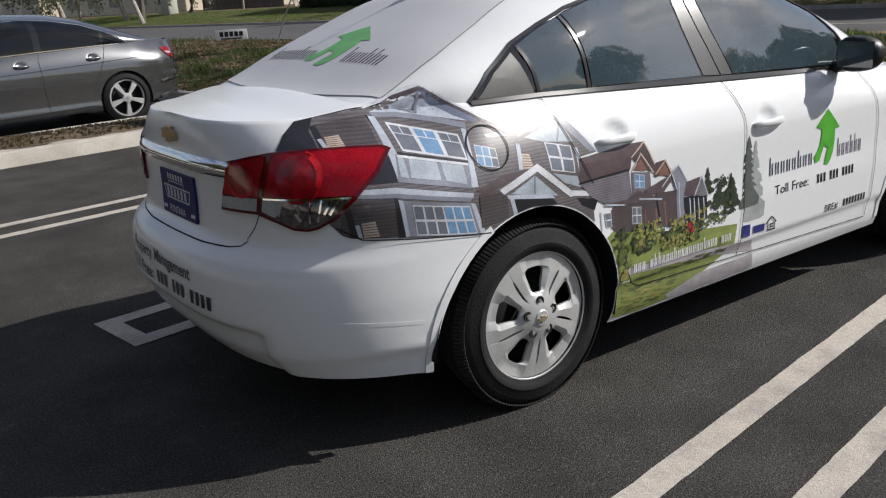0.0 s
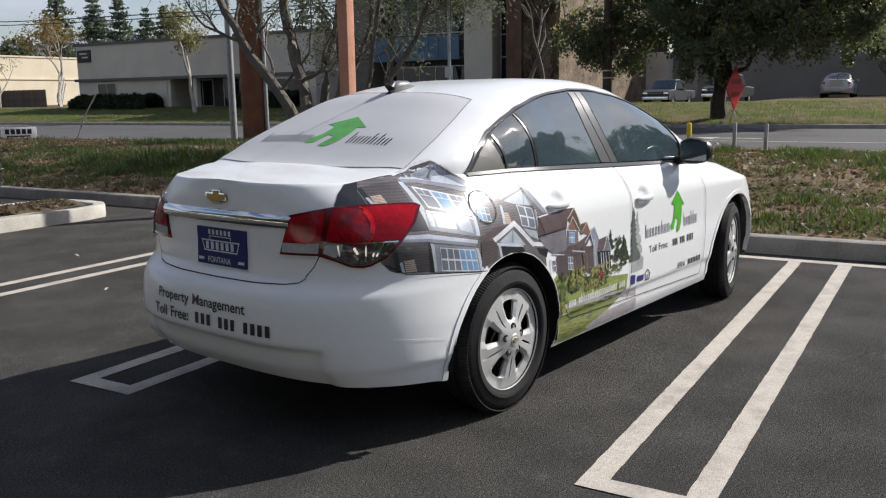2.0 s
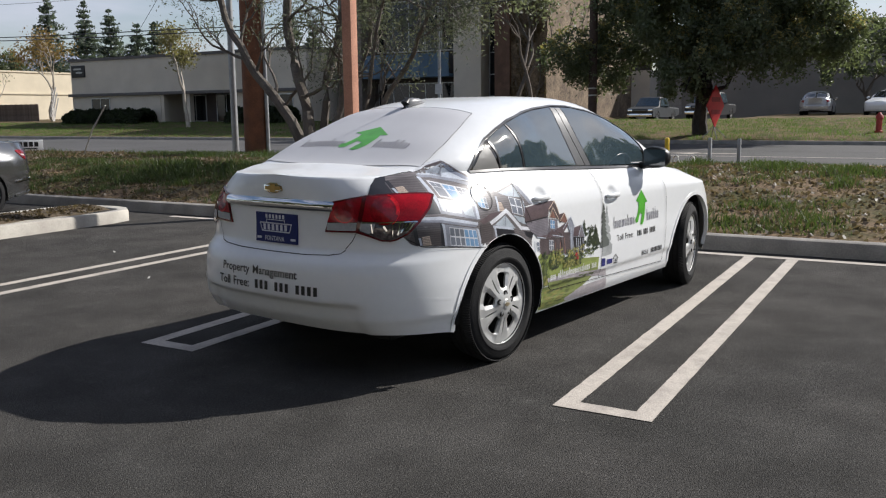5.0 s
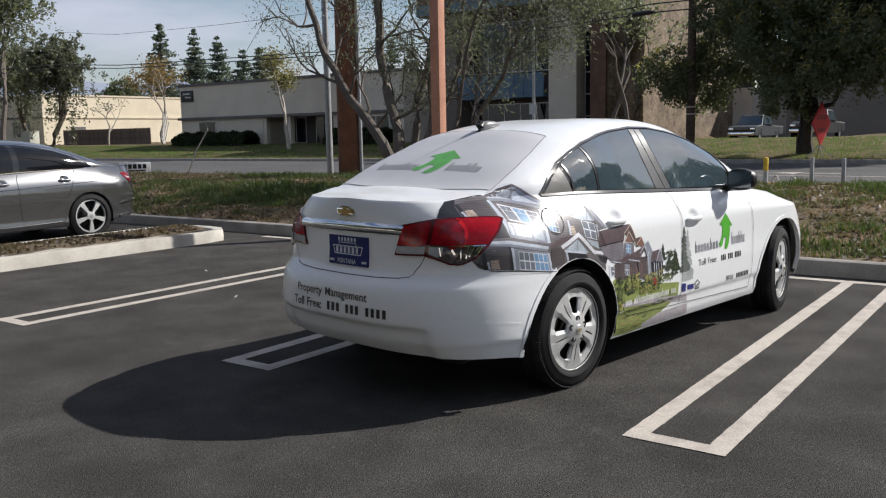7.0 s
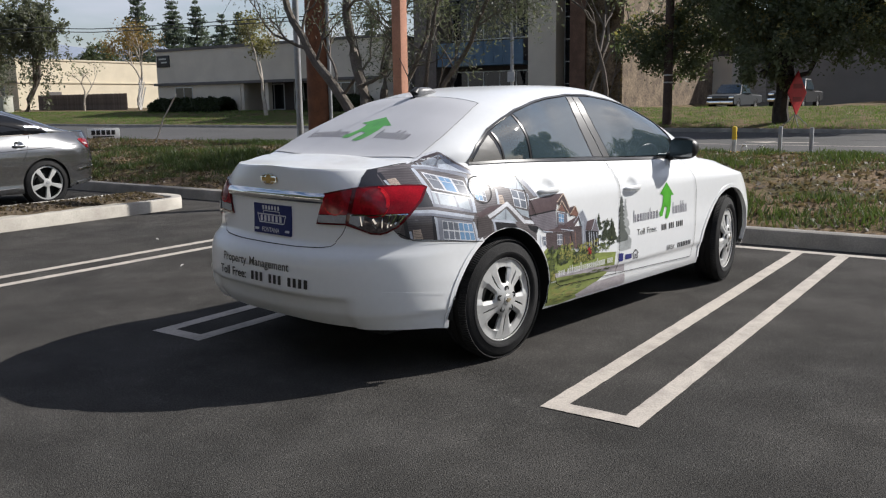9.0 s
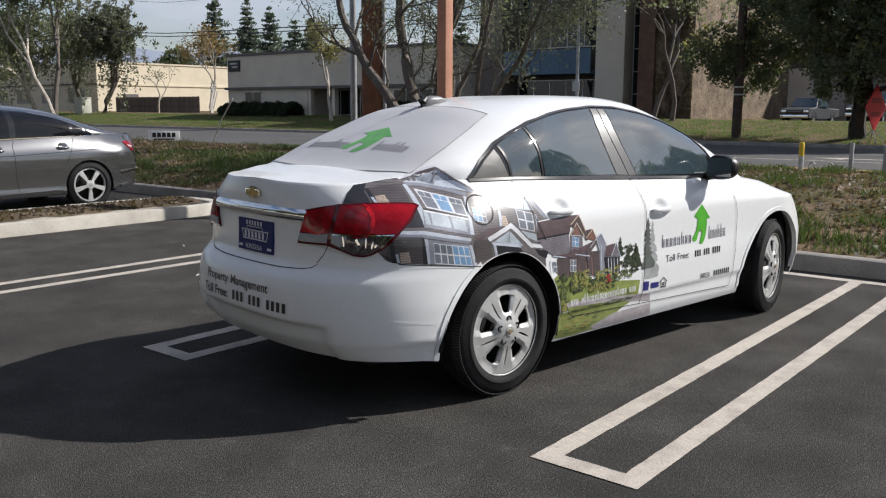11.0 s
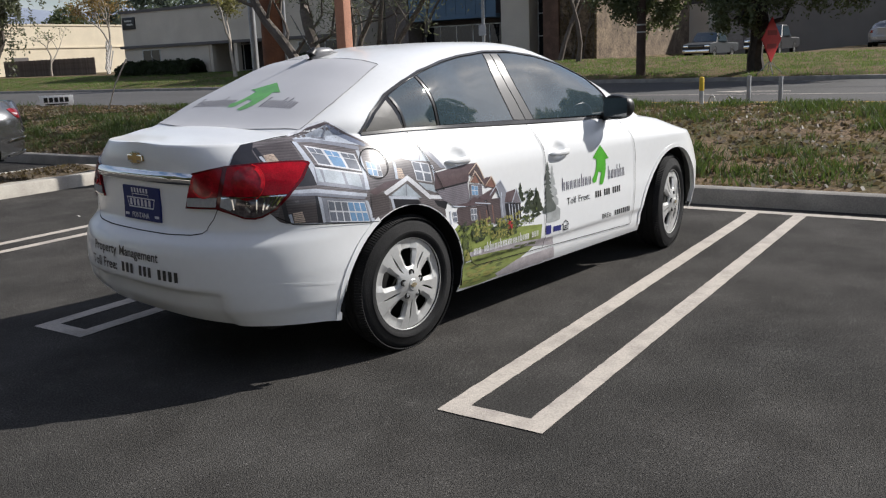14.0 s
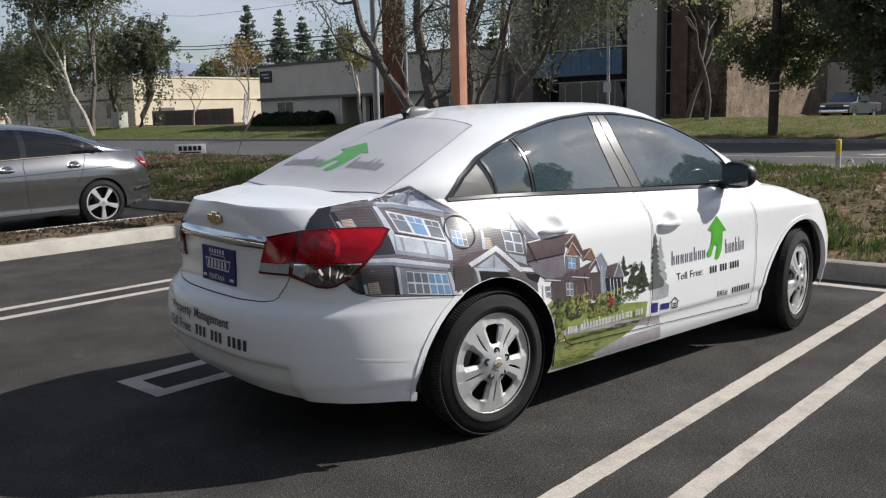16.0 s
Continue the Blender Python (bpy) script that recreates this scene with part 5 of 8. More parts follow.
def make_white_car():
    c = WHITE_SHAPE
    thing = tagged(new("parked_car"), "white four-door saloon wrapped with house pictures, parked on asphalt", "car")
    body = Body(c)
    low, cab = body.lower(), body.cabin()
    w = Wrap(body.lower(arch=False), cab)
    split_body(thing, low, PAINT)
    part("cabin", cab, PAINT, thing, "white roof and pillars")
    arch_parts(thing, c, PAINT)
    for x in (0, c["wb"]):
        turn = 11 if x else 0  # the front wheels stand steered to the left
        make_wheel(thing, x + 0.018, -0.858, 0.322, 0.322, 0.185, 0.224, "cover", turn)
        make_wheel(thing, x + 0.018, 0.858, 0.322, 0.322, 0.185, 0.224, "cover", 180 + turn)
        for way in "RL":
            lip = [(x + (arch_r(c, x, a) + 0.012) * math.cos(radians(a)), c["wz"] + (arch_r(c, x, a) + 0.012) * math.sin(radians(a))) for a in range(118 if x == 0 else -10, 194, 4)]
            part("arch_lip", w.line(way, lip, 0.026, 0.0045, thick=0.03), PAINT, thing)
    u = bmesh.new()
    box(u, -0.60, 3.30, -0.56, 0.56, 0.20, 0.40)
    part("underbody", u, GAP, thing)
    # glass
    low_x, high_x = smooth_curve((0, -0.460), (0.42, -0.450), (0.75, -0.426), (1, -0.388)), smooth_curve((0, 0.216), (0.5, 0.222), (1, 0.235))
    side_y = smooth_curve((-0.46, 0.606), (-0.385, 0.602), (-0.15, 0.58), (0.05, 0.535), (0.235, 0.485))
    film, NF, MF = bmesh.new(), 60, 48
    g = []
    for a in range(NF + 1):
        f = 2 * a / NF - 1
        row = []
        for b in range(MF + 1):
            x = low_x(abs(f)) + (high_x(abs(f)) - low_x(abs(f))) * b / MF
            y = f * side_y(x)
            zb, yb, n = body.top(x) - 0.02, c["cab_y"](x), c["cab_n"](x)
            h = max(0.002, c["roof"](x) - zb)
            row.append(film.verts.new((x - 0.002, y, zb + h * max(0.0, 1 - (abs(y) / yb) ** n) ** (1 / n) + 0.0030)))
        g.append(row)
    for a in range(NF):
        for b in range(MF):
            film.faces.new((g[a][b], g[a][b + 1], g[a + 1][b + 1], g[a + 1][b]))
    bmesh.ops.recalc_face_normals(film, faces=film.faces)
    if sum(f.normal.z for f in film.faces) < 0:
        bmesh.ops.reverse_faces(film, faces=film.faces)
    rear = part("rear_window", film, FILM, thing, "rear window covered in pale perforated film")
    for s in (-1, 1):
        part("window_seal", w.line("T", [(0.235, s * 0.487), (0.05, s * 0.537), (-0.15, s * 0.582), (-0.385, s * 0.605)], 0.0025, 0.0052), BLACK, thing)
    part("window_seal", w.line("T", [(0.237, -0.487), (0.224, -0.25), (0.218, 0), (0.224, 0.25), (0.237, 0.487)], 0.006, 0.0052), BLACK, thing)
    part("windscreen", w.shape("T", [(1.50, -0.50), (1.50, 0.50), (2.0, 0.58), (2.42, 0.62), (2.46, 0.3), (2.47, 0), (2.46, -0.3), (2.42, -0.62), (2.0, -0.58)], 0.003, 0.06), TINT, thing, "windscreen")
    for way in "RL":
        side_glass(thing, w, way)
        put_lines(thing, w, "door_gap", GAP, [[(1.058, 1.012), (1.10, 0.94), (1.126, 0.867), (1.12, 0.64), (1.095, 0.30)], [(2.07, 0.95), (2.105, 0.86), (2.132, 0.72), (2.115, 0.50), (2.09, 0.272)], [(0.132, 1.045), (0.165, 0.955), (0.20, 0.86), (0.262, 0.748)], [(0.405, 0.50), (0.428, 0.39), (0.45, 0.345), (0.50, 0.318), (1.095, 0.298), (2.085, 0.268)], [(-0.19, 0.668), (-0.40, 0.692), (-0.60, 0.714), (-0.66, 0.755)]], 0.004, 0.0046, way=way)
        for hx, hz in c["cups"]:
            door_handle(thing, w, way, hx, hz, PAINT)
        s = -1 if way == "R" else 1
        wing_mirror(thing, s, 1.865, s * 0.918, 1.044, BLACK, BLACK)
        tail_lamp(thing, w, "D" if way == "R" else "E")
        part("bumper_crease", w.line("D" if way == "R" else "E", [(-0.03, 0.467), (0.047, 0.467), (0.129, 0.458), (0.222, 0.445), (0.29, 0.434)], 0.012, 0.0008, thick=0.004), PAINT, thing)
    put_lines(thing, w, "fuel_door_gap", GAP, [circle(-0.15, 0.925, 0.073, 32, 0.066) + [(-0.077, 0.925)]], 0.004, 0.0046)
    # boot lid, strip, plate, badge
    lid = [(-0.478, 0.700), (-0.455, 0.682), (-0.40, 0.673), (-0.246, 0.666), (0, 0.664)]
    lid += [(-y, z) for y, z in lid[-2::-1]]
    put_lines(thing, w, "lid_gap", GAP, [lid], 0.0038, 0.0012, way="B")
    for way in "DE":
        put_lines(thing, w, "lid_gap", GAP, [[(-0.084, 1.046), (-0.104, 1.0), (-0.13, 0.962)], [(-0.192, 0.79), (-0.215, 0.745), (-0.250, 0.704)]], 0.0036, 0.0012, way=way)
    put_lines(thing, w, "lid_gap", GAP, [[(-0.40, -0.618), (-0.55, -0.572), (-0.66, -0.53)], [(-0.40, 0.618), (-0.55, 0.572), (-0.66, 0.53)]], 0.004, 0.0012, way="T")
    cs = w.shape("B", [(-0.405, 0.890), (0.405, 0.890), (0.415, 0.938), (0, 0.944), (-0.415, 0.938)], 0.006, 0.006, thick=0.018)
    for v in cs.verts:
        if v.co.x < -0.8 or abs(v.co.y) > 0.3:
            v.co.x -= 0.012 * max(0.0, 1 - ((v.co.z - 0.912) / 0.028) ** 2)
    part("chrome_strip", cs, CHROME, thing, "chrome strip across the boot lid")
    plate = part("dealer_plate", w.shape("B", [(-0.175, 0.705), (0.140, 0.705), (0.140, 0.862), (-0.175, 0.862)], 0.009, 0.2, thick=0.01), mat("navy_plate", (0.024, 0.034, 0.135), rough=0.5, var=0.06, spec=0.15), thing, "navy dealer plate with pale lettering")
    pw = ink("plate_pale", (0.62, 0.64, 0.72))
    part("plate_band", w.line("B", [(0.09, 0.765), (-0.12, 0.765), (-0.135, 0.808), (0.105, 0.808)], 0.006, 0.0105, closed=True), pw, plate)
    part("plate_band", w.line("B", [(0.055, 0.812), (0.055, 0.826), (-0.085, 0.826), (-0.085, 0.812)], 0.004, 0.0105), pw, plate)
    put_words(plate, "plate_bars", bar_word(w, "B", 0.085, 0.771, 0.032, "######", 0.0325, -1, 0.011), pw)
    put_words(plate, "plate_bars", bar_word(w, "B", 0.065, 0.833, 0.021, "######", 0.026, -1, 0.011), pw)
    put_words(plate, "plate_word", w.text("B", "FONTANA", 0.068, 0.716, 0.034, 0.011, flip=True, squeeze=0.92, bold=0.0006), pw)
    for y in (0.113, -0.147):
        part("plate_mark", w.shape("B", [(y - 0.018, 0.722), (y + 0.018, 0.722), (y + 0.018, 0.734), (y - 0.018, 0.734)], 0.0105), pw, plate)
    bow = [(-0.066, -0.012), (-0.022, -0.012), (-0.024, -0.024), (0.024, -0.024), (0.022, -0.012), (0.058, -0.012), (0.066, 0.012), (0.022, 0.012), (0.024, 0.024), (-0.024, 0.024), (-0.022, 0.012), (-0.058, 0.012)]
    part("badge", w.shape("B", [(y, 0.992 + z) for y, z in bow], 0.010, 0.2, thick=0.010), GOLD, thing, "gold bow-shaped badge with chrome edge")
    part("badge_edge", w.line("B", [(y, 0.992 + z) for y, z in bow], 0.005, 0.0115, closed=True), CHROME, thing)
    put_words(thing, "model_mark", bar_word(w, "B", 0.505, 0.968, 0.018, "|....", 0.015, -1, 0.003), CHROME)
    # bumper: lettering, lower step
    letter = ink("black_letters", (0.012, 0.012, 0.014))
    put_words(thing, "lettering", w.text("B", "Property Management", 0.352, 0.546, 0.062, 0.003, flip=True, squeeze=1.06, bold=0.0008), letter, "black words on the white bumper")
    put_words(thing, "lettering", w.text("B", "Toll Free:", 0.385, 0.470, 0.066, 0.003, flip=True, squeeze=1.02, bold=0.0010), letter, "black words on the white bumper")
    put_words(thing, "lettering", bar_word(w, "B", 0.075, 0.470, 0.046, "### ### ####", 0.0385, -1, 0.003), letter, "black bars of a number")
    part("reflector_strip", w.shape("B", [(0.60, 0.452), (0.69, 0.462), (0.69, 0.474), (0.60, 0.466)], 0.004, 0.05), mat("clear_lens", (0.4, 0.4, 0.4)), thing)
    # flank lettering and arrow
    violet = ink("dark_violet", (0.03, 0.026, 0.075))
    grn = ink("bright_green", (0.10, 0.46, 0.045))
    put_words(thing, "lettering", bar_word(w, "R", 1.283, 0.598, 0.076, "|....|..", 0.0405, 1, 0.0018), violet, "dark bars of a firm's name")
    put_words(thing, "lettering", bar_word(w, "R", 1.792, 0.602, 0.082, "|..||.", 0.0345, 1, 0.0018), violet, "dark bars of a firm's name")
    arrow_print(thing, w, "R", lambda s, t: (1.612 + 0.196 * s, 0.578 + 0.246 * t), grn, 0.0026)
    put_words(thing, "lettering", w.text("R", "Toll Free:", 1.325, 0.512, 0.056, 0.0018, squeeze=1.12), letter, "black words on the door")
    put_words(thing, "lettering", bar_word(w, "R", 1.635, 0.508, 0.039, "### ### ####", 0.0252, 1, 0.0018), letter, "black bars of a number")
    put_words(thing, "lettering", w.text("R", "BRE#", 1.715, 0.362, 0.046, 0.0018, squeeze=1.05), letter, "black letters on the door")
    put_words(thing, "lettering", bar_word(w, "R", 1.865, 0.362, 0.033, "########", 0.0245, 1, 0.0018), letter, "black bars of a number")
    blue = ink("logo_blue", (0.03, 0.035, 0.20))
    put(thing, w, "logo_print", blue, [[(1.11, 0.372), (1.162, 0.370), (1.162, 0.420), (1.11, 0.424)], [(1.185, 0.376), (1.262, 0.373), (1.262, 0.404), (1.185, 0.408)]], 0.003, "small dark blue emblems")
    put_lines(thing, w, "logo_print", letter, [[(1.285, 0.370), (1.335, 0.368), (1.335, 0.400), (1.345, 0.398), (1.31, 0.424), (1.275, 0.402), (1.285, 0.402), (1.285, 0.370)], [(1.298, 0.392), (1.322, 0.391)], [(1.298, 0.381), (1.322, 0.380)]], 0.006, 0.003)
    house_prints(thing, w)
    # rear window lettering
    for y0, n, tall in ((0.430, "|....|..", 0.085), (-0.150, "|..||.", 0.085)):
        rw = bmesh.new()
        for i, k in enumerate(n):
            for f0, f1, h in ((0.10, 0.30, tall if k == "|" else tall * 0.66), (0.56, 0.76, tall * 0.66)):
                ya, yb = y0 - 0.0425 * (i + f0), y0 - 0.0425 * (i + f1)
                join(rw, w.shape("T", [(-0.268, ya), (-0.268 + h, ya), (-0.268 + h, yb), (-0.268, yb)], 0.0046, 0.02))
        part("lettering", rw, mat("film_letters", (0.02, 0.018, 0.045), rough=0.8, var=0.05, spec=0.1), thing, "dark bars of a firm's name on the rear window", kind="stuff")
    arrow_print(thing, w, "T", lambda s, t: (-0.298 + 0.25 * t, 0.115 - 0.29 * s), grn, 0.0050)
    # roof aerial
    a = bmesh.new()
    tube(a, [(0.215, 0, 1.398), (0.23, 0, 1.422), (0.27, 0, 1.434), (0.34, 0, 1.438), (0.40, 0, 1.432)], [0.012, 0.026, 0.03, 0.024, 0.008], 12)
    base = part("aerial", a, mat("aerial_grey", (0.16, 0.16, 0.165), rough=0.4, var=0.03), thing, "roof aerial with a thin whip")
    k = bmesh.new()
    tube(k, [(0.205, 0, 1.397), (0.212, 0, 1.428), (0.235, 0, 1.445), (0.25, 0, 1.43)], [0.02, 0.028, 0.022, 0.012], 12)
    part("aerial_foot", k, BLACK, base)
    k = bmesh.new()
    tube(k, [(0.222, 0, 1.44), (0.16, 0.0, 1.53), (0.095, 0.0, 1.63)], [0.004, 0.003, 0.002], 6)
    part("whip", k, BLACK, base)
    return thing

# ---------- kerbs, planter ----------
kerb("kerb", [(4.28, 40), (4.28, -30)][::-1], 0.16, 0.15, KERBC, "grey concrete kerb along the planted strip")
kerb("kerb", [(30.98, -300), (30.98, 300)], 0.16, 0.15, KERBC, "grey concrete kerb across the street")
kerb("kerb", [(14.48, 300), (14.48, -300)], 0.14, 0.13, KERBC, "grey concrete kerb of the street")
DIRT = mat("dry_dirt", (0.13, 0.098, 0.066), rough=0.95, var=0.3, scale=3, fine=40, bump=0.9, bscale=30, color2=(0.07, 0.055, 0.036), spec=0.2)
isl = [(-6.0, 6.47), (3.15, 6.47), (3.38, 6.52), (3.50, 6.68), (3.54, 6.95), (3.50, 7.22), (3.38, 7.38), (3.15, 7.44), (-6.0, 7.44)]
kerb("kerb", list(isl), 0.17, 0.15, CONCRETE, "pale concrete kerb round a narrow planter")
pm = bmesh.new()
dn, dv = 60, 6
g = [[pm.verts.new(lot(-5.9 + 9.3 * i / dn, 6.6 + 0.72 * j / dv, 0.135 + 0.055 * math.sin(math.pi * j / dv) + 0.03 * noise.noise((i * 0.45, j * 0.7, 3)))) for j in range(dv + 1)] for i in range(dn + 1)]
for i in range(dn):
    for j in range(dv):
        pm.faces.new((g[i][j], g[i + 1][j], g[i + 1][j + 1], g[i][j + 1]))
tagged(part("planter_soil", pm, DIRT), "dry brown soil of a narrow planter", "soil", kind="structure")

# ---------- the grey saloon and other parked cars ----------
GREY_SHAPE = dict(
    WHITE_SHAPE, wb=2.76, wz=0.318, arch=0.352, flare=(0.0, 0.0), cups=((0.36, 0.852), (1.24, 0.832)), pf=2.5, lean=smooth_curve((-1, 0.0), (3, 0.0)), p=3.4, knee=0.74, cab=(-0.58, 2.50),
    half=smooth_curve((0.15, 0.80), (0.2, 0.84), (0.27, 0.868), (0.33, 0.862), (0.5, 0.872), (0.62, 0.882), (0.70, 0.884), (0.74, 0.880)),
    rear=smooth_curve((0.2, 0.86), (0.3, 0.93), (0.45, 0.965), (0.56, 0.965), (0.62, 0.935), (0.75, 0.925), (0.95, 0.935), (1.02, 0.955)),
    valance=smooth_curve((0.2, 0.0), (0.5, 0.0)),
    top_z=smooth_curve((-0.97, 0.985), (-0.8, 1.0), (-0.5, 1.02), (-0.15, 1.005), (0.5, 0.985), (1.9, 0.93), (2.4, 0.915), (2.9, 0.87), (3.4, 0.79), (3.65, 0.70)),
    top_y=smooth_curve((-0.95, 0.66), (-0.5, 0.67), (-0.15, 0.745), (0.5, 0.785), (1.2, 0.79), (1.9, 0.775), (2.4, 0.74), (3.6, 0.64)),
    roof=smooth_curve((-0.58, 1.03), (-0.3, 1.13), (0.1, 1.285), (0.4, 1.372), (0.8, 1.425), (1.15, 1.437), (1.45, 1.41), (1.75, 1.33), (2.1, 1.165), (2.5, 0.94)),
    cab_y=smooth_curve((-0.58, 0.62), (-0.15, 0.735), (0.5, 0.772), (1.2, 0.778), (1.9, 0.762), (2.5, 0.69)),
    cab_n=smooth_curve((-0.58, 3.2), (0.1, 2.9), (0.6, 2.7), (1.4, 2.7), (2.5, 3.3)),
)


def plain_car(name, c, paint, label, m, wheel_r=0.322, rim=0.238, style="alloy", lamp_tint=(0.28, 0.006, 0.010)):
    thing = tagged(new(name), label, "car")
    body = Body(c)
    low, cab = body.lower(), body.cabin()
    w = Wrap(body.lower(arch=False), cab)
    part("body", low, paint, thing)
    part("cabin", cab, paint, thing)
    arch_parts(thing, c, paint)
    for x in (0, c["wb"]):
        make_wheel(thing, x, -0.874, wheel_r, wheel_r, 0.22, rim, style, 0)
        make_wheel(thing, x, 0.874, wheel_r, wheel_r, 0.22, rim, style, 180)
    u = bmesh.new()
    box(u, -0.55, 3.3, -0.56, 0.56, 0.19, 0.40)
    part("underbody", u, GAP, thing)
    red = mat("tail_red", lamp_tint, rough=0.1, var=0.15, scale=14, coat=0.6)
    for way in "RL":
        dlo = [(-0.16, 1.008), (-0.06, 1.085), (0.15, 1.18), (0.40, 1.268), (0.75, 1.337), (1.1, 1.362), (1.35, 1.345), (1.6, 1.285), (1.82, 1.19), (1.98, 1.075), (2.04, 0.975), (1.95, 0.942), (1.0, 0.982), (0.3, 1.0)]
        part("window_surround", w.shape(way, dlo, 0.002, 0.04), GLOSSBLACK, thing)
        part("window_pane", w.shape(way, [(-0.09, 1.018), (-0.02, 1.085), (0.14, 1.155), (0.17, 1.013)], 0.0035, 0.04), DARKGLASS, thing, "dark tinted glass")
        part("window_pane", w.shape(way, [(0.19, 1.178), (0.42, 1.258), (0.75, 1.322), (0.93, 1.340), (0.95, 0.990), (0.20, 1.012)], 0.0035, 0.04), DARKGLASS, thing, "dark tinted glass")
        part("window_pane", w.shape(way, [(1.02, 1.345), (1.3, 1.335), (1.58, 1.275), (1.80, 1.18), (1.94, 1.07), (1.97, 0.965), (1.03, 0.988)], 0.0035, 0.04), DARKGLASS, thing, "dark tinted glass")
        part("moulding", w.line(way, dlo, 0.010, 0.0045, closed=True), CHROME, thing, "bright window moulding")
        put_lines(thing, w, "door_gap", GAP, [[(0.985, 0.985), (1.03, 0.88), (1.02, 0.5), (0.99, 0.27)], [(2.08, 0.93), (2.12, 0.8), (2.10, 0.5), (2.06, 0.27)], [(0.16, 1.0), (0.20, 0.92), (0.28, 0.74), (0.345, 0.62)], [(0.42, 0.27), (2.06, 0.26)], [(-0.34, 0.50), (-0.62, 0.56)]], 0.006, 0.0015, way=way)
        # a black line laid on the flank stands for the shade of its crease
        put_lines(thing, w, "crease", GAP, [[(-0.50, 0.835), (0.1, 0.805), (0.4, 0.79), (1.0, 0.765), (1.6, 0.742), (2.3, 0.715)]], 0.007, 0.0015, way=way)
        for ax in (0, c["wb"]):
            part("arch_lip", w.line(way, arc(ax, c["wz"], c["arch"] + 0.02, -8, 188, 40), 0.04, 0.002, thick=0.012), paint, thing)
        for hx, hz in c["cups"]:
            door_handle(thing, w, way, hx, hz, paint, 0.19)
        s = -1 if way == "R" else 1
        wing_mirror(thing, s, 1.93, s * 0.94, 0.99, paint, BLACK)
        part("tail_lamp", w.shape("D" if way == "R" else "E", [(-0.30, 0.775), (-0.27, 0.875), (-0.1, 0.905), (0.04, 0.915), (0.10, 0.905), (0.09, 0.865), (0.05, 0.81), (-0.02, 0.775), (-0.15, 0.76)], 0.008, 0.03, thick=0.012), red, thing, "red tail lamp")
        dw = "D" if way == "R" else "E"
        part("lamp_stripe", w.shape(dw, [(-0.06, 0.845), (0.06, 0.862), (0.045, 0.835), (-0.06, 0.82)], 0.0095, 0.03), mat("clear_lens", (0.4, 0.4, 0.4)), thing, "clear strip in the tail lamp")
        part("side_skirt", w.line(way, [(0.44, 0.262), (1.2, 0.245), (2.3, 0.235)], 0.040, 0.022, thick=0.028), paint, thing, "body-coloured side skirt")
        part("bumper_ledge", w.line(dw, [(-0.42, 0.500), (-0.1, 0.505), (0.10, 0.498), (0.24, 0.480)], 0.018, 0.020, thick=0.026), CHROME, thing, "bright bumper strip")
        part("rear_skirt", w.line(dw, [(-0.45, 0.310), (-0.1, 0.312), (0.12, 0.302), (0.26, 0.280)], 0.034, 0.020, thick=0.026), paint, thing, "body-coloured rear skirt")
    back = [(0.30, -0.50), (0.0, -0.56), (-0.35, -0.60), (-0.52, -0.58), (-0.555, 0), (-0.52, 0.58), (-0.35, 0.6), (0.0, 0.56), (0.30, 0.50), (0.31, 0)]
    part("rear_window", w.shape("T", back, 0.003, 0.06), DARKGLASS, thing, "dark rear window")
    part("windscreen", w.shape("T", [(1.55, -0.50), (1.52, 0), (1.55, 0.50), (2.36, 0.60), (2.42, 0), (2.36, -0.6)], 0.003, 0.06), DARKGLASS, thing, "windscreen")
    part("boot_spoiler", w.line("T", [(-0.86, -0.60), (-0.895, -0.3), (-0.905, 0), (-0.895, 0.3), (-0.86, 0.60)], 0.05, 0.022, thick=0.03), paint, thing, "small boot lip spoiler")
    part("lower_bumper", w.shape("B", [(-0.78, 0.27), (0.78, 0.27), (0.72, 0.345), (-0.72, 0.345)], 0.004, 0.06), BLACK, thing)
    thing.matrix_world = m
    return thing


plain_car("grey_saloon", GREY_SHAPE, SILVER, "dusty grey-silver saloon parked beside a planter", LOT @ pose(2.74, 9.19, 0, 0, 0, 180))
FARS = mat("far_silver_paint", (0.45, 0.46, 0.48), rough=0.3, metal=0.4, var=0.03, coat=0.5)
plain_car("silver_saloon", GREY_SHAPE, FARS, "silver saloon parked against a building, seen from behind", LOT @ pose(50.6, 3.3, 0.93, 0, 0, 2))
plain_car("white_saloon", GREY_SHAPE, PAINT, "white saloon parked against a building", LOT @ pose(53.4, -0.6, 0.94, 0, 0, 170))


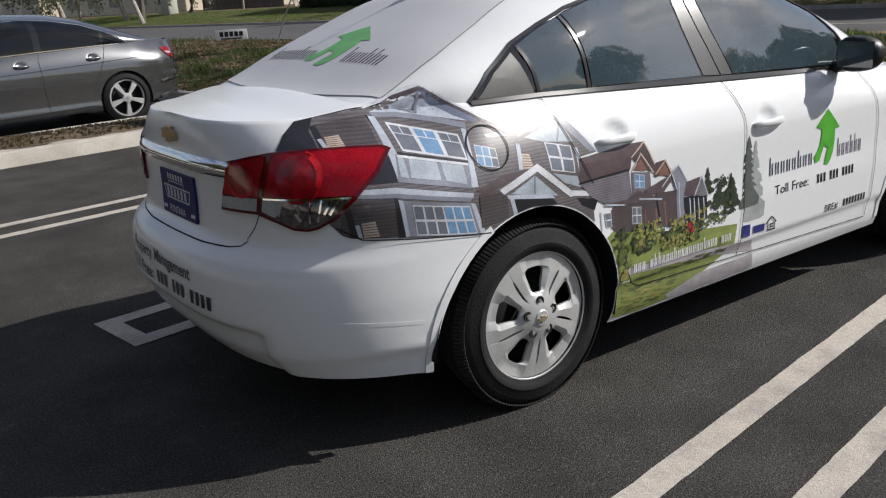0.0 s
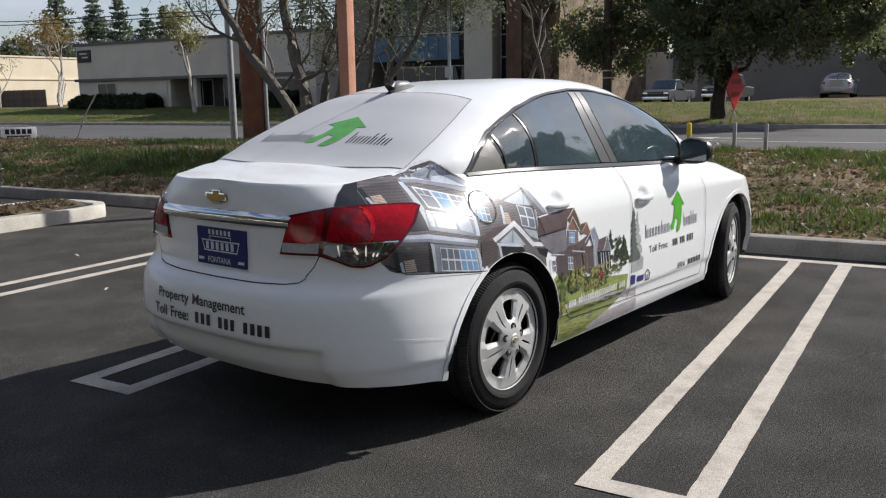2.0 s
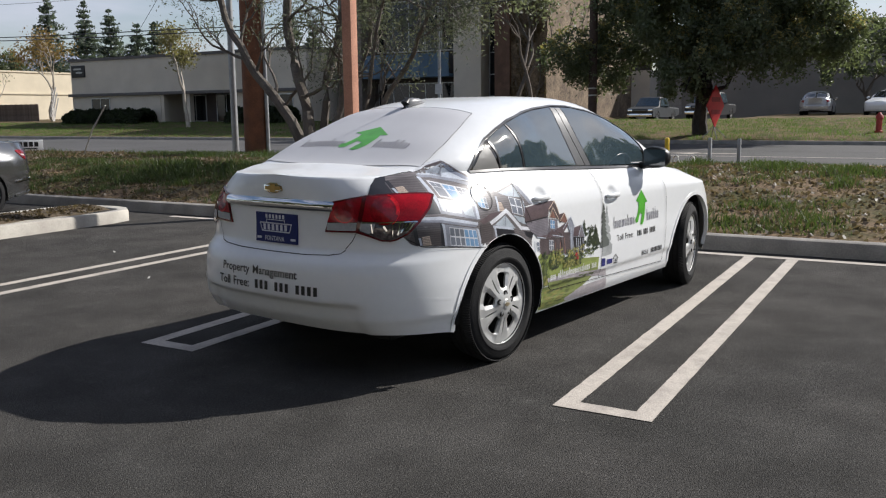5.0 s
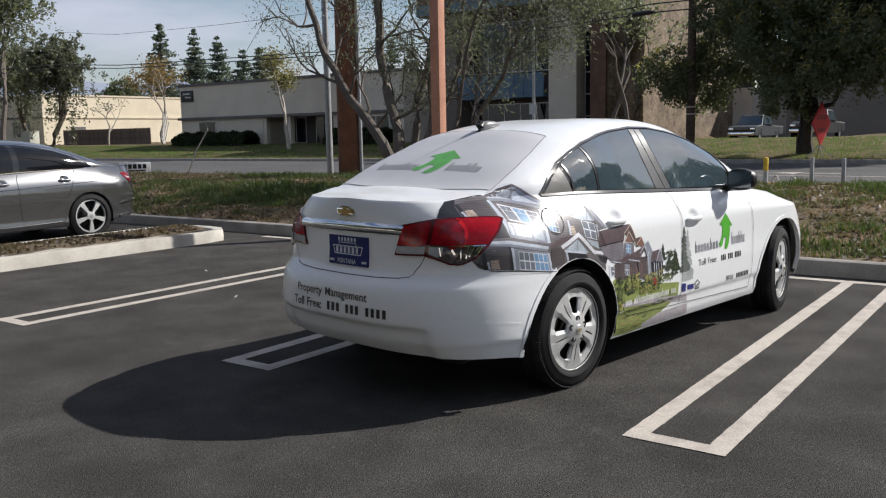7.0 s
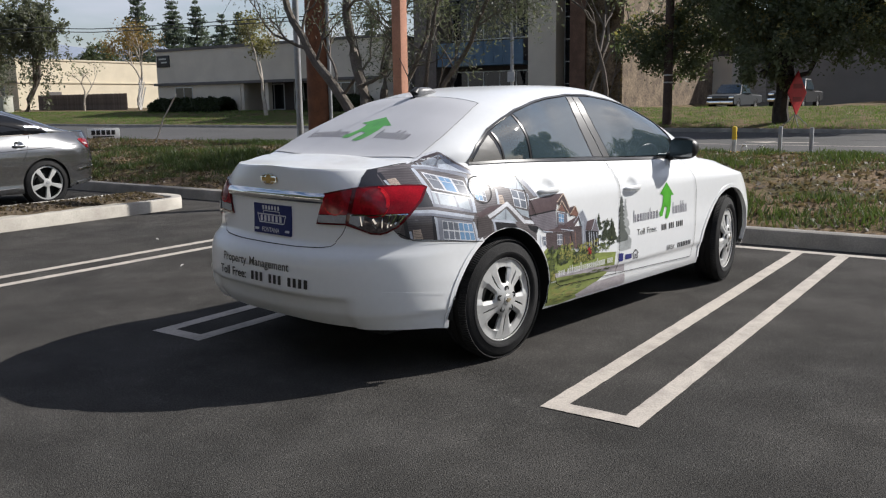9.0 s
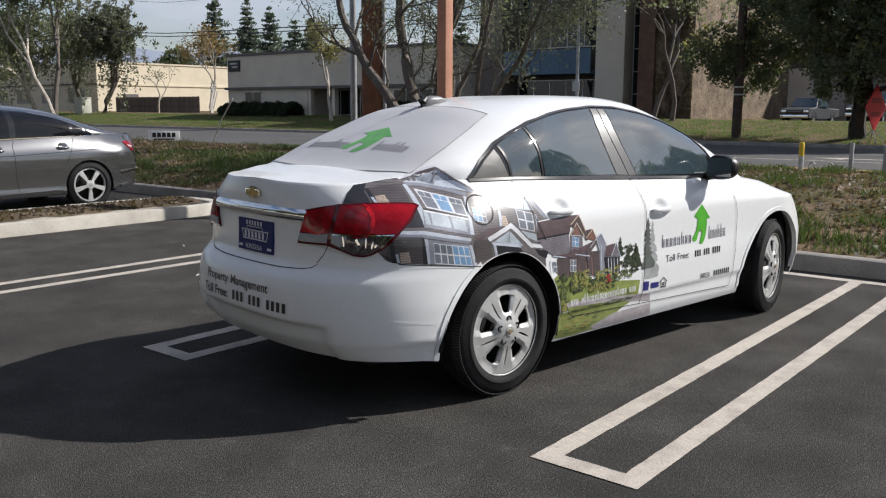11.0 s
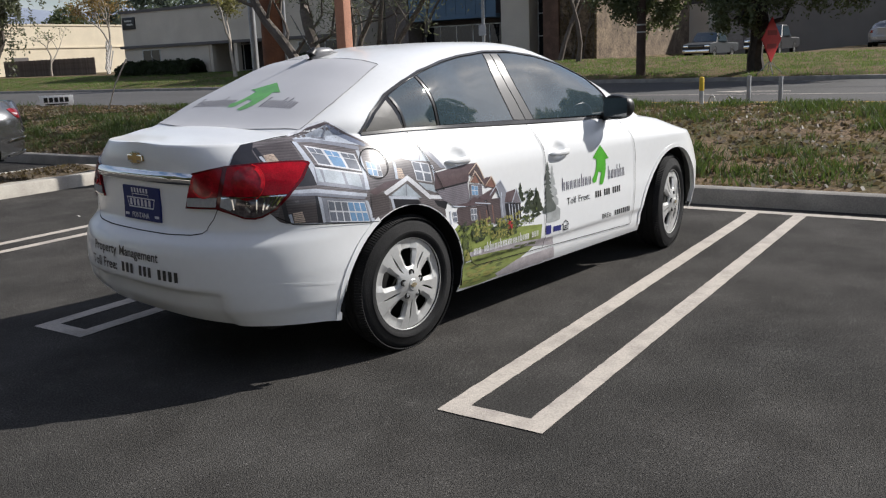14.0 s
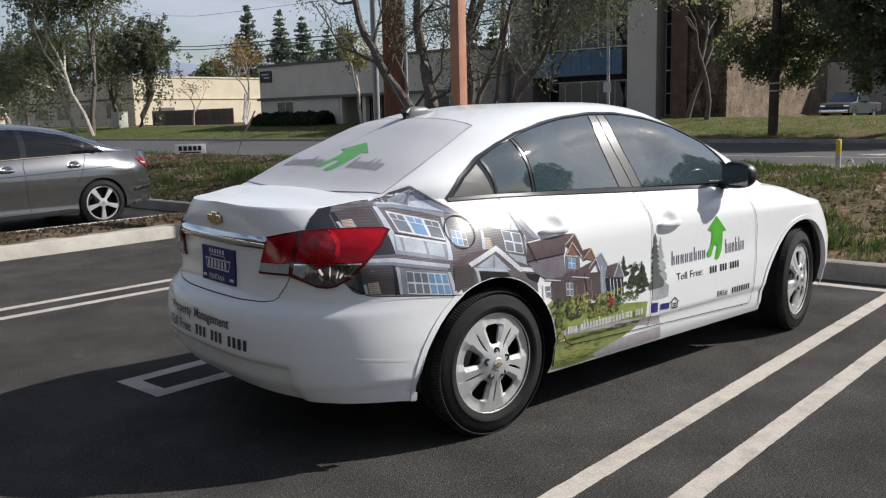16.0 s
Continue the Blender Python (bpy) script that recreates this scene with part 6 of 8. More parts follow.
def make_pickup(m, paint, label):
    """A pickup: nose towards +x."""
    thing = tagged(new("pickup_truck"), label, "pickup truck")
    prof = [(-1.15, 0.55), (-1.15, 1.02), (0.78, 1.06), (0.80, 1.08), (0.86, 1.70), (0.95, 1.76), (2.0, 1.77), (2.12, 1.72), (2.72, 1.13), (3.75, 1.05), (3.95, 0.98), (4.0, 0.75), (3.98, 0.48), (3.62, 0.45), (2.78, 0.42), (0.5, 0.42), (-0.5, 0.48)]
    b = bmesh.new()
    rows = []
    for y, k, inset in ((-0.90, 0.0, 0.0), (-0.86, 1.0, 0.05), (-0.78, 1.0, 0.05), (0.78, 1.0, 0.05), (0.86, 1.0, 0.05), (0.90, 0.0, 0.0)):
        row = []
        for x, z in prof:
            lean = max(0.0, z - 1.05) * 0.28
            zz = z - (0.04 if k == 0 and z > 1.0 else 0)
            row.append(b.verts.new((x, (abs(y) - lean) * (1 if y > 0 else -1), zz)))
        rows.append(row)
    n = len(prof)
    for p, q in zip(rows, rows[1:]):
        for i in range(n):
            b.faces.new((p[i], p[(i + 1) % n], q[(i + 1) % n], q[i]))
    b.faces.new(rows[0])
    b.faces.new(rows[-1][::-1])
    bmesh.ops.recalc_face_normals(b, faces=b.faces)
    part("body", b, paint, thing)
    part("bed", boxed(-1.08, 0.74, -0.72, 0.72, 0.7, 1.085), GAP, thing)
    for s in (-1, 1):
        part("side_window", mesh_of([(0.95, s * 0.885, 1.14), (2.55, s * 0.885, 1.14), (2.08, s * 0.735, 1.66), (1.0, s * 0.735, 1.68)], [(0, 1, 2, 3)]), TINT, thing, smooth=False)
        part("headlamp", boxed(3.86, 3.985, s * 0.70 - 0.17, s * 0.70 + 0.17, 0.78, 0.95, bevel=0.02), CHROME, thing)
        for x in (0.0, 3.2):
            make_wheel(thing, x, s * 0.91, 0.36, 0.36, 0.22, 0.21, "alloy", 0 if s < 0 else 180)
            part("wheel_well", lathe(bmesh.new(), [(0.0, 0), (0.43, 0), (0.43, 0.05)], m=pose(x, s * 0.912 - (0.05 if s > 0 else 0), 0.42)), GAP, thing)
    part("windscreen", mesh_of([(2.16, -0.70, 1.70), (2.16, 0.70, 1.70), (2.71, 0.82, 1.16), (2.71, -0.82, 1.16)], [(0, 1, 2, 3)]), TINT, thing, smooth=False)
    part("grille", boxed(3.94, 4.01, -0.48, 0.48, 0.74, 0.95, bevel=0.02), GLOSSBLACK, thing)
    part("front_bumper", boxed(3.86, 4.10, -0.88, 0.88, 0.46, 0.68, bevel=0.05), CHROME, thing)
    thing.matrix_world = m
    return thing


GREY = mat("dark_grey_paint", (0.055, 0.06, 0.065), rough=0.55, var=0.05, spec=0.15)
make_pickup(LOT @ pose(51.3, 12.6, 0.54, 0, 0, 176) @ Matrix.Scale(0.92, 4), GREY, "grey pickup truck parked by a building across the street")
make_pickup(LOT @ pose(52.3, 9.3, 0.62, 0, 0, 178), mat("near_black_paint", (0.02, 0.021, 0.024), rough=0.5, var=0.03, coat=0.1, spec=0.3), "dark pickup truck parked behind a tree")

# ---------- buildings across the street ----------
STUCCO = mat("beige_stucco", (0.60, 0.545, 0.46), rough=0.95, var=0.06, scale=0.8, fine=40, bump=0.4, bscale=60, color2=(0.53, 0.48, 0.405))
CREAM = mat("cream_stucco", (0.66, 0.58, 0.44), rough=0.95, var=0.05, scale=0.7, fine=40, bump=0.4, bscale=60)
GREYB = mat("grey_stucco", (0.26, 0.245, 0.225), rough=0.95, var=0.06, scale=0.5, fine=40, bump=0.4, bscale=60, color2=(0.21, 0.2, 0.185))
DARKW = mat("dark_cladding", (0.075, 0.06, 0.055), rough=0.8, var=0.12, scale=1.5, fine=30)
BLUEB = mat("blue_panel", (0.09, 0.16, 0.24), rough=0.6, var=0.08, scale=1.5, fine=40)
TANW = mat("tan_stone", (0.22, 0.165, 0.11), rough=0.95, var=0.45, scale=1.6, fine=9, bump=1.0, bscale=9, color2=(0.11, 0.08, 0.055))
FASCIA = mat("roof_fascia", (0.13, 0.12, 0.115), rough=0.8, var=0.08)
PANE = mat("dark_pane", (0.012, 0.014, 0.017), rough=0.05, var=0.1, spec=0.45)
METAL = mat("door_metal", (0.45, 0.45, 0.44), rough=0.4, metal=0.5, var=0.06)


def building(label, category="building"):
    t = tagged(new("building"), label, category)
    t.matrix_world = LOT
    return t


def window_unit(b, u, v0, v1, z0, z1, cols=1, rows=1, name="window", metal=METAL, deep=0.08):
    """A window in a wall that faces -u: frame, bars and panes."""
    vs = []
    for x in (u - 0.04, u + deep):
        for k in (0, 0.07):
            vs += [(x, v0 + k, z0 + k), (x, v1 - k, z0 + k), (x, v1 - k, z1 - k), (x, v0 + k, z1 - k)]
    fs = []
    for i in range(4):
        n = (i + 1) % 4
        fs += [(i, n, 4 + n, 4 + i), (8 + i, 12 + i, 12 + n, 8 + n), (i, 8 + i, 8 + n, n), (4 + i, 4 + n, 12 + n, 12 + i)]
    win = part(name, mesh_of(vs, fs), metal, b, smooth=False)
    for i in range(1, cols):
        x = v0 + (v1 - v0) * i / cols
        part("mullion", boxed(u - 0.038, u + deep, x - 0.03, x + 0.03, z0 + 0.07, z1 - 0.07), metal, win, smooth=False)
    for j in range(1, rows):
        z = z0 + (z1 - z0) * j / rows
        part("transom", boxed(u - 0.03, u + deep, v0 + 0.07, v1 - 0.07, z - 0.03, z + 0.03), metal, win, smooth=False)
    for i in range(cols):
        x0, x1 = v0 + (v1 - v0) * i / cols + 0.05, v0 + (v1 - v0) * (i + 1) / cols - 0.05
        part("pane", boxed(u - 0.015, u - 0.005, x0, x1, z0 + 0.06, z1 - 0.06), PANE, win, smooth=False)
    return win


low_b = building("long low beige stucco office building with a flat roof")
part("wall", boxed(41, 62, 46.6, 56.3, 0.3, 5.55), STUCCO, low_b, smooth=False)
part("wall", boxed(41, 62, 33.0, 39.0, 0.3, 5.55), STUCCO, low_b, smooth=False)
part("wall", boxed(41, 62, 39.0, 46.6, 2.95, 5.55), STUCCO, low_b, smooth=False)
part("entry_wall", boxed(43.2, 62, 39.0, 46.6, 0.3, 2.95), DARKW, low_b, smooth=False)
part("roof_edge", boxed(40.9, 62.1, 32.9, 56.4, 5.55, 5.75), FASCIA, low_b, smooth=False)
part("ledge", boxed(40.72, 41.0, 33.0, 56.35, 2.88, 3.08), FASCIA, low_b, smooth=False)
part("ledge", boxed(40.72, 62, 56.3, 56.42, 2.88, 3.08), FASCIA, low_b, smooth=False)
sign_b = part("wall_sign", boxed(40.9, 41.0, 54.6, 56.1, 4.35, 5.25, bevel=0.02), mat("sign_black", (0.02, 0.02, 0.022), rough=0.5), low_b, "black wall sign with pale bars")
for z, a, b in ((4.92, 54.95, 55.8), (4.65, 54.85, 55.55)):
    part("sign_bar", boxed(40.88, 40.9, a, b, z, z + 0.12), METAL, sign_b, smooth=False)
window_unit(low_b, 41, 52.0, 54.1, 1.72, 2.75, 2, 1)
window_unit(low_b, 41, 34.2, 37.8, 1.5, 2.75, 3, 1)
window_unit(low_b, 43.2, 44.2, 46.4, 0.9, 2.85, 2, 1)
window_unit(low_b, 43.2, 40.3, 43.2, 0.85, 2.9, 3, 1, "glass_door")
for v in (39.05, 43.7, 46.3):
    part("column", boxed(41.05, 41.45, v, v + 0.35, 0.3, 2.93, bevel=0.02), STUCCO, low_b, smooth=False)
for v0, v1, h in ((46.9, 55.3, 1.10), (33.6, 38.6, 1.1)):
    hn = np.random.RandomState(int(v0))
    n = 13000
    t = hn.uniform(0, 1, n)
    ang = hn.uniform(0, math.pi, n)
    top = h * (0.9 + 0.12 * np.sin(t * 37) + 0.08 * np.sin(t * 91))
    rr = hn.uniform(0.8, 1.05, n)
    pts = np.stack([40.0 + 0.95 * rr * np.cos(ang), v0 + (v1 - v0) * t, 0.72 + top * rr * np.sin(ang) ** 0.6], 1)
    q = hn.normal(size=(n, 3)); q /= np.linalg.norm(q, axis=1)[:, None]
    r = np.cross(q, hn.normal(size=(n, 3))); r /= np.linalg.norm(r, axis=1)[:, None]
    vv = np.concatenate([pts + 0.052 * (a * q + b * r) for a, b in ((-1, -1), (1, -1), (1, 1), (-1, 1))]).reshape(4, n, 3).transpose(1, 0, 2).reshape(-1, 3)
    me = bpy.data.meshes.new("hedge")
    me.from_pydata(vv.tolist(), [], np.arange(4 * n).reshape(n, 4).tolist())
    me.materials.append(leafy("hedge_leaf", (0.03, 0.045, 0.016)))
    hb = tagged(new("hedge", me), "clipped dark green hedge before a building", "hedge")
    hb.matrix_world = LOT

mid_b = building("two-storey dark office building with a blue balcony and beige columns")
part("wall", boxed(45.2, 66, 17.5, 33.2, 0.3, 9.2), DARKW, mid_b, smooth=False)
part("roof_edge", boxed(43.2, 66, 19.3, 33.4, 9.2, 10.9), mat("brown_fascia", (0.16, 0.09, 0.06), rough=0.8, var=0.1), mid_b, smooth=False)
part("parapet_band", boxed(43.1, 43.2, 20.4, 33.4, 9.25, 9.95), BLUEB, mid_b, smooth=False)
balcony = part("balcony", boxed(43.6, 45.2, 23.9, 30.4, 3.6, 3.8), BLUEB, mid_b, "blue panelled balcony", smooth=False)
for i in range(9):
    part("panel", boxed(43.6, 43.66, 23.9 + 0.722 * i, 23.9 + 0.722 * i + 0.70, 3.8, 5.1, bevel=0.01), BLUEB, balcony, smooth=False)
part("column", boxed(43.6, 45.2, 21.62, 23.55, 0.3, 9.2, bevel=0.04), STUCCO, mid_b, "beige column", smooth=False)
# twin of the beige column, with the shade put into its colour
part("column", boxed(43.6, 45.2, 30.5, 32.3, 0.3, 9.2, bevel=0.04), mat("shaded_column", (0.2, 0.17, 0.15), rough=0.9), mid_b, smooth=False)
window_unit(mid_b, 44.6, 20.72, 21.55, 1.0, 9.0, 1, 6, "tall_window")
window_unit(mid_b, 45.15, 24.0, 30.2, 5.3, 8.6, 5, 1)
window_unit(mid_b, 45.15, 24.0, 30.2, 0.95, 3.3, 5, 1)
part("brown_wall", boxed(43.4, 46, 19.6, 20.6, 0.3, 11.0), mat("brown_stone", (0.17, 0.10, 0.07), rough=0.9, var=0.2, scale=2, fine=20), mid_b, smooth=False)
part("tan_wall", boxed(43.6, 60, 17.3, 19.6, 0.3, 11.5), TANW, mid_b, "tan stone wall with bare creeper", smooth=False)

right_b = building("long grey stucco warehouse with a plain wall")
part("wall", boxed(62, 80, -70, 15.9, 0.3, 7.1), GREYB, right_b, smooth=False)
part("roof_edge", boxed(61.9, 80, -70.1, 16.0, 7.1, 7.35), FASCIA, right_b, smooth=False)
part("wing_wall", boxed(60.0, 70, 15.9, 18.6, 0.3, 4.3), STUCCO, right_b, smooth=False)
part("door", boxed(61.93, 62.0, 14.0, 15.2, 1.0, 3.1), mat("pale_door", (0.4, 0.38, 0.35), rough=0.6), right_b, smooth=False)
# the orange colour stands for sunlit patches on a far wall
part("far_wall", boxed(58, 70, 18.6, 24, 0.3, 2.5), mat("sunlit_orange", (0.52, 0.36, 0.22), rough=0.9, var=0.1), right_b, smooth=False)

ware = building("cream warehouse in full sun behind a fence")
part("wall", boxed(54.3, 95, 101, 141, 0.4, 7.1), CREAM, ware, smooth=False)
part("roof_edge", boxed(54.2, 95, 100.9, 141.1, 7.1, 7.3), CREAM, ware, smooth=False)
part("ledge", boxed(54.2, 95, 100.88, 101.0, 4.3, 4.5), CREAM, ware, smooth=False)
part("ledge", boxed(54.18, 54.3, 100.88, 141, 4.3, 4.5), FASCIA, ware, smooth=False)
part("door", boxed(58, 60, 100.94, 101.0, 0.9, 3.2), FASCIA, ware, smooth=False)
for i in range(5):
    window_unit(ware, 54.3, 104 + 7.4 * i, 108.4 + 7.4 * i, 1.9, 4.0, 3, 1)
ware2 = building("cream warehouse farther up the street")
part("wall", boxed(60, 95, 165, 230, 0.4, 8.2), CREAM, ware2, smooth=False)
part("roof_edge", boxed(59.9, 95, 164.9, 230, 8.2, 8.5), FASCIA, ware2, smooth=False)
for i in range(5):
    part("window", boxed(59.95, 60.0, 168 + 11 * i, 174 + 11 * i, 1.5, 4.0), PANE, ware2, smooth=False)
# added out of view so that the chrome has a pale wall to mirror
rear_b = building("unseen plain pale building added behind the parking lot for reflections")
part("wall", boxed(-60, -44, -40, 60, 0.0, 5.5), STUCCO, rear_b, smooth=False)

# fence, pile of pallets
WOODF = mat("fence_wood", (0.23, 0.18, 0.155), rough=0.9, var=0.2, scale=2, fine=20, objvar=0.2)
fence = tagged(new("fence"), "dark brown board fence before a warehouse", "fence")
fence.matrix_world = LOT
slat = None
for i in range(76):
    if slat is None:
        slat = part("board", boxed(-0.02, 0.02, 0, 0.2, 0, 1.75, bevel=0.005), WOODF, fence, smooth=False)
        mesh_slat = slat.data
    else:
        slat = new("board", mesh_slat)
        slat.parent = fence
    slat.location = (50.0, 73.2 + 0.212 * i, 0.85 + 0.02 * math.sin(i * 1.7))
pallet = tagged(new("pallet"), "weathered pale pallets leaning in a heap", "pallet")
pallet.matrix_world = LOT @ pose(48, 68.5, 0.9, 12, 20, 50)
for i in range(8):
    part("slat", boxed(-1.6, 1.6, -0.05, 0.05, 0.35 * i, 0.35 * i + 0.2, m=pose(0, 0.05 * i, 0, 0, 3 * (i % 3 - 1), 0)), mat("pale_wood", (0.5, 0.48, 0.45), rough=0.9, var=0.15), pallet, smooth=False)
for x in (-1.4, 0, 1.4):
    part("bearer", boxed(x - 0.05, x + 0.05, 0.05, 0.15, 0, 2.9), mat("pale_wood", (0.5, 0.48, 0.45)), pallet, smooth=False)

# distant hills
hm = bmesh.new()
prev = None
for i in range(61):
    a = i / 60
    u, v = 1500 - 900 * a, 300 + 1900 * a
    h = 40 + 150 * a + 34 * noise.noise((i * 0.11, 0.3, 0)) + 12 * noise.noise((i * 0.41, 2.3, 0))
    row = [hm.verts.new(lot(u, v, 0)), hm.verts.new(lot(u + 60, v + 40, h * 0.6 + 8 * noise.noise((i * 0.5, 9, 0)))), hm.verts.new(lot(u + 160, v + 120, h))]
    if prev:
        for k in range(2):
            hm.faces.new((prev[k], row[k], row[k + 1], prev[k + 1]))
    prev = row
tagged(part("backdrop", hm, mat("hazy_hills", (0.30, 0.34, 0.42), rough=1.0, var=0.06, scale=0.01, fine=0.05)), "hazy blue hills on the horizon", "hills", kind="structure")

# ---------- poles, posts, signs ----------


def lot_thing(name, label, category, u, v, z=None, turn=0, group=""):
    t = tagged(new(name), label, category, group)
    t.matrix_world = LOT @ pose(u, v, ground_h(u, v) if z is None else z, 0, 0, turn)
    return t


pole = lot_thing("utility_pole", "thick red-brown wooden utility pole on the planted strip", "utility pole", 11.58, 11.31)
part("shaft", tube(bmesh.new(), [(0, 0, -0.2), (0, 0, 3), (0.01, 0, 6), (0.02, 0, 11)], [0.29, 0.275, 0.26, 0.24], 18), WOODP, pole)
part("conduit", tube(bmesh.new(), [(0.02, -0.34, -0.2), (0.02, -0.325, 5), (0.02, -0.31, 9)], 0.045, 10), GALV, pole, "grey conduit")
gp = lot_thing("grey_pole", "slim grey steel pole beside a utility pole", "pole", 11.75, 12.15)
part("shaft", tube(bmesh.new(), [(0, 0, -0.2), (0, 0, 8)], [0.085, 0.075], 12), GALV, gp)
post = lot_thing("steel_post", "square rust-coloured steel post in the planted strip", "post", 5.61, 4.23)
part("shaft", boxed(-0.075, 0.075, -0.075, 0.075, -0.2, 6.5, bevel=0.008), RUST, post)
part("base_plate", boxed(-0.15, 0.15, -0.15, 0.15, -0.05, 0.02, bevel=0.005), RUST, post)
pole2 = lot_thing("utility_pole", "brown wooden utility pole across the street", "utility pole", 32.3, 10.35)
part("shaft", tube(bmesh.new(), [(0, 0, -0.2), (0, 0, 12)], [0.2, 0.15], 12), mat("old_pole", (0.085, 0.055, 0.04), rough=0.9, var=0.2, scale=3, fine=30), pole2)
part("crossarm", boxed(-0.06, 0.06, -1.3, 1.3, 9.9, 10.02), mat("old_pole", (0.085, 0.055, 0.04)), pole2)
for z in (1.75, 2.05):
    part("band", lathe(bmesh.new(), [(0.195, z), (0.2, z + 0.01), (0.2, z + 0.05), (0.195, z + 0.06)], "z", 12), mat("pale_band", (0.5, 0.48, 0.42)), pole2)
lampp = lot_thing("street_lamp", "slim grey street lamp before an office building", "street lamp", 34, 19.07)
part("shaft", tube(bmesh.new(), [(0, 0, -0.2), (0, 0, 8.2), (-0.3, 0, 8.7), (-1.6, 0, 8.85)], [0.09, 0.06, 0.05, 0.04], 10), GALV, lampp)
part("lamp_head", boxed(-2.2, -1.5, -0.13, 0.13, 8.8, 8.93, bevel=0.04), GALV, lampp)
part("sign_plate", boxed(-0.1, -0.085, -0.2, 0.2, 1.9, 2.4), mat("pale_plate", (0.5, 0.5, 0.5)), lampp)

for k, (u, v, h, mt, lb) in enumerate(((13.10, 1.83, 0.58, YELLOW, "yellow steel bollard at the street edge"), (13.76, 1.13, 0.62, GALV, "grey square post at the street edge"), (13.85, 0.57, 0.62, GALV, "grey square post at the street edge"))):
    bo = lot_thing("bollard", lb, "bollard", u, v, group="posts at the street edge")
    if k == 0:
        part("shaft", lathe(bmesh.new(), [(0.045, -0.3), (0.045, h - 0.25)], "z", 16), mat("white_post", (0.6, 0.6, 0.58)), bo)
        part("cap", lathe(bmesh.new(), [(0.047, h - 0.25), (0.047, h - 0.02), (0.036, h), (0.0, h + 0.01)], "z", 16), mat("bollard_yellow", (0.75, 0.5, 0.03), rough=0.5, var=0.08), bo)
    else:
        part("shaft", boxed(-0.034, 0.034, -0.034, 0.034, -0.3, h, bevel=0.008), GALV, bo)
for u, v in ((13.6, 1.77), (13.75, 1.48)):
    rail = lot_thing("hoop_rail", "small white hoop rail at the street edge", "rail", u, v, turn=70, group="hoop rails")
    part("hoop", tube(bmesh.new(), [(-0.07, 0, -0.2), (-0.07, 0, 0.16), (-0.045, 0, 0.225), (0.0, 0, 0.245), (0.045, 0, 0.225), (0.07, 0, 0.16), (0.07, 0, -0.2)], 0.018, 8), mat("white_post", (0.6, 0.6, 0.58)), rail)

yard = lot_thing("yard_sign", "white yard sign with bold black bars in bare earth", "sign", 10.9, 19.12, turn=-38)
part("panel", boxed(-0.43, 0.43, -0.012, 0.012, 0.0, 0.31, bevel=0.004), mat("sign_white", (0.92, 0.92, 0.91), rough=0.5, var=0.04), yard)
for i in range(5):
    part("letter_bar", boxed(-0.33 + 0.135 * i, -0.33 + 0.135 * i + 0.10, -0.018, -0.012, 0.125, 0.255), BLACK, yard, smooth=False)
part("small_bar", boxed(-0.30, 0.28, -0.018, -0.012, 0.05, 0.085), BLACK, yard, smooth=False)
for x in (-0.25, 0.25):
    part("stake", tube(bmesh.new(), [(x, 0.015, -0.25), (x, 0.015, 0.2)], 0.006, 6), GALV, yard)
stick = lot_thing("marker_stick", "thin pale stick leaning out of the grass", "stick", 10.0, 15.7)
part("rod", tube(bmesh.new(), [(0, 0, -0.2), (0.0, -0.5, 0.6), (0.0, -1.05, 1.2)], 0.018, 7), mat("pale_wood", (0.5, 0.48, 0.45)), stick)

dia = lot_thing("warning_sign", "red diamond warning sign on a folding stand", "sign", 31.8, 4.96, turn=-20)
part("panel", mesh_of([(0, -0.02, 2.15), (0.62, -0.02, 1.32), (0, -0.02, 0.45), (-0.62, -0.02, 1.32), (0, 0.02, 2.15), (0.62, 0.02, 1.32), (0, 0.02, 0.45), (-0.62, 0.02, 1.32)], [(0, 3, 2, 1), (4, 5, 6, 7), (0, 1, 5, 4), (1, 2, 6, 5), (2, 3, 7, 6), (3, 0, 4, 7)]), mat("sign_red", (0.62, 0.03, 0.035), rough=0.5, var=0.06), dia, smooth=False)
for a in (0.25, -0.25):
    part("dark_bar", boxed(-0.3, 0.3, -0.026, -0.021, 1.22 + a, 1.40 + a), mat("sign_dark_red", (0.3, 0.015, 0.02)), dia, smooth=False)
for a in range(4):
    q = math.pi / 4 + a * math.pi / 2
    part("leg", tube(bmesh.new(), [(0, 0.04, 0.5), (0.5 * math.cos(q), 0.5 * math.sin(q), 0.0)], 0.018, 6), GALV, dia)
hyd = lot_thing("fire_hydrant", "red fire hydrant on a lawn", "hydrant", 34, -0.9)
part("barrel", lathe(bmesh.new(), [(0.16, 0), (0.16, 0.06), (0.11, 0.08), (0.11, 0.52), (0.15, 0.55), (0.13, 0.66), (0.07, 0.74), (0.03, 0.8), (0, 0.81)], "z", 16), mat("hydrant_red", (0.42, 0.05, 0.04), rough=0.5), hyd)
part("nozzle", tube(bmesh.new(), [(-0.2, 0, 0.42), (0.2, 0, 0.42)], 0.055, 10), mat("hydrant_red", (0.42, 0.05, 0.04)), hyd)
ub = lot_thing("utility_box", "pale utility cabinet on a lawn", "utility box", 40, 78.1)
part("cabinet", boxed(-0.5, 0.5, -0.75, 0.75, -0.1, 1.5, bevel=0.04), mat("cabinet_paint", (0.5, 0.5, 0.42), rough=0.6, var=0.06), ub)
part("lid", boxed(-0.54, 0.54, -0.79, 0.79, 1.5, 1.58, bevel=0.02), mat("cabinet_paint", (0.5, 0.5, 0.42)), ub)

